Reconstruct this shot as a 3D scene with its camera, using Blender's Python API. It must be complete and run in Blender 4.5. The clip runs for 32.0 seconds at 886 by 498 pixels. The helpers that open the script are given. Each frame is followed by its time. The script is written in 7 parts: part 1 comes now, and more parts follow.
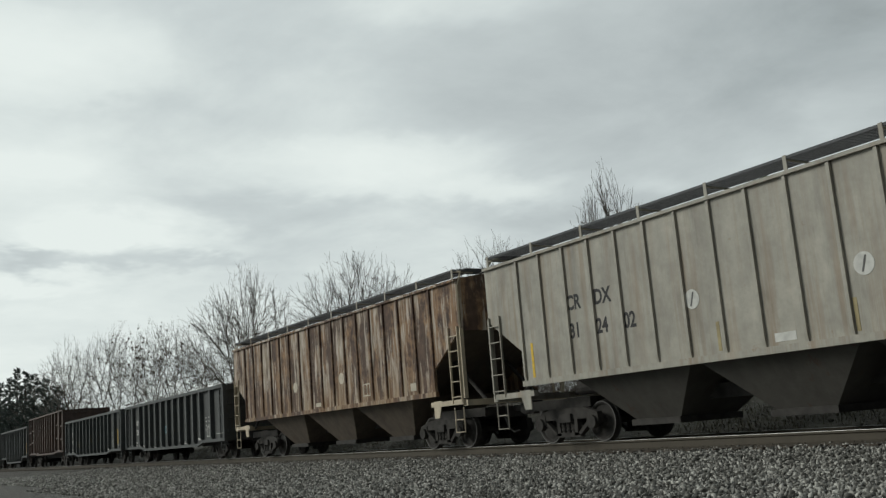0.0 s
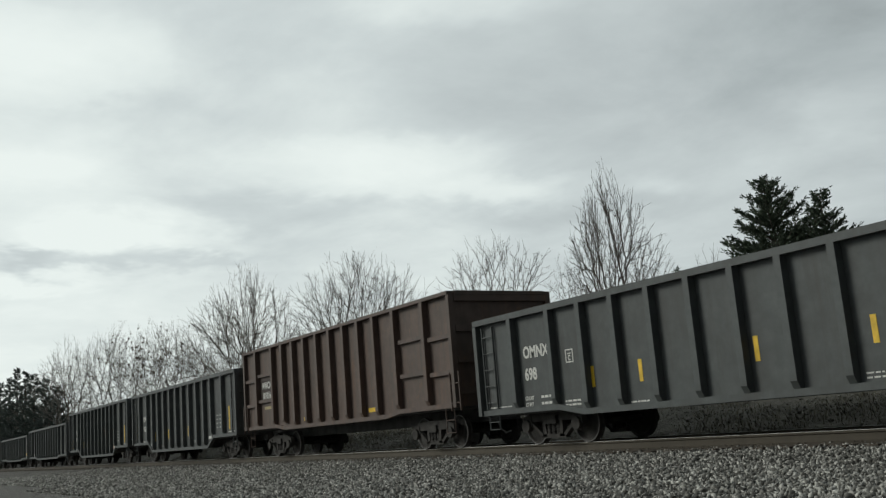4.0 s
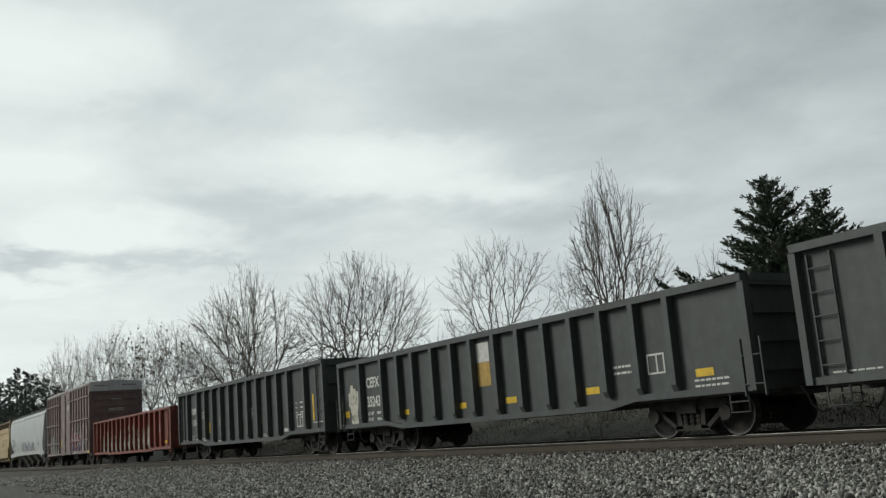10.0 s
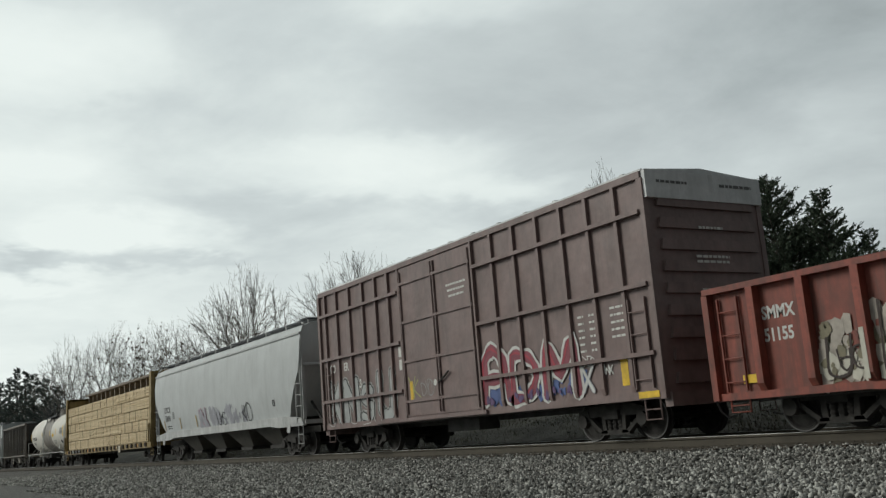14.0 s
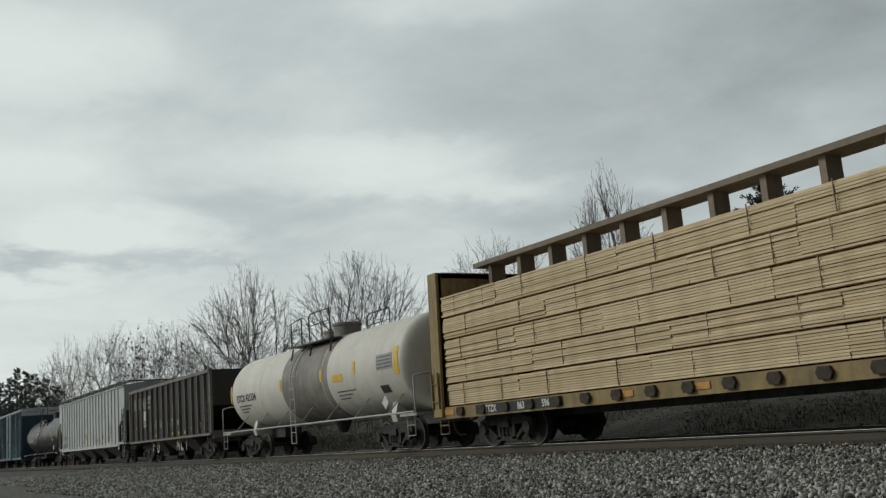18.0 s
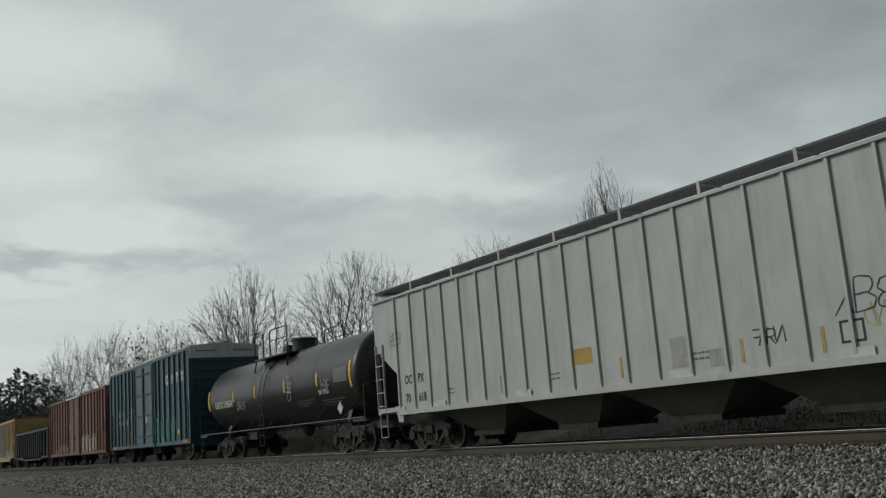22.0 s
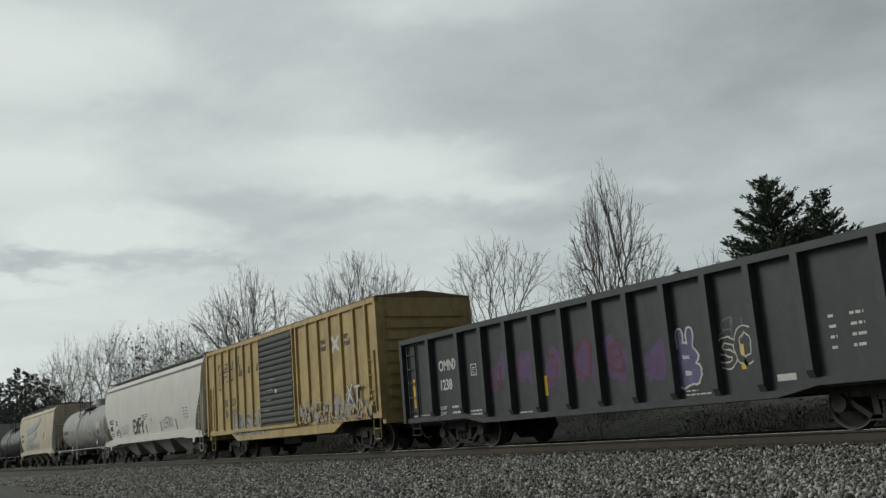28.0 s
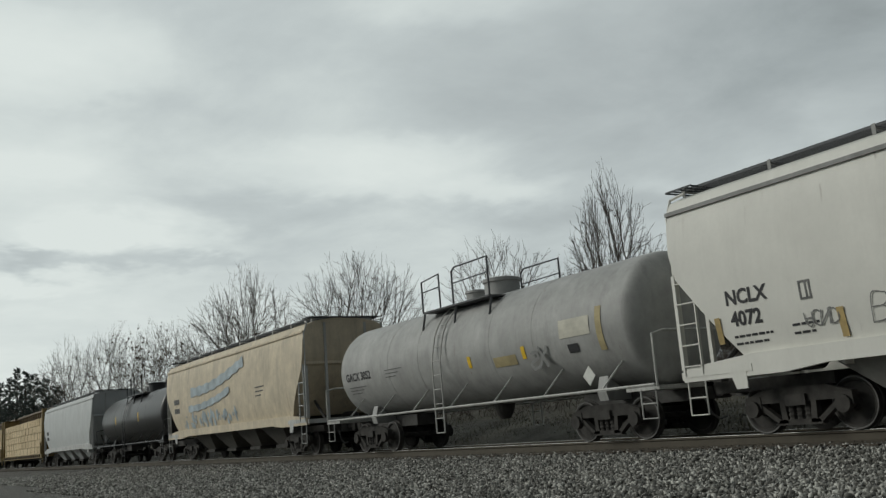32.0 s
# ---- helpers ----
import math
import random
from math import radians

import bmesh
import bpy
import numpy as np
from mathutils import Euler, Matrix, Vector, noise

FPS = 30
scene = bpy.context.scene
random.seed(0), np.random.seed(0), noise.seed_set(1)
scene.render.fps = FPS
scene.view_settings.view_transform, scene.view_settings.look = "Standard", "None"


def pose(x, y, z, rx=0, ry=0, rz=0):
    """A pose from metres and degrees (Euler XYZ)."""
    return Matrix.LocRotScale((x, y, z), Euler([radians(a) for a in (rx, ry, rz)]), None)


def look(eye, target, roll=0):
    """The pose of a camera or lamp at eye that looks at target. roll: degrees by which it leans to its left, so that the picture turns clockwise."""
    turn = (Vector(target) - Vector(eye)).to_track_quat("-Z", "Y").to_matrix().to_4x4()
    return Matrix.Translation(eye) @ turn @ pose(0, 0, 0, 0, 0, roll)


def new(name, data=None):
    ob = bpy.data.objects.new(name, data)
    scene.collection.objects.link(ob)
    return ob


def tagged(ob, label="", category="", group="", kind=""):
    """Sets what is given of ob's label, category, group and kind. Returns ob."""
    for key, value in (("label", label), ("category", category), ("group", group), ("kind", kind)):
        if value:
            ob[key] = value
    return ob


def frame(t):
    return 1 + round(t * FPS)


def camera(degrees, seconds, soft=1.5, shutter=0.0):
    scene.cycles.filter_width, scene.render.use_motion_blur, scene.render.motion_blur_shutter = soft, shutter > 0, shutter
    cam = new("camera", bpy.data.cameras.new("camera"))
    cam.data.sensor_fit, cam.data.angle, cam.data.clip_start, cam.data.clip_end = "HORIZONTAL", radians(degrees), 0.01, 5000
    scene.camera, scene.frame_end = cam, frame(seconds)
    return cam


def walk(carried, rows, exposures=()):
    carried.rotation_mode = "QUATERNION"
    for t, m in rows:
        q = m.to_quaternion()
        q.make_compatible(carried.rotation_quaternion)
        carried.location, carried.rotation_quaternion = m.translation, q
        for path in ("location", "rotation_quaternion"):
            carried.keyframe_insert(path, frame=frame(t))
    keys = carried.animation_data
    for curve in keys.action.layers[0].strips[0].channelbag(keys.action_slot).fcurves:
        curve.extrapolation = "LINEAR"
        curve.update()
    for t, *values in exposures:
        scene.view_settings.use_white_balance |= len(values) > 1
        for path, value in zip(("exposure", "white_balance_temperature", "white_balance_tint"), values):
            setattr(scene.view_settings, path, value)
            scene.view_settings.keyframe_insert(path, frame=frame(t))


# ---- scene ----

# A freight train passes on the track; the camera stands still beside the ballast.
# x runs along the track in the train's direction, y away from the camera, z = 0 at the rail head.
EYE = (0.0, 0.0, 0.515)
HEAD, TILT, LEAN = radians(31.95), radians(10.54), -4.54
AIM = (EYE[0] - math.cos(HEAD) * math.cos(TILT), EYE[1] + math.sin(HEAD) * math.cos(TILT), EYE[2] + math.sin(TILT))
cam = camera(49.4, 32.0, soft=1.35)
walk(cam, [(0, look(EYE, AIM, LEAN)), (32, look(EYE, AIM, LEAN))],
     exposures=[(0, 0.06, 6400, 5), (2.0, 0.12, 6400, 5), (14.0, 0.13, 6400, 5), (16.5, 0.12, 6400, 5), (19.0, -0.24, 6400, 5), (22.0, -0.27, 6400, 5),
                (25.0, -0.10, 6400, 5), (28.0, -0.13, 6400, 5), (31.0, -0.02, 6400, 5), (32, -0.1, 6400, 5)])

TRACK_Y = 14.18      # centre line of the train's track

# ---------------------------------------------------------------- world and sun
SUN_ELEV, SUN_AZ = radians(28), radians(215)


def make_world():
    w = bpy.data.worlds.new("overcast_sky")
    scene.world = w
    w.use_nodes = True
    nt = w.node_tree
    n, l = nt.nodes, nt.links
    n.clear()
    out = n.new("ShaderNodeOutputWorld")
    sky = n.new("ShaderNodeTexSky")
    sky.sky_type, sky.sun_disc = 'NISHITA', False
    sky.sun_elevation, sky.sun_rotation = SUN_ELEV, SUN_AZ
    bg_sky = n.new("ShaderNodeBackground")
    bg_sky.inputs[1].default_value = 0.08
    l.new(sky.outputs[0], bg_sky.inputs[0])
    tc = n.new("ShaderNodeTexCoord")
    sep = n.new("ShaderNodeSeparateXYZ")
    l.new(tc.outputs["Generated"], sep.inputs[0])

    def math_node(op, a, b):
        m = n.new("ShaderNodeMath")
        m.operation = op
        for i, v in enumerate((a, b)):
            if isinstance(v, (int, float)):
                m.inputs[i].default_value = v
            else:
                l.new(v, m.inputs[i])
        return m.outputs[0]

    up = math_node('MAXIMUM', sep.outputs[2], 0.0)
    den = math_node('ADD', up, 0.16)
    comb = n.new("ShaderNodeCombineXYZ")
    l.new(math_node('DIVIDE', sep.outputs[0], den), comb.inputs[0])
    l.new(math_node('DIVIDE', sep.outputs[1], den), comb.inputs[1])

    def cloud(scale, detail, shift, rough=0.5):
        mp = n.new("ShaderNodeMapping")
        mp.inputs["Location"].default_value = shift
        l.new(comb.outputs[0], mp.inputs[0])
        t = n.new("ShaderNodeTexNoise")
        t.inputs["Scale"].default_value = scale
        t.inputs["Detail"].default_value = detail
        t.inputs["Roughness"].default_value = rough
        t.inputs["Distortion"].default_value = 0.25
        l.new(mp.outputs[0], t.inputs["Vector"])
        return t.outputs["Fac"]

    big = cloud(0.55, 2, (3.1, 1.7, 0))
    mid = cloud(1.9, 6, (7.3, 2.4, 0), 0.6)
    mix = math_node('ADD', math_node('MULTIPLY', big, 0.45), math_node('MULTIPLY', mid, 0.55))
    # the cloud deck is thinner and brighter towards the hidden sun, down the line
    glow = math_node('SUBTRACT', math_node('MULTIPLY', sep.outputs[0], -0.42), 0.138)
    val = math_node('ADD', math_node('MULTIPLY', mix, 0.62), math_node('ADD', glow, 0.195))
    # breaks and thick rolls in the deck: bearing, height, half widths, strength
    az = math_node('ARCTAN2', sep.outputs[1], math_node('MULTIPLY', sep.outputs[0], -1.0))
    el = math_node('ARCSINE', sep.outputs[2], 0.0)
    curl = cloud(2.6, 4, (1.3, 5.2, 0), 0.6)
    curl2 = cloud(3.1, 4, (9.3, 0.2, 0), 0.6)
    plan = n.new("ShaderNodeCombineXYZ")
    l.new(math_node('ADD', az, math_node('MULTIPLY', math_node('SUBTRACT', curl, 0.5), 0.16)), plan.inputs[0])
    l.new(math_node('ADD', el, math_node('MULTIPLY', math_node('SUBTRACT', curl2, 0.5), 0.07)), plan.inputs[1])
    for a, e, wa, we, k in ((0.17, 0.385, 0.14, 0.055, 0.15), (0.135, 0.275, 0.08, 0.034, 0.12), (0.215, 0.213, 0.11, 0.028, 0.19), (0.12, 0.168, 0.10, 0.012, 0.12),
                            (0.14, 0.135, 0.12, 0.02, 0.07), (0.50, 0.276, 0.15, 0.034, 0.16), (0.58, 0.243, 0.13, 0.016, 0.10), (0.65, 0.235, 0.05, 0.022, 0.05),
                            (0.80, 0.226, 0.05, 0.016, 0.06), (0.59, 0.43, 0.12, 0.025, 0.08), (0.13, 0.09, 0.10, 0.03, 0.10), (0.98, 0.272, 0.06, 0.035, 0.06),
                            (0.22, 0.188, 0.13, 0.014, -0.15), (0.13, 0.193, 0.05, 0.010, -0.10), (0.37, 0.232, 0.15, 0.026, -0.07), (0.85, 0.34, 0.32, 0.10, -0.05),
                            (0.27, 0.33, 0.10, 0.03, -0.06), (0.70, 0.207, 0.2, 0.018, -0.05)):
        sub = n.new("ShaderNodeVectorMath")
        sub.operation = 'SUBTRACT'
        l.new(plan.outputs[0], sub.inputs[0])
        sub.inputs[1].default_value = (a, e, 0)
        div = n.new("ShaderNodeVectorMath")
        div.operation = 'DIVIDE'
        l.new(sub.outputs[0], div.inputs[0])
        div.inputs[1].default_value = (wa * 1.5, we * 1.5, 1)
        far = n.new("ShaderNodeVectorMath")
        far.operation = 'LENGTH'
        l.new(div.outputs[0], far.inputs[0])
        mr = n.new("ShaderNodeMapRange")
        mr.interpolation_type = 'SMOOTHERSTEP'
        mr.inputs[1].default_value, mr.inputs[2].default_value = 1.0, 0.0
        mr.inputs[3].default_value, mr.inputs[4].default_value = 0.0, k * 1.1
        l.new(far.outputs["Value"], mr.inputs[0])
        val = math_node('ADD', val, mr.outputs[0])
    ramp = n.new("ShaderNodeValToRGB")
    el = ramp.color_ramp.elements
    el[0].position, el[0].color = 0.28, (0.15, 0.16, 0.165, 1)
    el[1].position, el[1].color = 0.90, (0.80, 0.83, 0.81, 1)
    for at, c in ((0.48, (0.38, 0.41, 0.42, 1)), (0.56, (0.46, 0.49, 0.50, 1)), (0.68, (0.58, 0.615, 0.62, 1)), (0.78, (0.71, 0.745, 0.735, 1))):
        el.new(at).color = c
    l.new(val, ramp.inputs[0])
    bg = n.new("ShaderNodeBackground")
    bg.inputs[1].default_value = 1.0
    l.new(ramp.outputs[0], bg.inputs[0])
    ms = n.new("ShaderNodeMixShader")
    ms.inputs[0].default_value = 0.97
    l.new(bg_sky.outputs[0], ms.inputs[1])
    l.new(bg.outputs[0], ms.inputs[2])
    l.new(ms.outputs[0], out.inputs[0])


make_world()
sun_data = bpy.data.lights.new("sun", 'SUN')
sun_data.energy, sun_data.angle, sun_data.color = 1.42, radians(25), (1.0, 0.96, 0.9)
sun = new("sun", sun_data)
sun.matrix_basis = look((-26, -22, 25), (0, 15, 0))

# ---------------------------------------------------------------- materials
MATS = {}


class Nodes:
    """A small wrapper to write node materials shortly."""

    def __init__(self, name):
        self.mat = bpy.data.materials.new(name)
        self.mat.use_nodes = True
        self.nt = self.mat.node_tree
        self.bsdf = self.nt.nodes["Principled BSDF"]
        self.tc = self.nt.nodes.new("ShaderNodeTexCoord")

    def link(self, a, b):
        self.nt.links.new(a, b)

    def coord(self, scale=(1, 1, 1), kind="Object"):
        m = self.nt.nodes.new("ShaderNodeMapping")
        m.inputs["Scale"].default_value = scale
        self.link(self.tc.outputs[kind], m.inputs[0])
        return m.outputs[0]

    def noise(self, vec, scale, detail=3, rough=0.55):
        t = self.nt.nodes.new("ShaderNodeTexNoise")
        t.inputs["Scale"].default_value = scale
        t.inputs["Detail"].default_value = detail
        t.inputs["Roughness"].default_value = rough
        self.link(vec, t.inputs["Vector"])
        return t.outputs["Fac"]

    def voronoi(self, vec, scale, out="Distance"):
        t = self.nt.nodes.new("ShaderNodeTexVoronoi")
        t.inputs["Scale"].default_value = scale
        self.link(vec, t.inputs["Vector"])
        return t.outputs[out]

    def ramp(self, fac, a, b, ca=(0, 0, 0, 1), cb=(1, 1, 1, 1)):
        r = self.nt.nodes.new("ShaderNodeValToRGB")
        e = r.color_ramp.elements
        e[0].position, e[0].color, e[1].position, e[1].color = a, ca, b, cb
        self.link(fac, r.inputs[0])
        return r.outputs[0]

    def mix(self, fac, a, b, mode='MIX'):
        m = self.nt.nodes.new("ShaderNodeMix")
        m.data_type, m.blend_type = 'RGBA', mode
        for sock, v in ((m.inputs[0], fac), (m.inputs[6], a), (m.inputs[7], b)):
            if isinstance(v, (int, float)):
                sock.default_value = v
            elif isinstance(v, tuple):
                sock.default_value = (*v[:3], 1)
            else:
                self.link(v, sock)
        return m.outputs[2]

    def bump(self, height, strength=0.3, dist=0.01):
        b = self.nt.nodes.new("ShaderNodeBump")
        b.inputs["Strength"].default_value, b.inputs["Distance"].default_value = strength, dist
        self.link(height, b.inputs["Height"])
        self.link(b.outputs[0], self.bsdf.inputs["Normal"])

    def random(self):
        return self.nt.nodes.new("ShaderNodeObjectInfo").outputs["Random"]

    def done(self, color, rough=0.6, metal=0.0):
        if isinstance(color, tuple):
            self.bsdf.inputs["Base Color"].default_value = (*color[:3], 1)
        else:
            self.link(color, self.bsdf.inputs["Base Color"])
        self.bsdf.inputs["Roughness"].default_value = rough
        self.bsdf.inputs["Metallic"].default_value = metal
        return self.mat


def shade(c, k):
    return tuple(min(1.0, v * k) for v in c)


RUST = (0.105, 0.042, 0.019)


def paint(name, base, rust=0.15, streak=0.3, dirt=0.4, rough=0.6, rust_color=RUST, dirt_color=(0.045, 0.04, 0.034), dent=0.0, even=False):
    """Railcar paint: uneven fading, vertical rust streaks, blotches and road dirt."""
    if name in MATS:
        return MATS[name]
    k = Nodes(name)
    fade = k.noise(k.coord(), 0.9, 4, 0.6)
    fine = k.noise(k.coord(), 14, 3)
    col = k.mix(k.ramp(fade, 0.3, 0.72), shade(base, 0.92 if even else 0.78), shade(base, 1.04 if even else 1.12))
    col = k.mix(k.ramp(fine, 0.35, 0.75), col, k.mix(0.15 if even else 0.5, col, shade(base, 0.8)))
    mid = k.noise(k.coord(), 3.4, 6, 0.62)
    col = k.mix(k.ramp(mid, 0.38, 0.66), k.mix(min(0.6, dirt) * (0.4 if even else 1), col, shade(base, 0.68)), k.mix(min(0.45, dirt * 0.8) * (0.4 if even else 1), col, shade(base, 1.22)))
    stain = k.noise(k.coord((3.0, 3.0, 0.35)), 1.0, 6, 0.7)
    col = k.mix(k.ramp(stain, 0.52, 0.64), col, k.mix(min(0.4, dirt * 0.6), col, dirt_color))
    runs = k.noise(k.coord((5.0, 5.0, 0.22)), 1.0, 5, 0.65)
    where = k.noise(k.coord((0.5, 0.5, 0.3)), 1.0, 2)
    both = k.mix(1.0, k.ramp(runs, 0.66 - 0.22 * streak, 0.82 - 0.15 * streak), k.ramp(where, 0.3, 0.62), 'MULTIPLY')
    if streak > 0:
        col = k.mix(k.mix(1.0, both, (0.85, 0.85, 0.85), 'MULTIPLY'), col, rust_color)
    if rust > 0:
        blot = k.noise(k.coord(), 2.6, 8, 0.7)
        col = k.mix(k.ramp(blot, 0.78 - 0.35 * rust, 0.86 - 0.25 * rust), col, rust_color)
    if dirt > 0:
        d = k.noise(k.coord((1.6, 1.6, 0.5)), 1.3, 6, 0.65)
        col = k.mix(k.mix(1.0, k.ramp(d, 0.35, 0.8), (dirt, dirt, dirt), 'MULTIPLY'), col, dirt_color)
    if dent:
        k.bump(k.noise(k.coord((1.0, 1.0, 0.8)), 1.7, 3, 0.45), dent, 0.12)
    else:
        k.bump(k.noise(k.coord(), 5, 4), 0.12, 0.02)
    MATS[name] = k.done(col, rough)
    return MATS[name]


def streaked_rust(name):
    """Old grey paint nearly lost to rust: runs of pale paint, orange rust and dark scale, ragged at their ends."""
    k = Nodes(name)
    fine = k.noise(k.coord((8.0, 8.0, 0.45)), 1.0, 7, 0.72)
    wide = k.noise(k.coord((2.1, 2.1, 0.35)), 1.0, 4, 0.62)
    mott = k.noise(k.coord(), 3.0, 8, 0.72)
    drift = k.noise(k.coord((1.2, 1.2, 0.9)), 0.8, 3, 0.5)

    def blend(a, b, f):
        m = k.nt.nodes.new("ShaderNodeMath")
        m.operation = 'MULTIPLY_ADD'
        k.link(b, m.inputs[0])
        m.inputs[1].default_value = f
        k.link(a, m.inputs[2])
        return m.outputs[0]

    dark = k.mix(k.ramp(mott, 0.36, 0.66), (0.062, 0.041, 0.032), (0.155, 0.098, 0.068))
    orange = k.mix(k.ramp(mott, 0.3, 0.7), (0.17, 0.095, 0.052), (0.34, 0.215, 0.12))
    pale = k.mix(k.ramp(k.noise(k.coord((4, 4, 1.0)), 1.6, 5), 0.38, 0.68), (0.30, 0.24, 0.18), (0.60, 0.54, 0.46))
    col = k.mix(k.ramp(blend(wide, mott, 0.5), 0.70, 0.82), dark, orange)
    col = k.mix(k.ramp(blend(blend(fine, wide, 0.55), drift, 0.35), 0.952, 1.03), col, pale)
    # rust thrown up from the track has eaten the lower part of the sheets most
    sep = k.nt.nodes.new("ShaderNodeSeparateXYZ")
    k.link(k.coord(), sep.inputs[0])
    low = k.nt.nodes.new("ShaderNodeMapRange")
    low.inputs[1].default_value, low.inputs[2].default_value = 2.5, 1.5
    k.link(sep.outputs[2], low.inputs[0])
    tan = k.mix(k.ramp(fine, 0.42, 0.6), (0.14, 0.075, 0.04), (0.38, 0.27, 0.155))
    col = k.mix(k.mix(1.0, low.outputs[0], k.ramp(wide, 0.38, 0.62), 'MULTIPLY'), col, tan)
    k.bump(mott, 0.25, 0.02)
    MATS[name] = k.done(col, 0.8)
    return MATS[name]


def plain(name, base, rough=0.7, metal=0.0, var=0.25, scale=6.0):
    if name in MATS:
        return MATS[name]
    k = Nodes(name)
    a = k.noise(k.coord(), scale, 4)
    col = k.mix(k.ramp(a, 0.3, 0.7), shade(base, 1 - var), shade(base, 1 + var))
    k.bump(k.noise(k.coord(), scale * 8, 2), 0.15, 0.005)
    MATS[name] = k.done(col, rough, metal)
    return MATS[name]


def gravel_material():
    k = Nodes("ballast_ground")
    geo = k.nt.nodes.new("ShaderNodeNewGeometry")
    pos = geo.outputs["Position"]
    cell = k.voronoi(pos, 16, "Color")
    bw = k.nt.nodes.new("ShaderNodeRGBToBW")
    k.link(cell, bw.inputs[0])
    stone = k.mix(k.ramp(bw.outputs[0], 0.2, 0.8), (0.07, 0.067, 0.058), (0.25, 0.243, 0.213))
    dist = k.voronoi(pos, 16)
    # gaps between the stones are coloured near black, as the shade in them
    stone = k.mix(k.ramp(dist, 0.45, 0.75), stone, (0.02, 0.019, 0.017))
    patch = k.noise(pos, 0.25, 4)
    stone = k.mix(k.ramp(patch, 0.35, 0.7), k.mix(0.35, stone, (0.10, 0.095, 0.08)), stone)
    sep = k.nt.nodes.new("ShaderNodeSeparateXYZ")
    k.link(pos, sep.inputs[0])
    earth = k.mix(k.ramp(k.noise(pos, 1.2, 6), 0.3, 0.7), (0.05, 0.047, 0.036), (0.12, 0.112, 0.088))
    edge = k.nt.nodes.new("ShaderNodeMapRange")
    edge.inputs[1].default_value, edge.inputs[2].default_value = 17.4, 18.6
    wob = k.nt.nodes.new("ShaderNodeMath")
    wob.operation = 'MULTIPLY_ADD'
    k.link(k.noise(pos, 0.5, 4), wob.inputs[0])
    wob.inputs[1].default_value = 4.0
    k.link(sep.outputs[1], wob.inputs[2])
    k.link(wob.outputs[0], edge.inputs[0])
    col = k.mix(edge.outputs[0], stone, earth)
    k.bump(dist, 0.9, -0.03)
    return k.done(col, 0.95)


def stone_material(name, low, high, dust):
    k = Nodes(name)
    isl = k.nt.nodes.new("ShaderNodeNewGeometry").outputs["Random Per Island"]
    pw = k.nt.nodes.new("ShaderNodeMath")
    pw.operation = 'POWER'
    k.link(isl, pw.inputs[0])
    pw.inputs[1].default_value = 1.7
    col = k.mix(pw.outputs[0], low, high)
    col = k.mix(k.ramp(k.noise(k.coord(), 40, 3), 0.52, 0.78), col, dust)
    return k.done(col, 0.9)


def bark_material(name, a, b):
    k = Nodes(name)
    col = k.mix(k.ramp(k.noise(k.coord((3, 3, 0.6)), 2.0, 5), 0.3, 0.7), a, b)
    return k.done(col, 0.95)


def leaf_material(name, a, b):
    k = Nodes(name)
    isl = k.nt.nodes.new("ShaderNodeNewGeometry").outputs["Random Per Island"]
    return k.done(k.mix(isl, a, b), 0.8)


def lumber_material():
    k = Nodes("sawn_lumber")
    col = k.mix(k.random(), (0.60, 0.475, 0.285), (0.84, 0.70, 0.46))
    col = k.mix(k.ramp(k.noise(k.coord((0.8, 10, 14)), 3.0, 5), 0.35, 0.75), col, (0.48, 0.37, 0.22))
    return k.done(col, 0.8)


M_STEEL = plain("dark_cast_steel", (0.042, 0.039, 0.035), 0.85, 0.0, 0.4, 5)
M_FRAME = plain("side_frame_steel", (0.042, 0.039, 0.035), 0.9, 0.0, 0.4, 5)
M_RIM = plain("bright_wheel_rim", (0.13, 0.125, 0.12), 0.55, 0.3, 0.15, 9)
M_BLACK = plain("black_underframe", (0.066, 0.064, 0.06), 0.8, 0.0, 0.4, 3)
M_RAIL = paint("rusty_rail_side", (0.088, 0.075, 0.054), 0.12, 0.0, 0.35, 0.8)
M_RAILTOP = plain("polished_rail_head", (0.50, 0.50, 0.48), 0.45, 0.6, 0.1, 20)
M_TIE = plain("creosoted_tie", (0.06, 0.048, 0.036), 0.9, 0.0, 0.4, 4)
M_YELLOW = plain("yellow_reflective_tape", (0.72, 0.47, 0.03), 0.5, 0.0, 0.2, 6)
M_WHITE = plain("white_stencil_paint", (0.62, 0.62, 0.58), 0.7, 0.0, 0.15, 8)
M_BLACKINK = plain("black_stencil_paint", (0.03, 0.03, 0.032), 0.7, 0.0, 0.2, 8)
M_WHITEMETAL = paint("white_painted_steel", (0.55, 0.55, 0.52), 0.15, 0.2, 0.4)
M_GRATE = plain("galvanised_grating", (0.06, 0.064, 0.068), 0.6, 0.2, 0.3, 10)
M_FINES = plain("fouled_ballast_fines", (0.066, 0.056, 0.042), 0.95, 0.0, 0.45, 7)
M_GROUND = gravel_material()
M_STONE = stone_material("ballast_stone", (0.055, 0.053, 0.046), (0.60, 0.59, 0.54), (0.135, 0.14, 0.122))
M_BANKSTONE = stone_material("dirty_bank_stone", (0.09, 0.085, 0.072), (0.28, 0.27, 0.23), (0.12, 0.115, 0.095))
M_BARK = bark_material("grey_brown_bark", (0.055, 0.046, 0.038), (0.13, 0.112, 0.092))
M_TWIG = bark_material("thin_twigs", (0.055, 0.046, 0.038), (0.12, 0.103, 0.086))
# twigs of the distant trees, paled in colour to stand in for haze
M_HAZETWIG = bark_material("hazed_far_twigs", (0.15, 0.137, 0.122), (0.27, 0.25, 0.225))
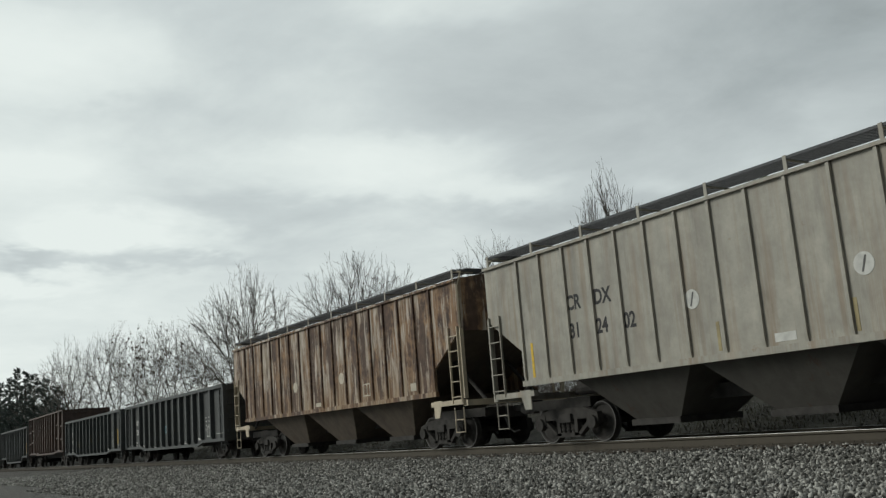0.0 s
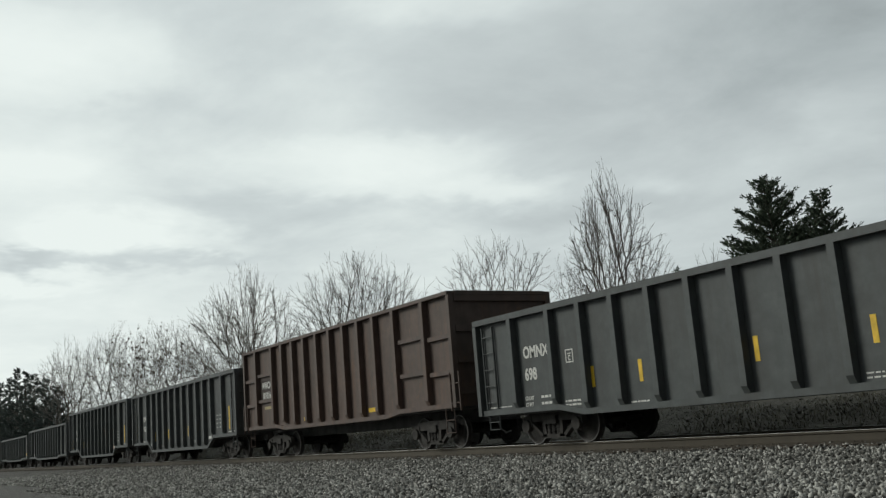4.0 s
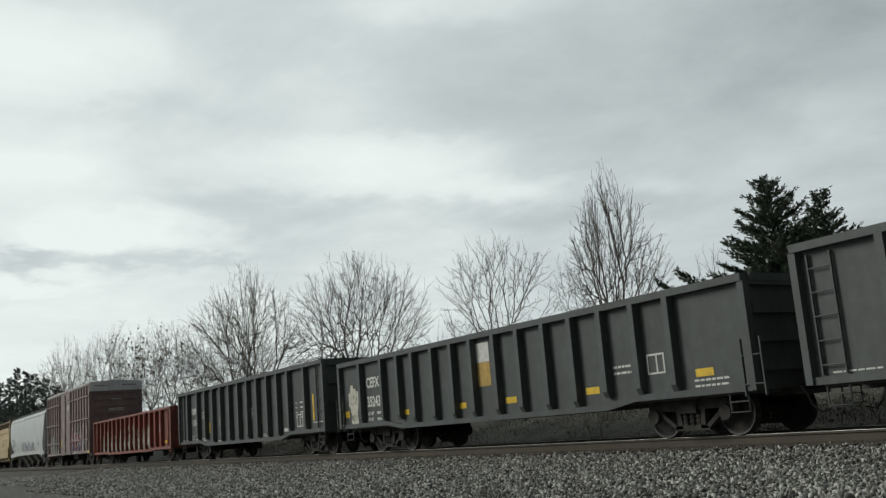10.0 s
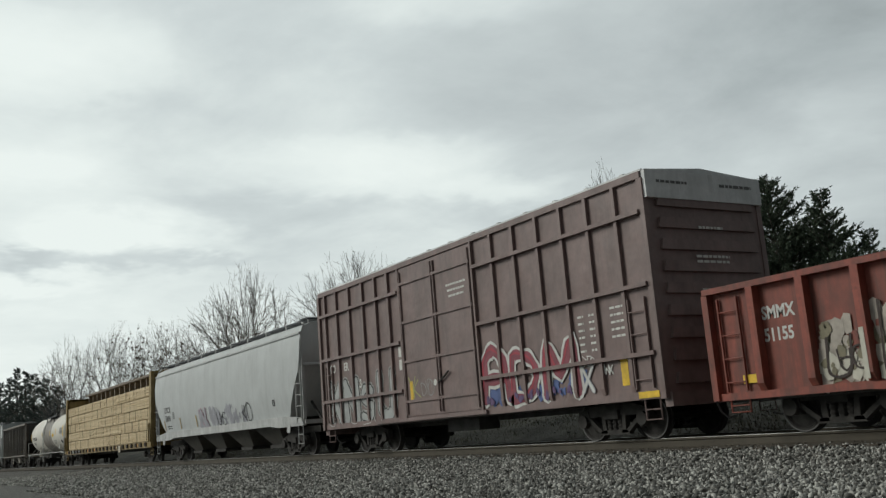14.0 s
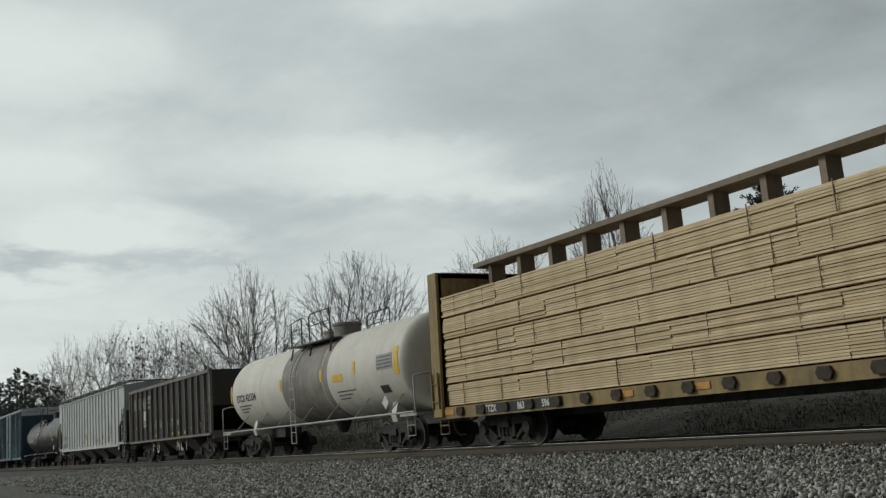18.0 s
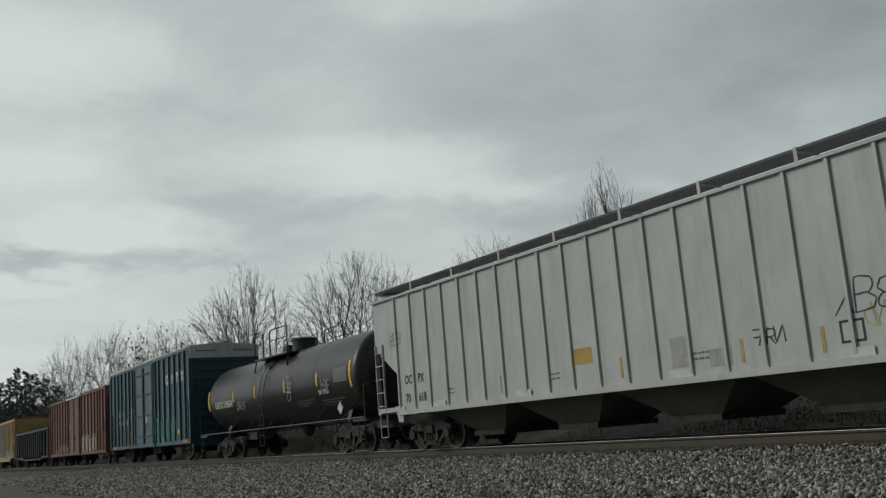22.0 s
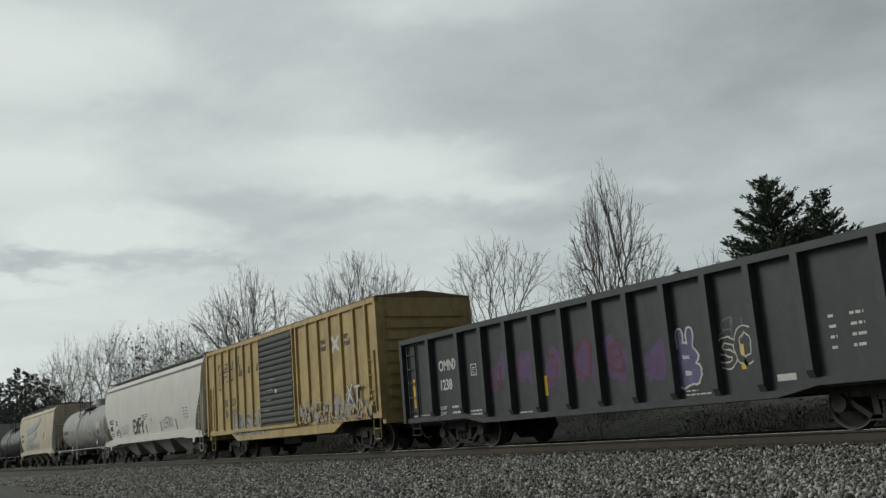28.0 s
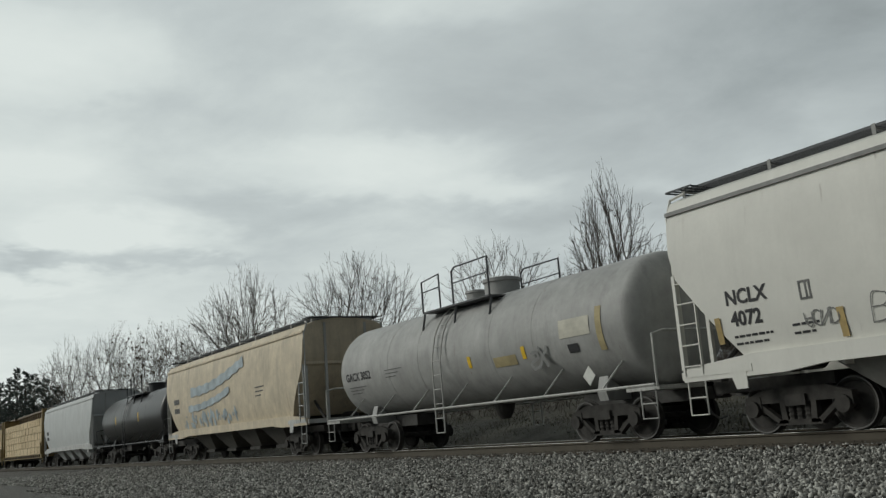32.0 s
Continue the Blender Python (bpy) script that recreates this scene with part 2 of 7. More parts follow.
M_CEDAR = leaf_material("cedar_needles", (0.03, 0.046, 0.03), (0.075, 0.10, 0.06))
# far evergreens: cedar green lightened, the haze is put into the colour
M_HAZECEDAR = leaf_material("hazed_far_needles", (0.055, 0.072, 0.062), (0.11, 0.135, 0.12))
M_DEADLEAF = leaf_material("dead_leaves", (0.08, 0.06, 0.042), (0.17, 0.13, 0.09))
M_GRASS = leaf_material("dead_grass", (0.055, 0.052, 0.036), (0.15, 0.138, 0.092))
M_LUMBER = lumber_material()

# ---------------------------------------------------------------- mesh helpers


class Shape:
    """Collects solids for one mesh."""

    def __init__(self):
        self.v, self.f = [], []

    def add(self, verts, faces):
        o = len(self.v)
        self.v += [tuple(p) for p in verts]
        self.f += [tuple(i + o for i in f) for f in faces]
        return self

    def box(self, x0, x1, y0, y1, z0, z1):
        v = [(x, y, z) for z in (z0, z1) for y in (y0, y1) for x in (x0, x1)]
        return self.add(v, [(0, 2, 3, 1), (4, 5, 7, 6), (0, 1, 5, 4), (2, 6, 7, 3), (0, 4, 6, 2), (1, 3, 7, 5)])

    def side(self, pts, y0, y1):
        """A polygon in the x-z plane, given counter-clockwise seen from -y, with thickness from y0 to y1."""
        n = len(pts)
        v = [(x, y0, z) for x, z in pts] + [(x, y1, z) for x, z in pts]
        return self.add(v, [tuple(range(n)), tuple(range(2 * n - 1, n - 1, -1))] + [(i, i + n, (i + 1) % n + n, (i + 1) % n) for i in range(n)])

    def cross(self, pts, x0, x1):
        """A polygon in the y-z plane, extruded along x."""
        n = len(pts)
        v = [(x0, y, z) for y, z in pts] + [(x1, y, z) for y, z in pts]
        return self.add(v, [tuple(range(n)), tuple(range(2 * n - 1, n - 1, -1))] + [(i, i + n, (i + 1) % n + n, (i + 1) % n) for i in range(n)])

    def rod(self, p0, p1, r0, r1=None, seg=6):
        p0, p1 = Vector(p0), Vector(p1)
        r1 = r0 if r1 is None else r1
        q = (p1 - p0).to_track_quat('Z', 'Y')
        v = []
        for p, r in ((p0, r0), (p1, r1)):
            v += [p + q @ Vector((r * math.cos(2 * math.pi * i / seg), r * math.sin(2 * math.pi * i / seg), 0)) for i in range(seg)]
        return self.add(v, [tuple(range(seg - 1, -1, -1)), tuple(range(seg, 2 * seg))] + [(i, (i + 1) % seg, (i + 1) % seg + seg, i + seg) for i in range(seg)])

    def pipe(self, pts, r, seg=6):
        """One bent tube through the points."""
        p = [Vector(q) for q in pts]
        n = len(p)
        v, u = [], None
        for i in range(n):
            t = ((p[min(i + 1, n - 1)] - p[i]).normalized() + (p[i] - p[max(i - 1, 0)]).normalized()).normalized()
            u = t.orthogonal() if u is None else u - t * u.dot(t)
            u.normalize()
            w = t.cross(u)
            v += [p[i] + (u * math.cos(2 * math.pi * j / seg) + w * math.sin(2 * math.pi * j / seg)) * r for j in range(seg)]
        f = [(i * seg + j, i * seg + (j + 1) % seg, (i + 1) * seg + (j + 1) % seg, (i + 1) * seg + j) for i in range(n - 1) for j in range(seg)]
        return self.add(v, f + [tuple(range(seg - 1, -1, -1)), tuple(range((n - 1) * seg, n * seg))])

    def lathe(self, prof, axis, centre, seg=32):
        """prof: (position along axis, radius)."""
        n = len(prof)
        v = []
        for a, r in prof:
            for i in range(seg):
                c, s = r * math.cos(2 * math.pi * i / seg), r * math.sin(2 * math.pi * i / seg)
                v.append((centre[0] + a, centre[1] + c, centre[2] + s) if axis == 'x' else
                         (centre[0] + c, centre[1] + a, centre[2] + s) if axis == 'y' else (centre[0] + c, centre[1] + s, centre[2] + a))
        f = [(j * seg + i, j * seg + (i + 1) % seg, (j + 1) * seg + (i + 1) % seg, (j + 1) * seg + i) for j in range(n - 1) for i in range(seg)]
        f += [tuple(range(seg)), tuple(range((n - 1) * seg, n * seg))]
        return self.add(v, f)

    def mesh(self, name, mat, smooth=False):
        me = bpy.data.meshes.new(name)
        me.from_pydata(self.v, [], self.f)
        me.materials.append(mat)
        b = bmesh.new()
        b.from_mesh(me)
        bmesh.ops.recalc_face_normals(b, faces=b.faces)
        b.to_mesh(me)
        b.free()
        if smooth:
            me.polygons.foreach_set("use_smooth", [True] * len(me.polygons))
            me.set_sharp_from_angle(angle=radians(35))
        return me


def put(name, me, parent=None, at=(0, 0, 0), label=""):
    ob = new(name, me)
    ob.parent = parent
    ob.location = at
    if label:
        tagged(ob, label)
    return ob


def part(name, shape, mat, parent, label="", smooth=False):
    return put(name, shape.mesh(name, mat, smooth), parent, label=label)

# ---------------------------------------------------------------- ground and track


def make_ground():
    ys = [-60, -20, -8, 0, 4, 8, 11, 12.2, 12.9, 13.3, 15.4, 15.7, 16.3, 17.0, 18.0, 19.0, 20.0, 22.0, 26, 34, 60, 140, 400, 1200, 3500]
    zs = [-0.40, -0.40, -0.40, -0.38, -0.37, -0.36, -0.36, -0.31, -0.25, -0.225, -0.235, -0.30, -0.30, -0.02, 0.30, 0.50, 0.66, 1.25, 1.6, 1.5, 1.0, 0.6, 0.5, 0.5, 0.5]
    xs = [-3500, -1200, -500] + list(np.arange(-300, 40.1, 5)) + [80, 200, 500, 1200]
    v, f = [], []
    for j, (y, z) in enumerate(zip(ys, zs)):
        for x in xs:
            n = noise.noise(Vector((x * 0.11, y * 0.3, 2.0)))
            v.append((x, y, z + (n * 0.10 if 16.5 < y < 60 else n * 0.012 if y < 12.5 else 0)))
    w = len(xs)
    for j in range(len(ys) - 1):
        f += [(j * w + i, j * w + i + 1, (j + 1) * w + i + 1, (j + 1) * w + i) for i in range(w - 1)]
    me = bpy.data.meshes.new("ground")
    me.from_pydata(v, [], f)
    me.materials.append(M_GROUND)
    ob = new("ground", me)
    tagged(ob, "grey crushed stone ballast running into a low bank", "ground", kind="structure")


def stone_field(name, count_boxes, label, seed, mat):
    """Loose ballast stones, each an irregular little solid."""
    rng = np.random.default_rng(seed)
    base = np.array([(1, 0, 0), (-1, 0, 0), (0, 1, 0), (0, -1, 0), (0, 0, 1), (0, 0, -1)], float)
    tri = np.array([(0, 2, 4), (2, 1, 4), (1, 3, 4), (3, 0, 4), (2, 0, 5), (1, 2, 5), (3, 1, 5), (0, 3, 5)])
    allv, allf, off = [], [], 0
    for (x0, x1, y0, y1, zf, n, size) in count_boxes:
        c = np.stack([rng.uniform(x0, x1, n), rng.uniform(y0, y1, n), np.zeros(n)], 1)
        c[:, 2] = np.array([zf(y) for y in c[:, 1]]) + rng.uniform(-0.026, 0.03, n)
        r = size * rng.uniform(0.5, 1.35, (n, 1, 1)) * rng.uniform(0.6, 1.3, (n, 6, 1))
        q = rng.normal(size=(n, 3, 3))
        q, _ = np.linalg.qr(q)
        v = (base[None] * r * np.array([1.6, 1.0, 0.62])) @ q.transpose(0, 2, 1) + c[:, None, :]
        allv.append(v.reshape(-1, 3))
        allf.append((tri[None] + (np.arange(n) * 6)[:, None, None] + off).reshape(-1, 3))
        off += n * 6
    v, f = np.concatenate(allv), np.concatenate(allf)
    me = bpy.data.meshes.new(name)
    me.vertices.add(len(v))
    me.vertices.foreach_set("co", v.ravel())
    me.loops.add(f.size)
    me.loops.foreach_set("vertex_index", f.ravel().astype(np.int32))
    me.polygons.add(len(f))
    me.polygons.foreach_set("loop_start", np.arange(0, f.size, 3, dtype=np.int32))
    me.update(calc_edges=True)
    me.materials.append(mat)
    return tagged(new(name, me), label, "gravel", kind="stuff")


def bed(y):
    return -0.36 if y < 11 else -0.36 + 0.14 * min(1.0, (y - 11) / 2.3)


def make_track():
    prof = [(-0.075, -0.19), (-0.075, -0.176), (-0.012, -0.158), (-0.009, -0.05), (-0.037, -0.036), (-0.037, -0.004), (-0.033, 0.0),
            (0.033, 0.0), (0.037, -0.004), (0.037, -0.036), (0.009, -0.05), (0.012, -0.158), (0.075, -0.176), (0.075, -0.19)]
    for y in (TRACK_Y - 0.755, TRACK_Y + 0.755):
        rail = new("rail")
        rail.location = (0, y, 0)
        tagged(rail, "rusty steel rail with a polished running surface", "rail", "rails")
        part("rail_body", Shape().cross([(a, b - 0.002) for a, b in prof], -420, 160), M_RAIL, rail)
        part("running_surface", Shape().cross([(-0.0375, -0.0035), (-0.035, 0.0015), (0.03, 0.0015), (0.03, -0.001), (-0.033, -0.003), (-0.0362, -0.0038)], -420, 160), M_RAILTOP, rail, "polished bright rail head")
    sh = Shape().cross([(13.02, -0.42), (13.08, -0.235), (13.24, -0.19), (13.33, -0.178), (13.345, -0.178), (13.345, -0.42)], -420, 160)
    tagged(part("ballast_shoulder", sh, M_FINES, None), "brown fouled fines packed against the rail", "ballast", kind="structure")
    tie = Shape().box(-0.115, 0.115, -1.3, 1.3, -0.38, -0.2).mesh("tie", M_TIE)
    plate = Shape().box(-0.1, 0.1, -0.2, 0.18, -0.2, -0.188)
    for sx in (-0.07, 0.07):
        plate.box(sx - 0.012, sx + 0.012, -0.11, -0.08, -0.2, -0.165)
    plate = plate.mesh("tie_plate", M_RAIL)
    group = new("track_ties")
    tagged(group, "dark creosoted wooden ties bedded in ballast", "railway ties", kind="structure")
    for i in range(150):
        x = 3.0 - i * 0.53
        t = put("tie", tie, group, (x + random.uniform(-0.02, 0.02), TRACK_Y, 0))
        put("tie_plate", plate, t, (0, -0.755, 0))
    far = Shape()
    for i in range(150, 700):
        x = 3.0 - i * 0.53
        far.box(x - 0.115, x + 0.115, TRACK_Y - 1.3, TRACK_Y + 1.3, -0.38, -0.2)
    tagged(part("far_ties", far, M_TIE, group), kind="stuff")


make_ground()
make_track()
stone_field("ballast_stones", [(-22, -2.0, 1.2, 4.6, bed, 24000, 0.028), (-32, 0.5, 4.6, 8.5, bed, 48000, 0.028), (-32, 0, 8.5, 13.12, bed, 62000, 0.028),
                               (-62, -32, 5.5, 13.1, bed, 30000, 0.040), (-34, 2, 13.1, 13.3, bed, 1200, 0.024), (-26, 8, -6, 1.2, bed, 5000, 0.034), (-2, 10, 1.2, 13.1, bed, 5000, 0.034)],
            "loose grey crushed stone ballast", 4, M_STONE)
stone_field("ballast_stones", [(-60, 2, 16.2, 19.5, lambda y: float(np.interp(y, [16.3, 17.0, 18.0, 19.0, 20.0], [-0.30, -0.02, 0.30, 0.50, 0.66])), 6000, 0.032)],
            "grey crushed stone on the bank beyond the track", 5, M_BANKSTONE)

# ---------------------------------------------------------------- trees


def tubes(segs, name, mat, sides=4):
    """One mesh of tapered tubes from rows of p0, p1, r0, r1."""
    s = np.array(segs, float)
    p0, p1, r0, r1 = s[:, :3], s[:, 3:6], s[:, 6], s[:, 7]
    d = p1 - p0
    d /= np.linalg.norm(d, axis=1)[:, None] + 1e-9
    a = np.cross(d, np.where(np.abs(d[:, 2:3]) > 0.9, np.array([[1., 0, 0]]), np.array([[0, 0, 1.]])))
    a /= np.linalg.norm(a, axis=1)[:, None] + 1e-9
    b = np.cross(d, a)
    ang = np.arange(sides) * 2 * np.pi / sides
    ring = np.cos(ang)[None, :, None] * a[:, None] + np.sin(ang)[None, :, None] * b[:, None]
    v = np.concatenate([p0[:, None] + ring * r0[:, None, None], p1[:, None] + ring * r1[:, None, None]], 1)
    n = len(s)
    i = np.arange(sides)
    q = np.stack([i, (i + 1) % sides, (i + 1) % sides + sides, i + sides], 1)
    f = (q[None] + (np.arange(n) * 2 * sides)[:, None, None]).reshape(-1, 4)
    me = bpy.data.meshes.new(name)
    me.vertices.add(n * 2 * sides)
    me.vertices.foreach_set("co", v.ravel())
    me.loops.add(f.size)
    me.loops.foreach_set("vertex_index", f.ravel().astype(np.int32))
    me.polygons.add(len(f))
    me.polygons.foreach_set("loop_start", np.arange(0, f.size, 4, dtype=np.int32))
    me.update(calc_edges=True)
    me.materials.append(mat)
    return me


def grow(seed, prof, tips, lean=0.5, crook=0.04, tip=0.009, share=0.36, spurs=2, hollow=0.52, power=0.34, spur=0.5):
    """Tube rows of a leafless tree that forks again and again until each shoot ends at its own place in the crown.
    prof: (height, radius) of the crown from its lowest twigs to its top; lean: how far a shoot keeps its parent's way;
    share: how far it runs towards its part of the crown before it forks; hollow: below 0.5 the twigs gather at the outside."""
    rng = np.random.default_rng(seed)
    zs, rs = np.array([p[0] for p in prof], float), np.array([p[1] for p in prof], float)
    fine = np.linspace(zs[0], zs[-1], 60)
    wide = np.interp(fine, zs, rs)
    z = rng.choice(fine, tips, p=wide ** 1.6 / (wide ** 1.6).sum()) + rng.uniform(-0.1, 0.1, tips)
    az = rng.uniform(0, 2 * np.pi, tips)
    lobes = 1 + 0.10 * np.sin(3 * az + seed) + 0.07 * np.sin(5 * az + z * 0.8)
    r = np.interp(z, zs, rs) * rng.uniform(0, 1, tips) ** hollow * lobes * rng.uniform(0.88, 1.08, tips)
    ends = np.stack([r * np.cos(az), r * np.sin(az), z], 1)
    thick, thin = [], []

    def line(pts, r0, r1):
        n = len(pts) - 1
        for i in range(n):
            a, b = r0 + (r1 - r0) * i / n, r0 + (r1 - r0) * (i + 1) / n
            (thick if a > tip * 2.6 else thin).append((*pts[i], *pts[i + 1], a, b))

    def shoot(p, d, q, steps):
        """Points from p to q that leave along d and wander a little."""
        ln = np.linalg.norm(q - p)
        c = p + d * ln * 0.45
        pts = [p]
        for i in range(1, steps + 1):
            f = i / steps
            w = p * (1 - f) ** 2 + c * 2 * f * (1 - f) + q * f * f
            pts.append(w + (rng.normal(0, crook, 3) * ln if i < steps else 0))
        return pts

    def fork(p, d, group, r_in):
        n = len(group)
        if n <= 1:
            q = group[0]
            ln = np.linalg.norm(q - p)
            pts = shoot(p, d, q, 3)
            line(pts, r_in, tip * 0.6)
            for k in range(spurs):
                i = rng.integers(0, 3)
                o = pts[i] + (pts[i + 1] - pts[i]) * rng.random()
                e = (pts[i + 1] - pts[i])
                e = e / (np.linalg.norm(e) + 1e-9) + rng.normal(0, 0.45, 3) + np.array([0, 0, 0.15])
                thin.append((*o, *(o + e / np.linalg.norm(e) * min(ln * 0.6, spur) * rng.uniform(0.4, 1.1)), tip * 0.75, tip * 0.45))
            return
        c = group.mean(0)
        way = c - p
        far = np.linalg.norm(way) + 1e-9
        q = p + (way / far * (1 - lean * 0.4) + d * lean * 0.4) * far * share * rng.uniform(0.75, 1.25)
        r_out = tip * n ** power
        line(shoot(p, d, q, 3 if n > 6 else 2), r_in, r_out)
        step = q - p
        d2 = step / (np.linalg.norm(step) + 1e-9)
        x = group - c
        x = x - np.outer(x @ d2, d2)
        axis = np.linalg.svd(x, full_matrices=False)[2][0] + rng.normal(0, 0.35 if n > tips / 12 else 0.2, 3)
        order = np.argsort((group - q) @ axis)
        lo, hi = (0.34, 0.5) if n > tips / 12 else (0.3, 0.7)
        cut = min(n - 1, max(1, int(n * rng.uniform(lo, hi))))
        if rng.random() < 0.5:
            cut = n - cut
        for part_of in (group[order[:cut]], group[order[cut:]]):
            m = part_of.mean(0) - q
            m /= np.linalg.norm(m) + 1e-9
            e = d2 * lean + m * (1 - lean)
            fork(q, e / np.linalg.norm(e), part_of, min(r_out, tip * len(part_of) ** power * 1.08))

    start = np.array([0.0, 0.0, -1.0])
    fork(start, np.array([0.0, 0.0, 1.0]), ends, tip * tips ** power * 1.15)
    return thick, thin


def bare_tree(seed, x, y, prof, tips, label, leaves=0, twig=None, **kw):
    thick, thin = grow(seed, prof, tips, **kw)
    ob = new("bare_tree")
    ob.location = (x, y, 0.4)
    tagged(ob, label, "tree", "bare trees behind the track")
    put("trunk", tubes(thick, "trunk", M_BARK, 5), ob)
    put("crown", tubes(thin, "crown", twig or M_TWIG, 3), ob, label="bare thin twigs")
    if leaves:
        rng = np.random.default_rng(seed)
        v, f = [], []
        ends = np.array([t[3:6] for t in thin])
        ends = ends[(ends[:, 2] > prof[-1][0] * 0.55)]
        for c in ends[rng.choice(len(ends), leaves)]:
            for _ in range(5):
                o = len(v)
                v += [tuple(c + rng.normal(0, 0.10, 3)) for _ in range(3)]
                f.append((o, o + 1, o + 2))
        me = bpy.data.meshes.new("dead_leaves")
        me.from_pydata(v, [], f)
        me.materials.append(M_DEADLEAF)
        put("dead_leaves", me, ob, label="clinging brown dead leaves")
    return ob


def cedar(seed, x, y, height, radius, label, fine=1.0, tops=1, big=1.0, needles=None):
    """A cedar: rising boughs, each a ragged plume of small sprays."""
    rng = np.random.default_rng(seed)
    ob = new("cedar_tree")
    ob.location = (x, y, 0.4)
    tagged(ob, label, "tree", "evergreen trees behind the track")
    segs, cs, ds, ls = [], [], [], []
    for k in range(tops):
        az0 = rng.uniform(0, 6.28)
        h = height * (1 if k == 0 else rng.uniform(0.84, 0.95))
        base = np.array([np.cos(az0), np.sin(az0), 0]) * (0 if k == 0 else radius * 0.22)
        segs.append((0, 0, -0.3, *(base[:2] * 0.4), h * 0.35, height * 0.022, height * 0.014))
        segs.append((*(base[:2] * 0.4), h * 0.35, *base[:2], h * 0.98, height * 0.014, 0.015))
        nb = int(h * 20 * fine)
        for i in range(nb):
            z = h * (0.06 + 0.93 * (i + rng.random()) / nb)
            t = 1 - z / h
            az = rng.uniform(0, 2 * np.pi)
            ln = radius * (0.05 + 1.05 * t) * rng.uniform(0.3, 1.22) * (1 if k == 0 else 0.7)
            d = np.array([np.cos(az), np.sin(az), rng.uniform(0.05, 0.55)])
            side = np.array([-np.sin(az), np.cos(az), 0])
            root = base * min(1, z / h + 0.2) + np.array([0, 0, z])

            def at(f):
                return root + d * ln * f + np.array([0, 0, 0.22 * ln * f * f])

            segs.append((*root, *at(0.5), 0.028, 0.016))
            segs.append((*at(0.5), *at(1.0), 0.016, 0.006))
            m = max(4, int(ln * 9 * fine))
            for f in np.linspace(0.18, 1.0, m):
                b = (side * rng.choice((-1, 1)) * rng.uniform(0.5, 1.0) + d * rng.uniform(0.5, 1.0) + np.array([0, 0, rng.uniform(-0.1, 0.6)]))
                b /= np.linalg.norm(b)
                b[2] += 0.12
                bl = (0.16 + 0.26 * ln * (1 - 0.75 * f)) * rng.uniform(0.6, 1.25)
                n = max(4, int(bl * 44 * fine))
                u = np.linspace(0.1, 1.0, n)[:, None]
                p = at(f) + b * bl * u + rng.normal(0, 0.025, (n, 3))
                q = b * 0.9 + rng.normal(0, 0.36, (n, 3)) + np.array([0, 0, 0.15])
                cs.append(p)
                ds.append(q / np.linalg.norm(q, axis=1)[:, None])
                ls.append(rng.uniform(0.08, 0.20, n) * big)
    c, d, ln = np.concatenate(cs), np.concatenate(ds), np.concatenate(ls)[:, None]
    w = np.cross(d, rng.normal(size=d.shape))
    w *= ln * 0.17 / (np.linalg.norm(w, axis=1)[:, None] + 1e-9)
    v = np.stack([c - w, c + d * ln * 0.55 - w * 0.7, c + d * ln, c + w + d * ln * 0.3], 1).reshape(-1, 3)
    o = (np.arange(len(c)) * 4)[:, None]
    f = (o + np.array([[0, 3, 2, 1]])).tolist()
    me = bpy.data.meshes.new("foliage")
    me.from_pydata(v.tolist(), [], f)
    me.materials.append(needles or M_CEDAR)
    put("trunk", tubes(segs, "trunk", M_BARK, 4), ob)
    put("foliage", me, ob, label="dark green scale needles")
    return ob


bare_tree(11, -40.0, 36, [(2.5, 1.3), (5.0, 2.8), (7.6, 3.2), (9.8, 2.8), (11.8, 1.8), (13.4, 0.9), (14.6, 0.3)], 1250, "tall slender leafless tree with upswept branches", lean=0.30, crook=0.03, share=0.30, tip=0.0105, spurs=3, spur=0.6)
bare_tree(12, -51.6, 36, [(4.0, 2.6), (6.5, 4.0), (9.5, 4.3), (11.5, 3.0), (12.7, 1.0)], 330, "spreading leafless tree with crooked open branches", lean=0.25, crook=0.055, share=0.30, tip=0.0125, spurs=3, hollow=0.48, spur=0.8)
bare_tree(13, -71.4, 36, [(2.5, 3.2), (6.0, 5.8), (9.5, 6.3), (12.3, 5.4), (14.2, 3.6), (15.5, 1.4)], 1500, "broad rounded leafless tree with fanned stems", lean=0.28, crook=0.03, share=0.28, tip=0.0125, spurs=3, spur=0.8)
bare_tree(14, -98.0, 36, [(2.0, 4.6), (7.0, 7.8), (11.0, 7.6), (14.5, 5.8), (17.2, 3.4), (19.3, 1.0)], 1700, "large leafless tree with a dense domed crown", twig=M_HAZETWIG, lean=0.28, crook=0.035, share=0.28, tip=0.016, spurs=3, spur=0.9)
rng_t = random.Random(5)
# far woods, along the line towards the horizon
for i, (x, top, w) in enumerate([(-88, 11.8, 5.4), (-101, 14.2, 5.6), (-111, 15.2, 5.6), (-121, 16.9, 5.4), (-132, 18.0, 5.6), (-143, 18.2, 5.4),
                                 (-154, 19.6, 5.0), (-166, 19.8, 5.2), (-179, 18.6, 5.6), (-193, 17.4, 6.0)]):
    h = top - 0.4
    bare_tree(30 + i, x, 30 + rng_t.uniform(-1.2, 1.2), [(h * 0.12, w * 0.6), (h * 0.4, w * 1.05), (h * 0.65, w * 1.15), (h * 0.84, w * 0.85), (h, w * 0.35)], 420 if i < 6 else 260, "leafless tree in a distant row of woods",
              leaves=70 if -140 < x < -108 else 0, twig=M_HAZETWIG, lean=0.22, crook=0.05, share=0.31, tip=0.0135 if i < 6 else 0.019, spurs=3, spur=1.0)
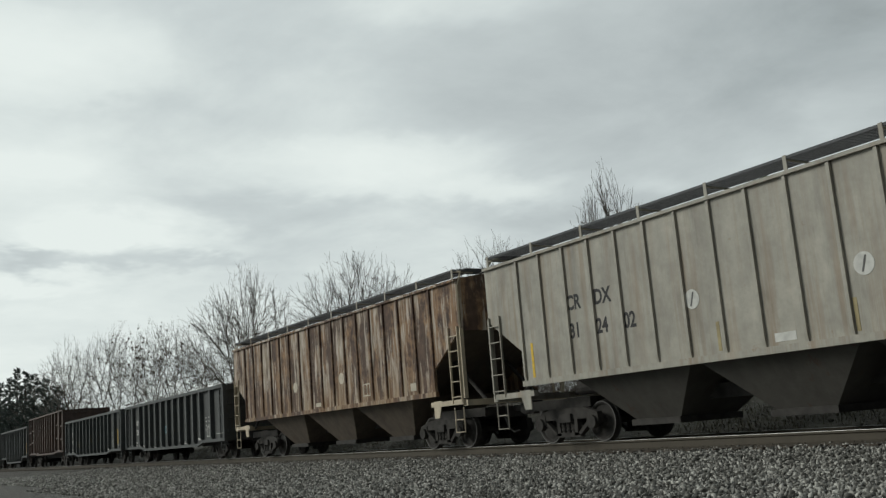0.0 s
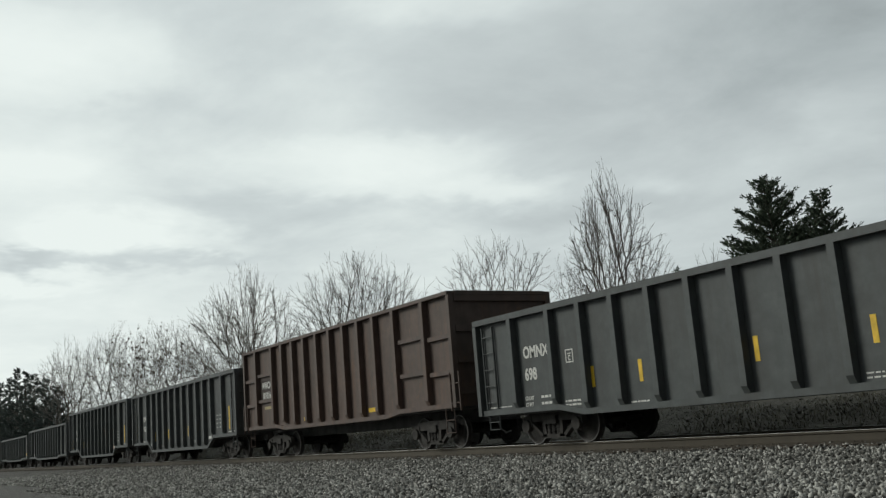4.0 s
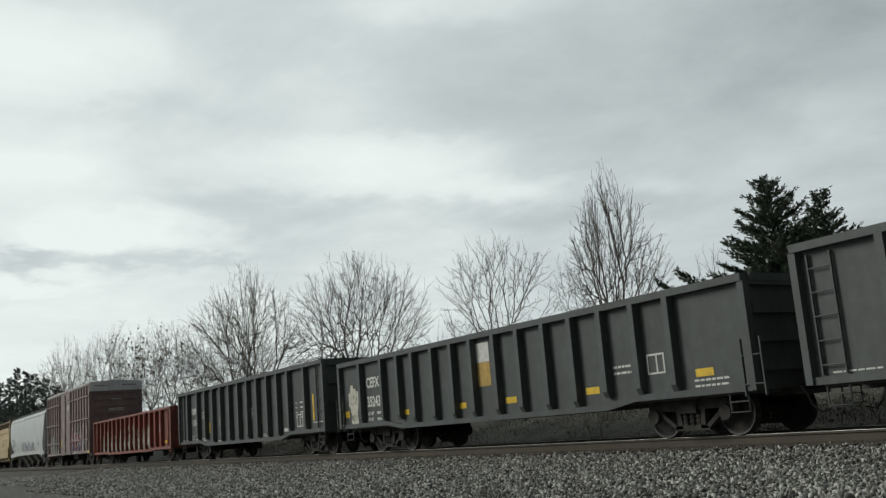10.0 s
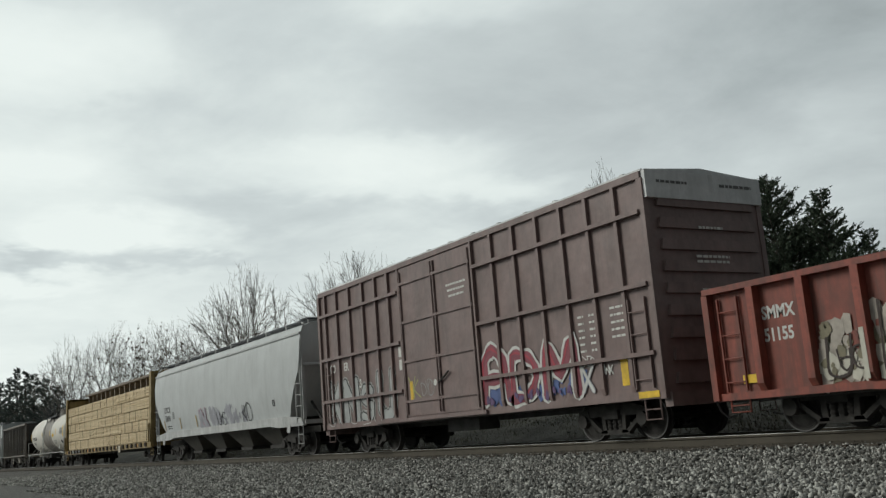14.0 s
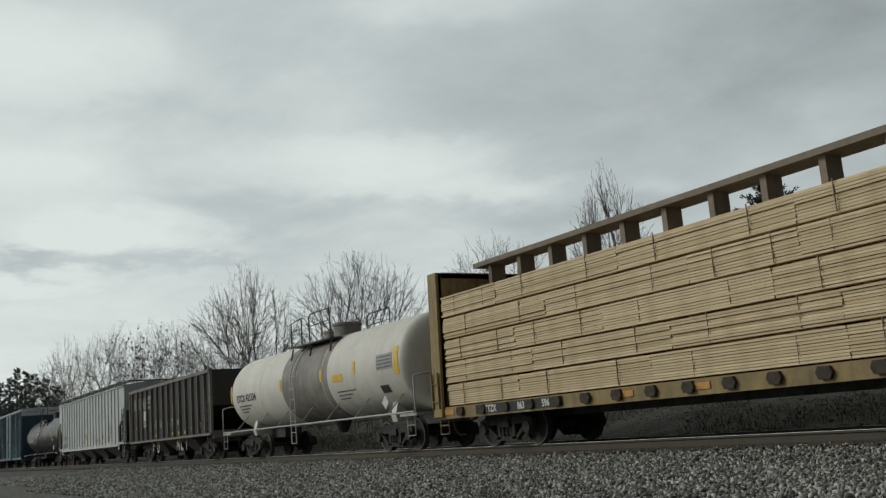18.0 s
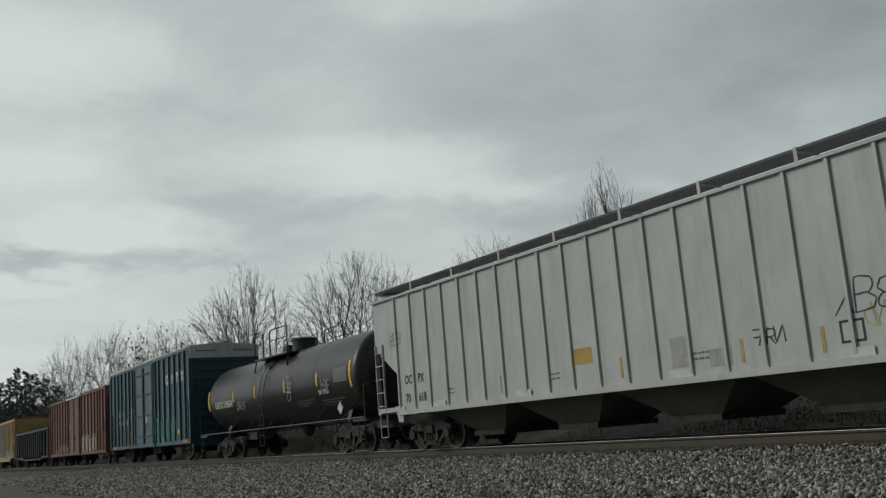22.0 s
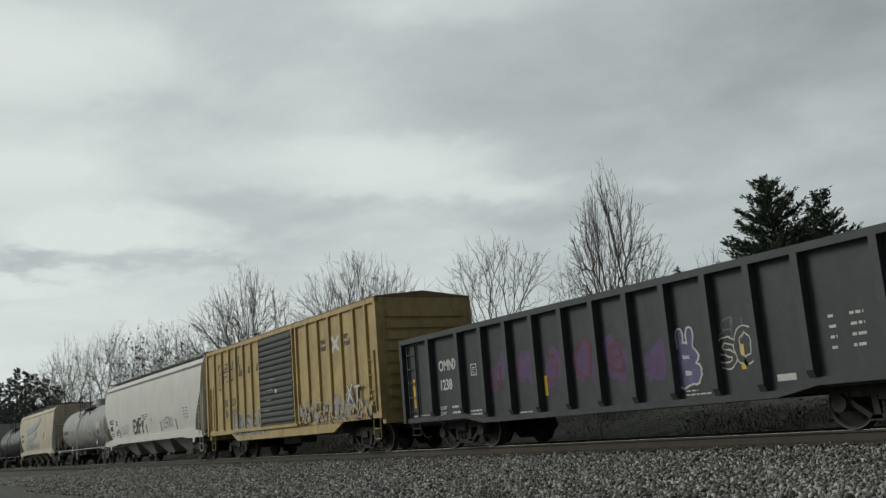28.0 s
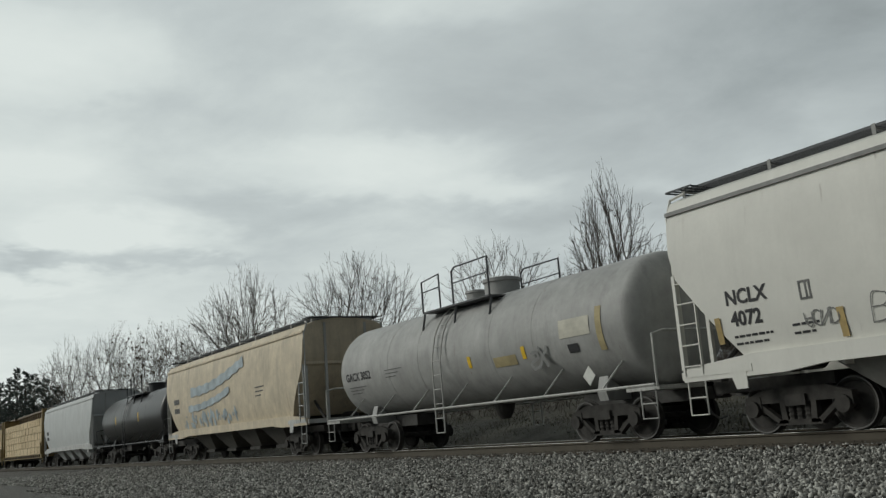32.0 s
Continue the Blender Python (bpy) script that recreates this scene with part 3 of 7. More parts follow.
bare_tree(50, -35.5, 39, [(1.5, 1.6), (4.5, 2.8), (7.0, 2.3), (8.8, 0.8)], 170, "small leafless tree partly hidden behind the cars", crook=0.04)
bare_tree(51, -46.0, 38, [(2.0, 1.4), (6.0, 2.4), (8.6, 2.2), (10.4, 0.8)], 150, "small leafless tree between two larger ones", crook=0.05)
bare_tree(52, -82.0, 38, [(2.0, 2.6), (6.0, 4.8), (9.5, 4.4), (12.4, 1.5)], 330, "medium leafless tree in the row behind the track", tip=0.014)
bare_tree(53, -61.0, 38, [(1.0, 2.0), (4.0, 4.2), (7.0, 3.4), (9.0, 1.2)], 260, "low leafless tree in the row behind the track", tip=0.011)
cedar(3, -24.1, 30, 8.65, 4.2, "dark green cedar with ragged upswept branches", fine=1.3)
cedar(4, -22.1, 30.3, 7.6, 3.0, "dark green cedar beside a taller one", fine=1.2)
cedar(5, -20.9, 31, 5.9, 1.6, "small dark green cedar")
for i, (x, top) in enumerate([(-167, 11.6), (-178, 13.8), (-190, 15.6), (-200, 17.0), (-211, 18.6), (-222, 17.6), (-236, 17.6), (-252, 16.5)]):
    cedar(20 + i, x, 28.5, top, 4.6, "dark evergreen in the distant woods", fine=0.4, big=3.4, needles=M_HAZECEDAR)


def undergrowth(name, x0, x1, y0, y1, n, height, label, seed):
    """Dead stems and brambles, thin and leaning every way."""
    rng = np.random.default_rng(seed)
    segs = []
    for i in range(n):
        x, y = rng.uniform(x0, x1), rng.uniform(y0, y1)
        p = np.array([x, y, 0.55 + 0.27 * (min(y, 23.5) - 20)])
        d = np.array([rng.normal(0, 0.5), rng.normal(0, 0.5), 1.0])
        ln = height * rng.uniform(0.4, 1.1) * (0.75 + 0.35 * math.sin(x * 0.35) * math.sin(x * 0.13 + 1))
        for k in range(3):
            q = p + d / np.linalg.norm(d) * ln / 3
            segs.append((*p, *q, 0.016 - 0.004 * k, 0.012 - 0.004 * k))
            p = q
            d = d + rng.normal(0, 0.5, 3)
            if k > 0:
                e = p + rng.normal(0, 0.35, 3) * ln / 2
                segs.append((*p, *e, 0.009, 0.004))
    return tagged(new(name, tubes(segs, name, M_TWIG, 3)), label, "undergrowth", kind="stuff")


def bank_grass(x0, x1, y0, y1, n, seed):
    """Short matted blades of dead grass and weeds on the bank."""
    rng = np.random.default_rng(seed)
    x, y = rng.uniform(x0, x1, n), rng.uniform(y0, y1, n)
    z = np.interp(y, [16.3, 17.0, 18.0, 19.0, 20.0, 22.0], [-0.32, -0.05, 0.26, 0.46, 0.62, 1.2])
    base = np.stack([x, y, z], 1)
    az = rng.uniform(0, 2 * np.pi, n)
    ln = rng.uniform(0.04, 0.15, n) * (0.6 + 0.8 * (np.sin(x * 0.9) * np.sin(x * 0.37 + y) > -0.2))
    tip = base + np.stack([np.cos(az) * ln * 0.7, np.sin(az) * ln * 0.7, ln], 1)
    side = np.stack([-np.sin(az), np.cos(az), np.zeros(n)], 1) * 0.012
    v = np.stack([base - side, base + side, tip], 1).reshape(-1, 3)
    me = bpy.data.meshes.new("bank_grass")
    me.from_pydata(v.tolist(), [], np.arange(3 * n).reshape(-1, 3).tolist())
    me.materials.append(M_GRASS)
    return tagged(new("bank_grass", me), "matted dead grass and weeds on the bank", "grass", kind="stuff")


bank_grass(-60, 2, 16.4, 20.6, 30000, 12)
undergrowth("undergrowth", -75, 2, 20.2, 27.0, 7000, 1.7, "tangle of dead brown brush behind the track", 8)
undergrowth("undergrowth", -150, -75, 20.4, 27.0, 3400, 2.2, "tangle of tall dead brush along the woods", 9)
undergrowth("undergrowth", -330, -150, 20.4, 27.0, 2000, 2.8, "far tangle of tall dead brush along the woods", 10)

# ---------------------------------------------------------------- parts shared by all railcars
WHEEL_R = 0.42
WHEELSETS = []


def make_wheelset():
    s = Shape()
    for y in (-0.755, 0.755):
        o = 1 if y > 0 else -1
        s.lathe([(-0.03 * o, 0.10), (-0.03 * o, 0.33), (-0.06 * o, 0.36), (-0.06 * o, WHEEL_R + 0.025), (-0.03 * o, WHEEL_R + 0.02),
                 (-0.025 * o, WHEEL_R), (0.07 * o, WHEEL_R - 0.005), (0.07 * o, 0.392), (0.068 * o, 0.36), (0.03 * o, 0.33), (0.05 * o, 0.13), (0.12 * o, 0.10)], 'y', (0, y, 0), 28)
    s.lathe([(-1.05, 0.07), (1.05, 0.07)], 'y', (0, 0, 0), 10)
    me = s.mesh("wheelset", M_STEEL, True)
    me.materials.append(M_RIM)
    for f in me.polygons:
        r = math.hypot(f.center.x, f.center.z)
        if r > 0.40 and abs(abs(f.center.y) - 0.825) < 0.012:
            f.material_index = 1
    return me


def make_side_frame():
    s = Shape()
    y0, y1 = -1.06, -0.94
    s.side([(-1.0, 0.50), (1.0, 0.50), (1.02, 0.62), (0.55, 0.74), (-0.55, 0.74), (-1.02, 0.62)], y0, y1)
    for k in (-1, 1):
        a = [(k * 0.78, 0.52), (k * 0.92, 0.52), (k * 0.42, 0.16), (k * 0.28, 0.16)]
        s.side(a if k < 0 else a[::-1], y0, y1)
        b = [(k * 0.36, 0.50), (k * 0.26, 0.50), (k * 0.22, 0.16), (k * 0.34, 0.16)]
        s.side(b if k > 0 else b[::-1], y0, y1)
        s.lathe([(-0.07, 0.14), (0.05, 0.14), (0.08, 0.09)], 'y', (k * 0.89, -1.07, 0.42), 14)
        s.side([(k * 0.89 - 0.17, 0.40), (k * 0.89 + 0.17, 0.40), (k * 0.89 + 0.15, 0.62), (k * 0.89 - 0.15, 0.62)], y0 - 0.02, y1)
    s.side([(-0.45, 0.13), (0.45, 0.13), (0.38, 0.22), (-0.38, 0.22)], y0, y1)
    for k in (-0.16, 0.0, 0.16):
        s.lathe([(0.22, 0.07), (0.25, 0.055), (0.29, 0.07), (0.33, 0.055), (0.37, 0.07), (0.41, 0.055), (0.46, 0.07)], 'z', (k, -1.0, 0), 8)
    return s.mesh("side_frame", M_FRAME)


ME_WHEELSET, ME_SIDE_FRAME = make_wheelset(), make_side_frame()
ME_BOLSTER = Shape().box(-0.2, 0.2, -1.12, 1.12, 0.44, 0.62).box(-0.17, 0.17, -0.3, 0.3, 0.62, 0.70).box(-0.75, 0.75, -0.5, -0.42, 0.35, 0.42).box(-0.75, 0.75, 0.42, 0.5, 0.35, 0.42).mesh("truck", M_STEEL)
ME_COUPLER = Shape().box(-0.55, 0.12, -0.09, 0.09, 0.80, 0.95).side([(0.1, 0.72), (0.28, 0.70), (0.33, 0.86), (0.28, 1.03), (0.1, 1.02)], -0.16, 0.14).box(0.22, 0.36, -0.17, -0.04, 0.72, 1.02).mesh("coupler", M_STEEL)


def air_hose():
    pts = [(0.0, -0.45, 0.75), (0.10, -0.45, 0.62), (0.16, -0.42, 0.42), (0.28, -0.36, 0.30), (0.42, -0.30, 0.34)]
    return Shape().pipe(pts, 0.022, 6).mesh("air_hose", M_BLACK)


ME_HOSE = air_hose()


def running_gear(car, length, inset=2.0, frame_mat=None):
    """Trucks, wheelsets, couplers and hoses of one railcar."""
    for e in (-1, 1):
        truck = put("truck", ME_BOLSTER, car, (e * (length / 2 - inset), 0, 0))
        put("side_frame", ME_SIDE_FRAME, truck)
        back = put("side_frame", ME_SIDE_FRAME, truck)
        back.rotation_euler = (0, 0, math.pi)
        for k in (-0.89, 0.89):
            w = put("wheelset", ME_WHEELSET, truck)
            w.matrix_parent_inverse = Matrix.Translation((k, 0, WHEEL_R))
            WHEELSETS.append(w)
        c = put("coupler", ME_COUPLER, car, (e * (length / 2 + 0.35), 0, 0))
        hs = put("air_hose", ME_HOSE, car, (e * (length / 2 + 0.02), 0, 0))
        if e < 0:
            c.rotation_euler = hs.rotation_euler = (0, 0, math.pi)


LADDERS = {}


def ladder(car, x, y, z0, z1, mat, width=0.42, rungs=None, label=""):
    """A ladder on the side wall."""
    key = (round(z0, 2), round(z1, 2), mat.name, width, y > 0)
    if key not in LADDERS:
        s = Shape()
        n = rungs or max(2, round((z1 - z0) / 0.38))
        for k in (-1, 1):
            s.box(k * width / 2 - 0.013, k * width / 2 + 0.013, -0.05, 0.0, z0, z1)
        for i in range(n):
            z = z0 + (i + 0.4) * (z1 - z0) / n
            s.rod((-width / 2, -0.045, z), (width / 2, -0.045, z), 0.014, seg=6)
        LADDERS[key] = s.mesh("ladder", mat)
    ob = put("ladder", LADDERS[key], car, (x, y, 0), label)
    if y > 0:
        ob.rotation_euler = (0, 0, math.pi)
    return ob


def stirrup(car, x, y, mat, z0=0.42, z1=0.95):
    s = Shape().pipe([(x - 0.2, y, z1), (x - 0.2, y, z0), (x + 0.2, y, z0), (x + 0.2, y, z1)], 0.018, 5)
    s.rod((x - 0.2, y, (z0 + z1) / 2), (x + 0.2, y, (z0 + z1) / 2), 0.014, seg=5)
    part("sill_step", s, mat, car)


TEXTS = {}


def lettering(car, body, x, z, size, y, mat, label="", align='LEFT'):
    """Stencilled characters on the near side wall at y."""
    key = (body, size, align)
    if key not in TEXTS:
        cu = bpy.data.curves.new("lettering", 'FONT')
        cu.body, cu.size, cu.align_x, cu.extrude, cu.resolution_u, cu.offset = body, size, align, 0.001, 3, 0.03 * size
        tmp = bpy.data.objects.new("lettering", cu)
        TEXTS[key] = bpy.data.meshes.new_from_object(tmp)
        bpy.data.objects.remove(tmp)
    me = TEXTS[key].copy()
    me.materials.clear()
    me.materials.append(mat)
    ob = put("lettering", me, car, (x, y - 0.004, z), label)
    ob.rotation_euler = (math.pi / 2, 0, 0)
    ob.scale = (0.82, 1, 1)
    return ob


def bars(car, x, z, rows, y, mat, seed=1, name="stencil"):
    """Small stencilled lines that cannot be read: rows of (offset, drop, length, height)."""
    s = Shape()
    rng = random.Random(seed)
    for dx, dz, ln, ht in rows:
        a = dx
        while a < dx + ln:
            w = min(rng.uniform(0.05, 0.16), dx + ln - a)
            s.box(x + a, x + a + w, y - 0.005, y, z - dz, z - dz + ht * (0.75 if ht < 0.15 else 1))
            a += w + 0.03
    return tagged(part(name, s, mat, car), kind="stuff")


def end_lines(car, x, rows, mat, seed=1):
    """Unreadable stencilled lines on the forward end of a car: rows of (y0, y1, z, height)."""
    s = Shape()
    rng = random.Random(seed)
    for y0, y1, z, ht in rows:
        a = y0
        while a < y1:
            w = min(rng.uniform(0.05, 0.16), y1 - a)
            s.box(x, x + 0.006, a, a + w, z, z + ht)
            a += w + 0.03
    return tagged(part("stencil", s, mat, car), kind="stuff")


def patch(car, x0, x1, z0, z1, y, mat, name="reflector_stripe", label=""):
    return part(name, Shape().box(x0, x1, y - 0.006, y, z0, z1), mat, car, label)


def ribbon(s, pts, w, y, th=0.004):
    """A flat brush stroke in the x-z plane."""
    n = len(pts)
    left, right = [], []
    for i, (x, z) in enumerate(pts):
        a, b = pts[max(0, i - 1)], pts[min(n - 1, i + 1)]
        dx, dz = b[0] - a[0], b[1] - a[1]
        ln = math.hypot(dx, dz) or 1
        ww = w * (0.9 + 0.16 * math.sin(i * 0.9 + x * 3))
        nx, nz = -dz / ln * ww / 2, dx / ln * ww / 2
        left.append((x + nx, z + nz))
        right.append((x - nx, z - nz))
    v = [(x, y - 0.00002 * (i % n), z) for i, (x, z) in enumerate(left + right)]
    s.add(v, [(i, i + n, i + 1 + n, i + 1) for i in range(n - 1)])


GLYPHS = [
    [[(0, 0), (0, 1)], [(0, 1), (.55, 1), (.78, .85), (.75, .62), (.5, .5), (0, .5)], [(.3, .5), (.8, 0)]],
    [[(0, 0), (.1, 1), (.45, .35), (.85, 1), (.9, 0)]],
    [[(.8, .9), (.5, 1), (.2, 1), (0, .8), (.1, .6), (.5, .5), (.82, .38), (.82, .15), (.5, 0), (0, .08)]],
    [[(0, 1), (0, .25), (.15, .05), (.4, 0), (.68, .05), (.8, .25), (.8, 1)]],
    [[(0, 0), (.1, .75), (.4, 1), (.7, .75), (.8, 0)], [(.1, .4), (.72, .4)]],
    [[(0, 0), (0, 1), (.5, .98), (.8, .75), (.85, .45), (.7, .15), (.4, 0), (0, 0)]],
    [[(.8, 1), (0, .95), (0, 0), (.85, .05)], [(0, .5), (.6, .5)]],
    [[(.4, 0), (.12, .12), (.02, .4), (.08, .78), (.4, 1), (.72, .85), (.82, .5), (.72, .15), (.4, 0)]],
    [[(0, 1), (.9, 1)], [(.45, 1), (.4, 0)]],
    [[(0, 0), (0, 1)], [(.8, 1), (.05, .5), (.85, 0)]],
    [[(0, 1), (.8, 0)], [(.8, 1), (0, 0)]],
    [[(.8, 1), (0, .96), (0, 0)], [(0, .52), (.6, .52)]],
    [[(0, 1), (.4, .5), (.8, 1)], [(.4, .5), (.38, 0)]],
    [[(0, 0), (0, 1), (.8, 0), (.8, 1)]],
    [[(0, 0), (0, 1), (.6, .95), (.7, .75), (.55, .55), (0, .52)], [(.5, .52), (.8, .35), (.7, .08), (0, 0)]],
    [[(.8, .85), (.5, 1), (.15, .9), (0, .5), (.15, .1), (.5, 0), (.8, .15)]],
    [[(0, 0), (0, 1)]],
]


def stroke_line(stroke, n=5):
    """A smooth run of points along one stroke."""
    out = []
    for i in range(len(stroke) - 1):
        a, b, c, d = stroke[max(0, i - 1)], stroke[i], stroke[i + 1], stroke[min(len(stroke) - 1, i + 2)]
        soft = 0.6 if len(stroke) > 4 else 0.15
        for j in range(n):
            t = j / n
            out.append(tuple((1 - soft) * (b[k] + (c[k] - b[k]) * t) + soft * 0.5 * (2 * b[k] + (c[k] - a[k]) * t + (2 * a[k] - 5 * b[k] + 4 * c[k] - d[k]) * t * t + (3 * b[k] - a[k] - 3 * c[k] + d[k]) * t ** 3) for k in (0, 1)))
    return out + [stroke[-1]]


def blob(s, x, z, r, y, squash=1.0):
    s.add([(x + r * math.cos(j * math.pi / 4), y, z + r * squash * math.sin(j * math.pi / 4)) for j in range(8)], [tuple(range(8))])


def tag_marks(car, x, z, n, size, y, mat, seed, width=0.04, step=0.9, fill=None, lean=0.0, name="graffiti", label="", glyphs=(), fat=0.30, squeeze=0.85, halo=None, lights=None):
    """Sprayed letter shapes: thin strokes, or fat filled letters with an outline, and an outer halo where halo is given."""
    rng = random.Random(seed)
    body, edge, outer, gleam = Shape(), Shape(), Shape(), Shape()
    for i in range(n):
        g = GLYPHS[glyphs[i % len(glyphs)]] if glyphs else rng.choice(GLYPHS)
        k = size * rng.uniform(0.85, 1.15)
        flip, turn, shear = (rng.random() < 0.4, rng.random() < 0.3, rng.uniform(-0.3, 0.3)) if not glyphs else (False, False, rng.uniform(-0.08, 0.08))
        ox, oz = x + i * size * step * (1.0 if glyphs else 0.85), z + rng.uniform(-0.06, 0.06) * size
        for h, stroke in enumerate(g):
            pts = stroke_line(stroke)
            pts = [((0.85 - a if flip else a) + shear * (b - 0.5), 1 - b if turn else b) for a, b in pts]
            pts = [(ox + (a * squeeze + lean * b) * k + rng.uniform(-.008, .008) * k, oz + b * k + rng.uniform(-.01, .01) * k) for a, b in pts]
            if fill:
                w = k * fat
                lift = 0.0004 * i + 0.0002 * h
                for sh, ww, d in ((outer, w + width * 4.2, 0.004), (edge, w + width * 2, 0.007), (body, w, 0.012)):
                    if sh is outer and not halo:
                        continue
                    ribbon(sh, pts, ww, y - d - lift)
                    for q in (pts[0], pts[-1]) if len(stroke) > 4 else [pts[j * 5] for j in range(len(stroke))]:
                        blob(sh, q[0], q[1], ww * 0.47, y - d - lift - 0.0001)
                if lights:
                    ribbon(gleam, [(a - w * 0.18, b + w * 0.15) for a, b in pts[1:-1]], w * 0.2, y - 0.017 - lift)
            else:
                ribbon(edge, pts, width, y - 0.005 - 0.0004 * i - 0.0002 * h)
    for sh, m in ((outer, halo), (edge, mat), (body, fill), (gleam, lights)):
        if sh.v:
            tagged(part(name, sh, m, car, label), kind="stuff")


def splash(car, x0, x1, z0, z1, y, mat, seed, count=40, name="graffiti", label="", size=(0.12, 0.35)):
    """Overlapping irregular sprayed patches."""
    rng = random.Random(seed)
    s = Shape()
    for i in range(count):
        cx, cz = rng.uniform(x0, x1), rng.uniform(z0, z1)
        r = rng.uniform(*size)
        pts = []
        m = rng.randint(5, 8)
        for j in range(m):
            a = 2 * math.pi * j / m
            rr = r * rng.uniform(0.5, 1.2)
            pts.append((cx + rr * math.cos(a), y - 0.003 - 0.0004 * i, cz + 1.3 * rr * math.sin(a)))
        s.add(pts, [tuple(range(m))])
    return tagged(part(name, s, mat, car, label), kind="stuff")


RIBS = {}


def rib_set(car, xs, z0, z1, y, depth, width, mat, name="rib", both=True):
    """Vertical stiffening ribs, each its own part, on both side walls. y: distance of the wall from the centre line."""
    key = (round(z0, 3), round(z1, 3), depth, width, mat.name)
    if key not in RIBS:
        RIBS[key] = Shape().cross([(0.01, z0), (-depth * 0.6, z0 - 0.0), (-depth, z0 + 0.12), (-depth, z1), (0.01, z1)], -width / 2, width / 2).mesh(name, mat)
    for x in xs:
        put(name, RIBS[key], car, (x, -y, 0))
        if both:
            o = put(name, RIBS[key], car, (x, y, 0))
            o.rotation_euler = (0, 0, math.pi)


def spread(a, b, n):
    return [a + (b - a) * i / (n - 1) for i in range(n)]


CARS = []


def railcar(name, front, back, label):
    """An empty at the middle of the car on the rails; front and back are places along the train."""
    ob = new(name)
    tagged(ob, label, "rail car", "cars of the passing train")
    CARS.append((ob, (front + back) / 2))
    return ob, front - back


# ---------------------------------------------------------------- the kinds of railcar


GONDOLA_RIBS = [-6.5, -5.1, -4.06, -3.05, -2.03, -1.0, 0.02, 1.02, 2.03, 3.05, 4.02, 5.0, 6.4]


def gondola(front, back, zb, zt, mat, label, ribs=None, belly=0.25, rib_w=0.135, chord=0.13, ladder_mat=None, rib_mat=None, climb=True):
    car, L = railcar("gondola_car", front, back, label)
    hl, w = L / 2, 1.60
    wall = w - 0.17
    low = zb - belly
    outline = [(-hl, zb), (-hl + 2.9, zb), (-hl + 3.7, low), (hl - 3.7, low), (hl - 2.9, zb), (hl, zb), (hl, zt), (-hl, zt)]
    for k in (-1, 1):
        part("side_wall", Shape().side(outline, k * wall - 0.03, k * wall + 0.03), mat, car)
        part("top_chord", Shape().side([(-hl - 0.03, zt - chord), (hl + 0.03, zt - chord), (hl + 0.03, zt), (-hl - 0.03, zt)], k * (w - 0.09) - 0.10, k * (w - 0.09) + 0.10), mat, car)
        sill = [(-hl, zb - 0.02), (-hl + 2.9, zb - 0.02), (-hl + 3.7, low - 0.02), (hl - 3.7, low - 0.02), (hl - 2.9, zb - 0.02), (hl, zb - 0.02),
                (hl, zb + 0.10), (hl - 2.85, zb + 0.10), (hl - 3.65, low + 0.10), (-hl + 3.65, low + 0.10), (-hl + 2.85, zb + 0.10), (-hl, zb + 0.10)]
        part("side_sill", Shape().side(sill, k * (wall + 0.06) - 0.06, k * (wall + 0.06) + 0.05), mat, car)
        end = put("end_wall", Shape().box(k * (hl - 0.05) - 0.03, k * (hl - 0.05) + 0.03, -wall + 0.03, wall - 0.03, zb, zt).mesh("end_wall", mat), car)
        for i in range(4):
            z = zb + 0.3 + i * (zt - zb - 0.4) / 3.2
            a, b = sorted((k * (hl - 0.02), k * (hl + 0.07)))
            part("end_rib", Shape().box(a, b, -wall, wall, z, z + 0.16), mat, end)
        a, b = sorted((k * (hl - 0.08), k * (hl + 0.08)))
        part("end_chord", Shape().box(a, b, -w + 0.19, w - 0.19, zt - chord, zt + 0.003), mat, end)
        for j in (-1, 1):
            part("corner_post", Shape().box(k * hl - 0.07, k * hl + 0.06, j * (wall + 0.085) - 0.08, j * (wall + 0.085) + 0.075, zb - 0.012, zt - chord - 0.004), mat, car)
            if climb:
                ladder(car, k * (hl - 0.42), j * (wall + 0.05), zb + 0.12, zt - 0.2, ladder_mat or mat)
            else:
                ladder(car, k * (hl + 0.02), j * (wall + 0.1), zb - 0.1, zb + 0.85, ladder_mat or mat)
            stirrup(car, k * (hl - 0.42), j * (wall + 0.05), ladder_mat or mat, 0.4, zb)
    part("floor", Shape().box(-hl + 0.1, hl - 0.1, -wall + 0.03, wall - 0.03, zb - 0.06, zb), M_BLACK, car)
    part("centre_sill", Shape().box(-hl, hl, -0.33, 0.33, 0.62, zb - 0.06), M_BLACK, car)
    xs = ribs or GONDOLA_RIBS
    mid = [x for x in xs if abs(x) < hl - 3.8]
    ends = [x for x in xs if abs(x) >= hl - 3.8]
    rib_set(car, mid, low + 0.1, zt - chord, wall + 0.03, 0.165, rib_w, rib_mat or mat)
    rib_set(car, ends, zb + 0.1, zt - chord, wall + 0.03, 0.165, rib_w, rib_mat or mat)
    running_gear(car, L)
    car["wall"] = wall + 0.03
    return car, hl, -(wall + 0.03), xs


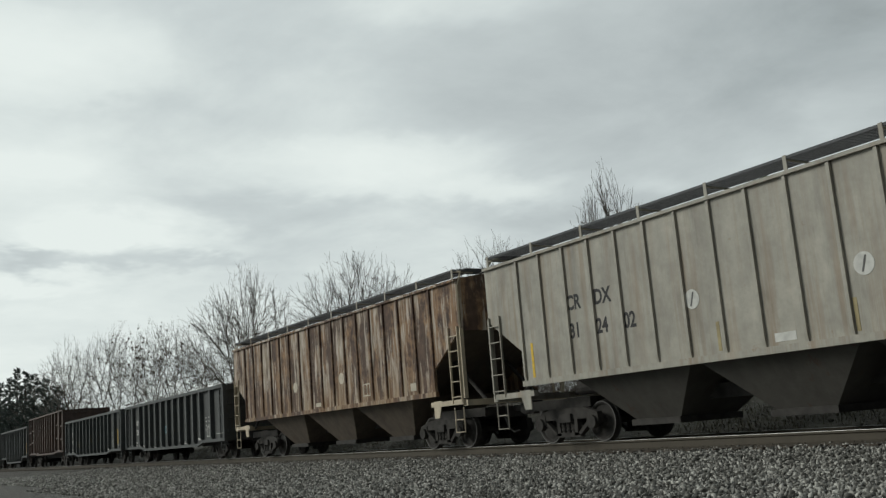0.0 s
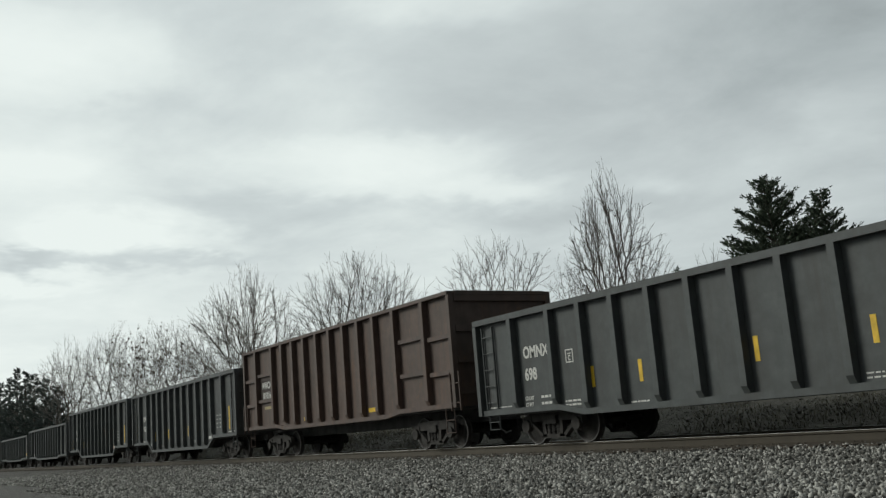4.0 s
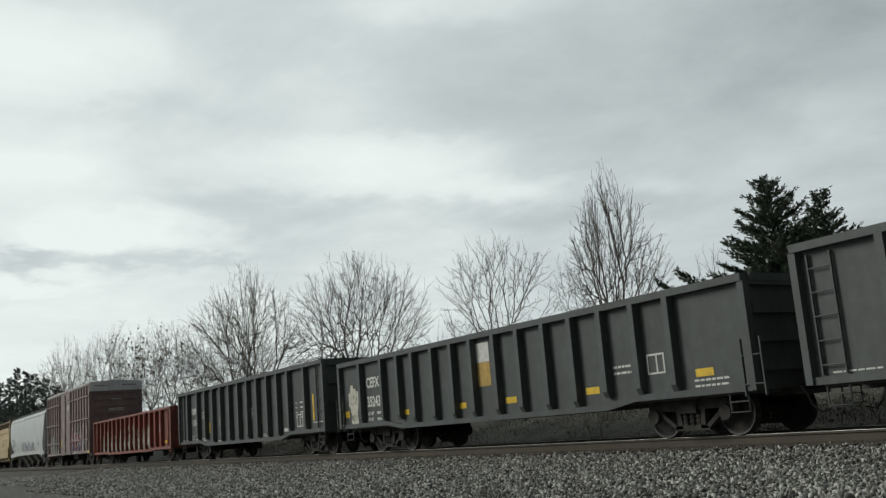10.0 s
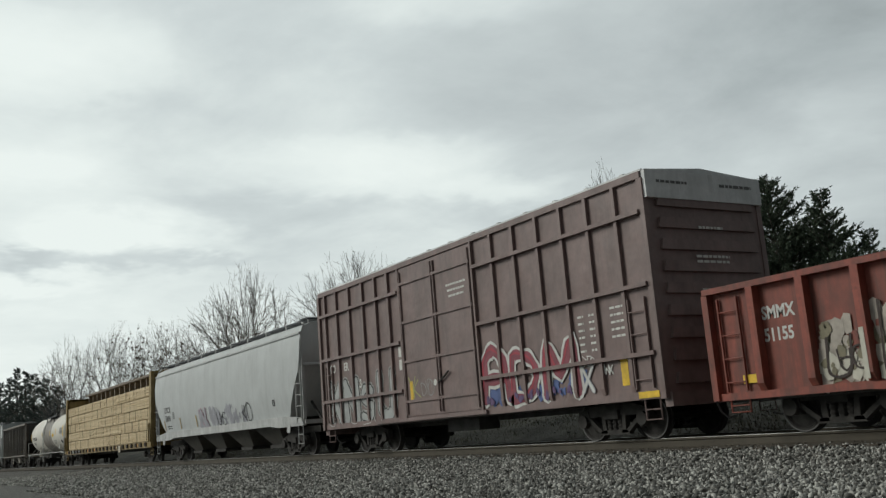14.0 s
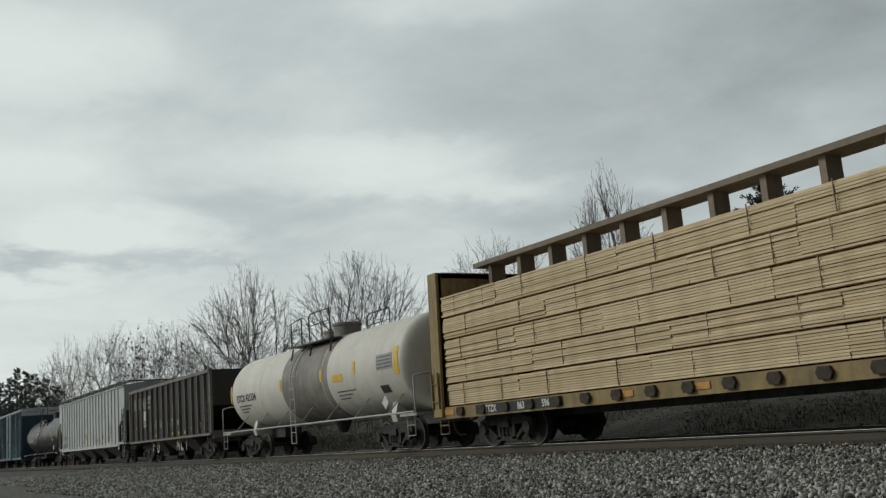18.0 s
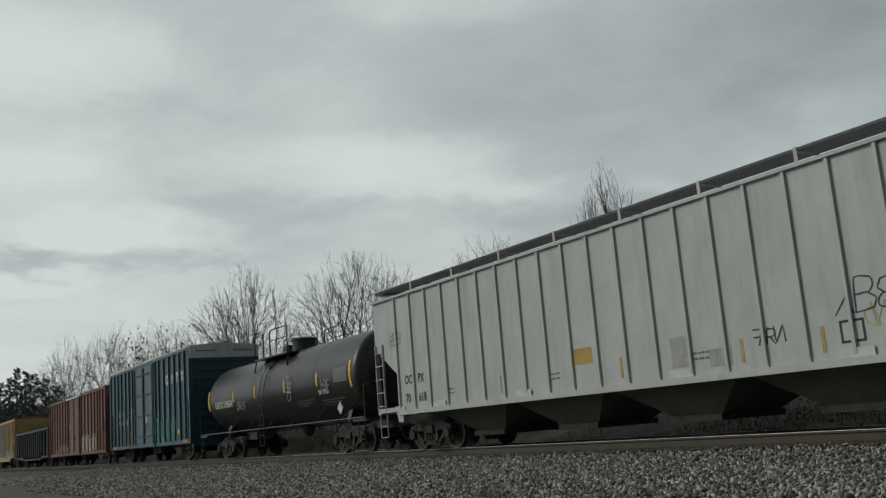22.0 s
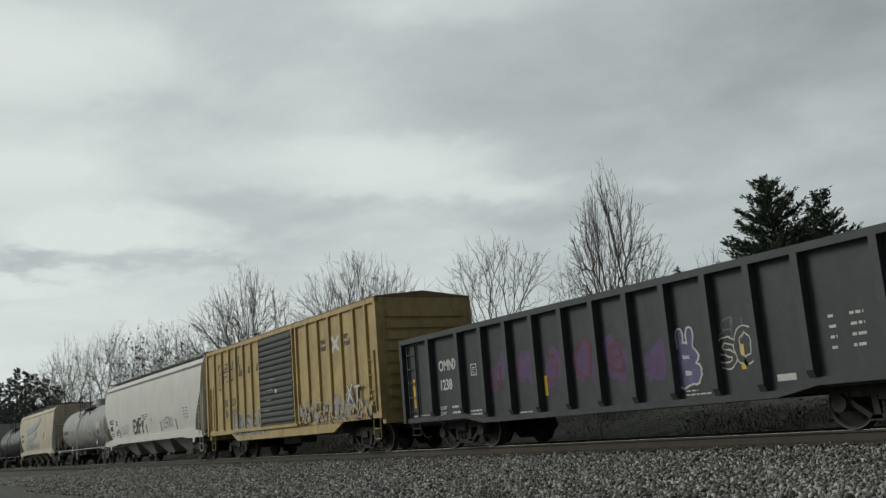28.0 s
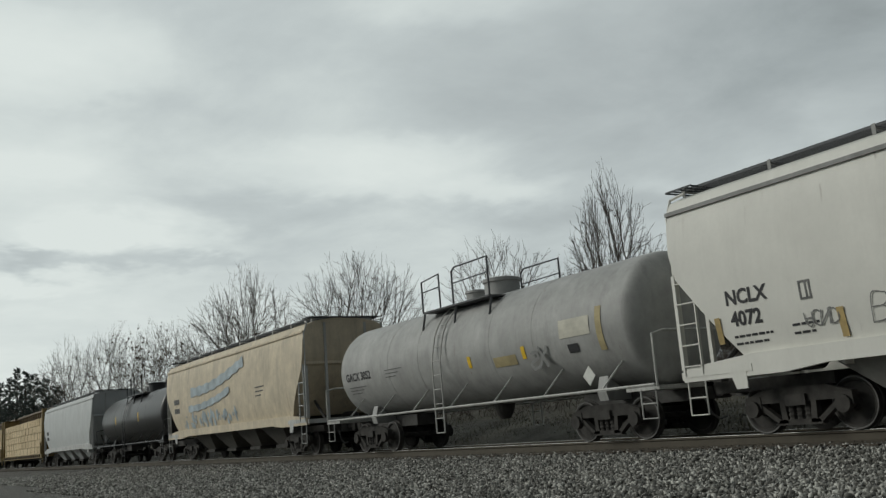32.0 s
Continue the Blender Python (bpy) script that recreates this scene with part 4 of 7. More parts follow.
def hopper_bays(car, hl, n, top, bottom, mat, span=0.62, reach=None):
    """The sloped discharge bays below the body."""
    a = (reach or hl - 2.9)
    step = 2 * a / n
    for i in range(n):
        c = -a + (i + 0.5) * step
        s = Shape()
        t, b = step * 0.5 - 0.06, step * 0.17
        v = [(c - t, -1.42, top), (c + t, -1.42, top), (c + t, 1.42, top), (c - t, 1.42, top),
             (c - b, -0.75, bottom), (c + b, -0.75, bottom), (c + b, 0.75, bottom), (c - b, 0.75, bottom)]
        s.add(v, [(0, 1, 2, 3), (4, 7, 6, 5), (0, 4, 5, 1), (1, 5, 6, 2), (2, 6, 7, 3), (3, 7, 4, 0)])
        part("discharge_bay", s, mat, car)
        part("outlet_gate", Shape().box(c - b - 0.08, c + b + 0.08, -0.85, 0.85, bottom - 0.10, bottom + 0.02), M_STEEL, car)


def roof_walk(car, hl, z, mat, post_mat, eave, posts=9, y=1.02):
    """Running boards of open grating along both edges of a hopper's roof, on brackets."""
    for k in (-1, 1):
        s = Shape()
        for i in range(9):
            yy = k * (y - 0.29 + i * 0.0725)
            s.box(-hl + 0.1, hl - 0.1, yy - 0.008, yy + 0.008, z, z + 0.03)
        for i in range(int(hl * 2 / 0.11)):
            x = -hl + 0.15 + i * 0.11
            s.box(x - 0.006, x + 0.006, k * y - 0.3, k * y + 0.3, z + 0.012, z + 0.026)
        part("running_board", s, mat, car, "steel grating walkway")
        part("walk_edge", Shape().box(-hl + 0.08, hl - 0.08, k * (y + 0.31) - 0.012, k * (y + 0.31) + 0.012, z - 0.012, z + 0.036), mat, car)
        for x in spread(-hl + 0.15, hl - 0.15, posts):
            part("bracket", Shape().side([(x - 0.035, eave - 0.03), (x + 0.035, eave - 0.03), (x + 0.035, z + 0.045), (x - 0.035, z + 0.045)], k * (y + 0.33) - 0.008, k * (y + 0.33) + 0.008)
                 .rod((x, k * (y + 0.3), z - 0.02), (x, k * (y - 0.3), z - 0.03), 0.02, seg=5), post_mat, car)
        a = k * hl
        e = Shape()
        for i in range(8):
            yy = -1.3 + i * 0.371
            e.box(min(a - k * 0.5, a + k * 0.15), max(a - k * 0.5, a + k * 0.15), yy - 0.012, yy + 0.012, z, z + 0.03)
        for i in range(5):
            xx = a + k * (0.14 - i * 0.155)
            e.box(xx - 0.012, xx + 0.012, -1.31, 1.31, z - 0.004, z + 0.026)
        part("end_walk", e, mat, car)
    hatch = Shape()
    for i in range(4):
        c = -hl + (i + 0.5) * hl / 2
        hatch.box(c - hl / 4 + 0.2, c + hl / 4 - 0.2, -0.4, 0.4, z - 0.12, z + 0.03)
    part("hatch_covers", hatch, post_mat, car)


def end_cage(car, hl, mat, zt, sill=1.0, slope_z=2.9, inset=1.3, frame_mat=None):
    """End sill, slope sheet struts, ladders and steps at both ends of a hopper."""
    fm = frame_mat or mat
    for k in (-1, 1):
        for j in (-1, 1):
            a, b = sorted((k * (hl - 0.02), k * (hl - inset - 0.25)))
            part("end_side_sill", Shape().box(a, b, j * 1.5 - 0.06, j * 1.5 + 0.06, sill + 0.06, sill + 0.18), fm, car)
            part("end_post", Shape().box(k * hl - 0.05, k * hl + 0.03, j * 1.48 - 0.05, j * 1.48 + 0.05, sill + 0.2, slope_z), fm, car)
            part("corner_rod", Shape().pipe([(k * hl, j * 1.5, slope_z - 0.1), (k * hl, j * 1.5, zt - 0.15), (k * hl, j * 1.36, zt + 0.2), (k * (hl - 0.3), j * 1.3, zt + 0.26)], 0.026, 6), fm, car)
            part("gusset_plate", Shape().side([(k * (hl - inset) - 0.12, sill - 0.22), (k * (hl - inset) + 0.12, sill - 0.22), (k * (hl - inset) + 0.12 + 0.16 * (k > 0), sill + 0.2), (k * (hl - inset) - 0.12 - 0.16 * (k < 0), sill + 0.2)], j * 1.545 - 0.012, j * 1.545 + 0.012), fm, car)
            ladder(car, k * (hl - 0.27), j * 1.53, sill + 0.1, slope_z + 0.05 if j < 0 else slope_z, fm)
            stirrup(car, k * (hl - 0.27), j * 1.53, fm, 0.4, sill)
            part("slope_strut", Shape().rod((k * (hl - 0.1), j * 0.8, sill + 0.1), (k * (hl - 1.5), j * 0.8, 2.2), 0.05, seg=6), M_STEEL, car)
        part("end_sill", Shape().box(k * hl - 0.09, k * hl + 0.09, -1.5, 1.5, sill + 0.02, sill + 0.16), fm, car)
        a, b = sorted((k * (hl - 0.1), k * (hl - 2.6)))
        part("end_deck", Shape().box(a, b, -0.9, 0.9, 0.74, 0.95), M_STEEL, car)
        part("brake_cylinder", Shape().lathe([(-0.35, 0.16), (0.35, 0.16), (0.5, 0.05)], 'x', (k * (hl - 1.0), 0.5, 1.2), 12), M_STEEL, car)


def ribbed_hopper(front, back, mat, label, zb=1.06, zt=4.17, ribs=17, under=None, post_mat=None, cage=None, bays=3, rib_mat=None, low=None):
    car, L = railcar("covered_hopper_car", front, back, label)
    hl, w = L / 2, 1.50
    inset = 1.32
    out = [(-hl + inset, zb), (hl - inset, zb), (hl - inset, 1.98), (hl, 2.86), (hl, zt), (-hl, zt), (-hl, 2.86), (-hl + inset, 1.98)]
    for k in (-1, 1):
        part("side_wall", Shape().side(out, k * w - 0.03, k * w + 0.03), mat, car)
        part("eave_strip", Shape().box(-hl, hl, k * (w + 0.05) - 0.05, k * (w + 0.05) + 0.0, zt - 0.04, zt + 0.02), mat, car)
        part("side_sill", Shape().box(-hl + inset - 0.1, hl - inset + 0.1, k * (w + 0.045) - 0.05, k * (w + 0.045) + 0.045, zb - 0.10, zb + 0.02), mat, car)
        # slope sheet closing the end
        sl = Shape().add([(k * hl, -w + 0.03, 2.86), (k * hl, w - 0.03, 2.86), (k * (hl - 3.2), w - 0.03, zb - 0.02), (k * (hl - 3.2), -w + 0.03, zb - 0.02),
                          (k * (hl - 0.05), -w + 0.03, 2.95), (k * (hl - 0.05), w - 0.03, 2.95), (k * (hl - 3.25), w - 0.03, zb + 0.07), (k * (hl - 3.25), -w + 0.03, zb + 0.07)],
                         [(0, 1, 2, 3), (7, 6, 5, 4), (0, 4, 5, 1), (1, 5, 6, 2), (2, 6, 7, 3), (3, 7, 4, 0)])
        part("slope_sheet", sl, under or mat, car)
        part("end_wall", Shape().box(k * hl - 0.04, k * hl + 0.01, -w + 0.03, w - 0.03, 2.84, zt), mat, car)
    part("roof", Shape().cross([(-w - 0.05, zt), (-w - 0.05, zt + 0.03), (-0.7, zt + 0.16), (0.7, zt + 0.16), (w + 0.05, zt + 0.03), (w + 0.05, zt)], -hl, hl), mat, car)
    roof_walk(car, hl, zt + 0.24, M_GRATE, post_mat or mat, zt, 10, 1.19)
    rib_set(car, spread(-hl + 1.3, hl - 1.3, ribs), zb + 0.02, zt - 0.04, w + 0.03, 0.05, 0.06, rib_mat or mat)
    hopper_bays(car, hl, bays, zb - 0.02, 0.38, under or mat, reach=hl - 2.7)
    end_cage(car, hl, cage or mat, zt)
    part("centre_sill", Shape().box(-hl, hl, -0.3, 0.3, 0.68, 0.95), M_BLACK, car)
    running_gear(car, L, 1.95)
    return car, hl, -(w + 0.03)


HOPPER_SIDE = [(1.44, 1.30), (1.53, 1.7), (1.585, 2.2), (1.60, 2.8), (1.585, 3.3), (1.55, 3.75)]


def curve_marks(car):
    """Lays the painted marks of a smooth hopper on its curved side."""
    def side(z):
        return float(np.interp(z, [b for a, b in HOPPER_SIDE], [a for a, b in HOPPER_SIDE]))

    for o in car.children:
        kind = o.name.split(".")[0]
        if kind == "lettering":
            z = o.location.z
            o.location.y = -side(z) - 0.008
            o.scale = (0.95, 1, 1)
            o.rotation_euler.x = math.pi / 2 + math.atan((side(z + 0.25) - side(z)) / 0.25)
        elif kind in ("graffiti", "stencil", "reflector_stripe", "data_box", "blue_emblem"):
            near = max(v.co.y for v in o.data.vertices)
            base = max(0.0, -1.60 - near) + (0.016 if kind in ("reflector_stripe", "blue_emblem") else 0.0)
            for v in o.data.vertices:
                v.co.y = -side(v.co.z) - 0.004 - base + (v.co.y - near)


def smooth_hopper(front, back, mat, label, zt=4.12, band=None, cage=None, under=None, bays=4, post_mat=None, sill_mat=None):
    car, L = railcar("covered_hopper_car", front, back, label)
    hl = L / 2
    prof = HOPPER_SIDE + [(1.49, zt - 0.06), (1.40, zt + 0.12), (1.05, zt + 0.26), (0.5, zt + 0.34)]
    car["curved"] = True

    def reach(z):
        return hl if z > 2.95 else hl - 1.35 * (2.95 - z) / 1.65

    ring = [(-y, z) for y, z in prof] + [(y, z) for y, z in reversed(prof)]
    # more rings along the sloping ends so that the outline stays straight
    s = Shape()
    n = len(ring)
    v = [(-reach(z), y, z) for y, z in ring] + [(reach(z), y, z) for y, z in ring]
    half = n // 2
    f = [(i, i + 1, i + 1 + n, i + n) for i in range(n - 1)]
    for o in (0, n):
        f += [(o + i, o + i + 1, o + n - 2 - i, o + n - 1 - i) for i in range(half - 1)]
    s.add(v, f)
    part("shell", s, mat, car, smooth=True)
    for k in (-1, 1):
        part("roof_seam", Shape().box(-hl, hl, k * 1.52 - 0.03, k * 1.52 + 0.03, zt - 0.13, zt - 0.06), band or mat, car)
        sill = [(-hl, 0.98), (-hl + 2.2, 0.98), (-hl + 3.0, 1.06), (hl - 3.0, 1.06), (hl - 2.2, 0.98), (hl, 0.98), (hl, 1.22), (hl - 1.6, 1.34), (-hl + 1.6, 1.34), (-hl, 1.22)]
        part("side_sill", Shape().side(sill, k * 1.5 - 0.05, k * 1.5 + 0.07), sill_mat or mat, car)
        sl = Shape().add([(k * hl, -1.45, 2.95), (k * hl, 1.45, 2.95), (k * (hl - 3.2), 1.4, 1.0), (k * (hl - 3.2), -1.4, 1.0),
                          (k * (hl - 0.05), -1.45, 3.04), (k * (hl - 0.05), 1.45, 3.04), (k * (hl - 3.25), 1.4, 1.09), (k * (hl - 3.25), -1.4, 1.09)],
                         [(0, 1, 2, 3), (7, 6, 5, 4), (0, 4, 5, 1), (1, 5, 6, 2), (2, 6, 7, 3), (3, 7, 4, 0)])
        part("slope_sheet", sl, mat, car)
    roof_walk(car, hl, zt + 0.36, M_GRATE, post_mat or mat, zt + 0.05, 10, 0.8)
    hopper_bays(car, hl, bays, 1.32, 0.40, under or mat, reach=hl - 2.6)
    end_cage(car, hl, cage or mat, zt)
    for k in (-1, 1):
        for j in (-0.75, 0.75):
            part("end_stanchion", Shape().box(k * hl - 0.04, k * hl + 0.04, j - 0.04, j + 0.04, 1.1, zt + 0.2), cage or mat, car)
    part("centre_sill", Shape().box(-hl, hl, -0.3, 0.3, 0.68, 0.97), M_BLACK, car)
    running_gear(car, L, 1.95)
    return car, hl, -1.60


def boxcar(front, back, mat, label, zb=0.75, zt=4.95, door=(-1.7, 1.7), door_kind="plug", ribs=(), peak=0.12, rails=(), roof_mat=None, end_mat=None, end_cap=None, door_mat=None, belly=0.0, rib_w=0.09, bar_mat=None):
    car, L = railcar("box_car", front, back, label)
    hl, w = L / 2, 1.52
    low = zb - belly
    out = [(-hl, zb), (-hl + 2.6, zb), (-hl + 3.3, low), (hl - 3.3, low), (hl - 2.6, zb), (hl, zb), (hl, zt), (-hl, zt)]
    for k in (-1, 1):
        part("side_wall", Shape().side(out, k * w - 0.03, k * w + 0.03), mat, car)
        part("eave_rail", Shape().box(-hl, hl, k * (w + 0.05) - 0.05, k * (w + 0.05) + 0.05, zt - 0.13, zt), mat, car)
        part("side_sill", Shape().box(-hl + 0.1, hl - 0.1, k * (w + 0.035) - 0.02, k * (w + 0.035) + 0.03, zb + 0.004, zb + 0.16), mat, car)
        e = put("end_wall", Shape().box(k * hl - 0.05, k * hl + 0.02, -w + 0.04, w - 0.04, zb, zt - 0.004).mesh("end_wall", end_mat or mat), car)
        a, b = sorted((k * (hl + 0.015), k * (hl + 0.09)))
        for i in range(9):
            z = zb + 0.25 + i * (zt - zb - 0.5) / 9
            part("end_corrugation", Shape().cross([(-w + 0.2, z), (w - 0.2, z), (w - 0.25, z + 0.2), (-w + 0.25, z + 0.2)], a, b), end_mat or mat, e)
        for j in (-1, 1):
            part("corner_post", Shape().box(k * hl - 0.10, k * hl + 0.04, j * (w + 0.03) - 0.07, j * (w + 0.03) + 0.06, zb - 0.01, zt - 0.135), mat, car)
            ladder(car, k * (hl - 0.5), j * (w + 0.04), zb + 0.2, zb + 1.9, mat, 0.45)
            stirrup(car, k * (hl - 0.4), j * (w + 0.02), mat, 0.38, zb)
        if end_cap:
            a, b = sorted((k * hl, k * (hl + 0.11)))
            part("end_cap", Shape().box(a, b, -w - 0.06, w + 0.06, zt - 0.52, zt + 0.02), end_cap, car, "white painted upper end panel")
        part("end_sill", Shape().box(k * hl - 0.1, k * hl + 0.1, -w, w, zb - 0.16, zb + 0.1), mat, car)
    part("roof", Shape().cross([(-w - 0.08, zt), (-w - 0.08, zt + 0.04), (0, zt + 0.04 + peak), (w + 0.08, zt + 0.04), (w + 0.08, zt)], -hl - 0.03, hl + 0.03), roof_mat or mat, car)
    for i in range(14):
        x = -hl + (i + 0.5) * L / 14
        part("roof_rib", Shape().cross([(-w - 0.06, zt + 0.04), (-w - 0.06, zt + 0.075), (0, zt + 0.075 + peak), (w + 0.06, zt + 0.075), (w + 0.06, zt + 0.04), (0, zt + 0.04 + peak)], x - 0.05, x + 0.05), roof_mat or mat, car)
    d0, d1 = door
    rib_set(car, ribs, zb + 0.16, zt - 0.13, w + 0.03, 0.075, rib_w, mat)
    y = w + 0.03
    for k in (-1, 1):
        dr = put("door", Shape().box(d0, d1, k * (y + 0.02) - 0.03, k * (y + 0.02) + 0.025, zb + 0.15, zt - 0.16).mesh("door", door_mat or mat), car)
        for a in (d0 - 0.07, d1):
            part("door_post", Shape().box(a, a + 0.07, k * (y + 0.03) - 0.05, k * (y + 0.03) + 0.05, zb + 0.05, zt - 0.13), mat, car)
        part("door_track", Shape().box(d0 - (3.2 if door_kind == "slide" else 1.8), d1 + 0.2, k * (y + 0.05) - 0.04, k * (y + 0.05) + 0.05, zb + 0.03, zb + 0.12), mat, car)
        yy = k * (y + 0.045)
        if door_kind == "slide":
            n = 15
            for i in range(n):
                z = zb + 0.2 + i * (zt - zb - 0.42) / n
                part("door_corrugation", Shape().cross([(yy, z), (yy + k * 0.05, z + 0.06), (yy + k * 0.05, z + 0.13), (yy, z + 0.19)], d0 + 0.05, d1 - 0.05), door_mat or mat, dr)
        else:
            m = (d0 + d1) / 2
            for a in ((d0 + 0.08, d1 - 0.08) if d1 - d0 < 2.6 else (d0 + 0.08, m - 0.06, m + 0.06, d1 - 0.08)):
                part("door_rod", Shape().rod((a, yy + k * 0.03, zb + 0.2), (a, yy + k * 0.03, zt - 0.25), 0.032, seg=6), bar_mat or mat, dr)
            for i in range(4):
                z = zb + 0.5 + i * (zt - zb - 0.8) / 3.3
                part("door_bar", Shape().box(d0 + 0.03, d1 - 0.03, yy - 0.05, yy + 0.05, z, z + 0.07), bar_mat or mat, dr)
            part("door_handle", Shape().rod((m, yy + k * 0.06, zb + 0.9), (m + 0.5, yy + k * 0.06, zb + 1.15), 0.025, seg=6), M_STEEL, dr)
        for z in rails:
            for a, b in ((-hl + 0.1, d0 - 0.1), (d1 + 0.1, hl - 0.1)):
                part("side_rail", Shape().box(a, b, k * (y + 0.06) - 0.06, k * (y + 0.06) + 0.035, z, z + 0.08), mat, car)
    part("centre_sill", Shape().box(-hl, hl, -0.35, 0.35, 0.62, zb), M_BLACK, car)
    part("underframe", Shape().box(-hl + 3, hl - 3, -1.4, 1.4, low - 0.02, zb).box(-1.3, 0.2, -0.9, -0.3, 0.42, zb), M_BLACK, car)
    running_gear(car, L, 2.1)
    return car, hl, -y


def tank_car(front, back, mat, label, r=1.42, zc=2.5, mid=None, band=None, rail_mat=None, dome_mat=None, top_x=0.0, top_mat=None):
    car, L = railcar("tank_car", front, back, label)
    hl = L / 2
    tl = hl - 0.55
    prof = [(-tl + 0.44 * (1 - math.cos(math.pi / 2 * i / 10)), max(0.02, r * math.sin(math.pi / 2 * i / 10) ** 0.72)) for i in range(11)]
    full = prof + [(-a, b) for a, b in reversed(prof)]
    part("tank_shell", Shape().lathe(full, 'x', (0, 0, zc), 56), mat, car, smooth=True)
    if band:
        b0, b1 = band
        part("middle_band", Shape().lathe([(b0, r + 0.004), (b1, r + 0.004), (b1, r - 0.01), (b0, r - 0.01)], 'x', (0, 0, zc), 56), mid, car, "grey painted middle band", smooth=True)
    for x in (-tl + 3.4, -1.7, 1.7, tl - 3.4):
        part("shell_seam", Shape().lathe([(x - 0.02, r + 0.001), (x - 0.015, r + 0.006), (x + 0.015, r + 0.006), (x + 0.02, r + 0.001)], 'x', (0, 0, zc), 48), mat, car, smooth=True)
    rm = rail_mat or mat
    dm = dome_mat or mat
    tm = top_mat or rm
    top = zc + r
    # walkway, valve housing and hand rails on top
    part("valve_housing", Shape().lathe([(0.0, 0.46), (0.34, 0.46), (0.36, 0.50), (0.44, 0.50), (0.47, 0.40)], 'z', (top_x + 0.9, 0, top - 0.03), 24), dm, car, smooth=True)
    part("manway", Shape().lathe([(0.0, 0.28), (0.25, 0.28), (0.27, 0.32), (0.33, 0.30)], 'z', (top_x - 0.3, 0, top - 0.03), 18), dm, car, smooth=True)
    for k in (-1, 1):
        part("top_platform", Shape().box(top_x - 1.3, top_x + 1.9, k * 0.85 - 0.28, k * 0.85 + 0.28, top - 0.18, top - 0.14), tm, car)
        for x in (top_x - 1.3, top_x + 0.3, top_x + 1.9):
            part("platform_bracket", Shape().rod((x, k * 1.05, top - 0.16), (x, k * 1.15, zc + math.sqrt(r * r - 1.15 ** 2)), 0.03, seg=5), tm, car)
        s = Shape().pipe([(top_x + -1.3, k * 1.1, top - 0.16), (top_x + -1.3, k * 1.1, top + 0.68), (top_x + -0.4, k * 1.1, top + 0.76), (top_x + -0.4, k * 1.1, top - 0.16)], 0.026, 6)
        t = Shape().pipe([(top_x + 0.25, k * 1.1, top - 0.16), (top_x + 0.25, k * 1.1, top + 0.70), (top_x + 0.4, k * 1.1, top + 0.80), (top_x + 1.9, k * 1.1, top + 0.80), (top_x + 1.9, k * 1.1, top - 0.16)], 0.026, 6)
        part("hand_rail", s, tm, car)
        part("hand_rail", t, tm, car)
        part("mid_rail", Shape().rod((top_x + -1.3, k * 1.1, top + 0.4), (top_x + -0.4, k * 1.1, top + 0.42), 0.018, seg=5), tm, car)
        part("mid_rail", Shape().rod((top_x + 0.25, k * 1.1, top + 0.4), (top_x + 1.9, k * 1.1, top + 0.42), 0.018, seg=5), tm, car)
        # side rail, its struts and the ladder
        part("side_hand_rail", Shape().rod((-hl + 0.1, k * 1.5, 1.02), (hl - 0.1, k * 1.5, 1.02), 0.03, seg=6), rm, car)
        for x in spread(-hl + 1.6, hl - 1.6, 7):
            part("rail_strut", Shape().rod((x, k * 1.5, 1.02), (x + 0.25, k * 1.1, zc - math.sqrt(r * r - 1.1 ** 2)), 0.022, seg=5), rm, car)
        pts = [(0, k * 1.52, 0.42), (0, k * 1.52, 0.78), (0, k * 1.52, 1.14), (0, k * 1.52, 1.5), (0, k * 1.52, 1.86), (0, k * 1.52, 2.22)]
        for i in range(5):
            a = radians(8 + i * 11.5)
            pts.append((0, k * (r + 0.09) * math.cos(a), zc + (r + 0.09) * math.sin(a)))
        lad = part("ladder", Shape().pipe([(p[0] - 0.7, p[1], p[2]) for p in pts], 0.022, 5), rm, car)
        part("stile", Shape().pipe([(p[0] - 0.3, p[1], p[2]) for p in pts], 0.022, 5), rm, lad)
        for p in pts:
            part("rung", Shape().rod((-0.7, p[1], p[2]), (-0.3, p[1], p[2]), 0.014, seg=5), rm, lad)
        # end sills and saddles
        part("saddle", Shape().cross([(-0.95, 0.82), (0.95, 0.82), (1.0, 1.0), (0.9, zc - 1.06), (0.5, zc - r - 0.004), (-0.5, zc - r - 0.004), (-0.9, zc - 1.06), (-1.0, 1.0)], k * (hl - 2.2) - 0.14, k * (hl - 2.2) + 0.14), mat, car)
        part("end_platform", Shape().box(min(k * hl, k * (hl - 0.9)), max(k * hl, k * (hl - 0.9)), -1.5, 1.5, 0.92, 1.0), rm, car)
        part("end_hand_rail", Shape().pipe([(k * (hl - 0.04), -1.5, 0.98), (k * (hl - 0.04), -1.5, 1.95), (k * (hl - 0.04), -1.2, 2.02), (k * (hl - 0.04), 1.2, 2.02), (k * (hl - 0.04), 1.5, 1.95), (k * (hl - 0.04), 1.5, 0.98)], 0.025, 6), rm, car)
        for j in (-1, 1):
            stirrup(car, k * (hl - 0.3), j * 1.5, rm, 0.4, 0.95)
        part("stub_sill", Shape().box(min(k * hl, k * (hl - 3.6)), max(k * hl, k * (hl - 3.6)), -0.33, 0.33, 0.68, 1.0), M_BLACK, car)
    part("bottom_outlet", Shape().lathe([(0, 0.3), (-0.25, 0.22), (-0.42, 0.12)], 'z', (0.2, 0, zc - r + 0.05), 14), M_STEEL, car)
    running_gear(car, L, 2.1)
    return car, hl, zc, r


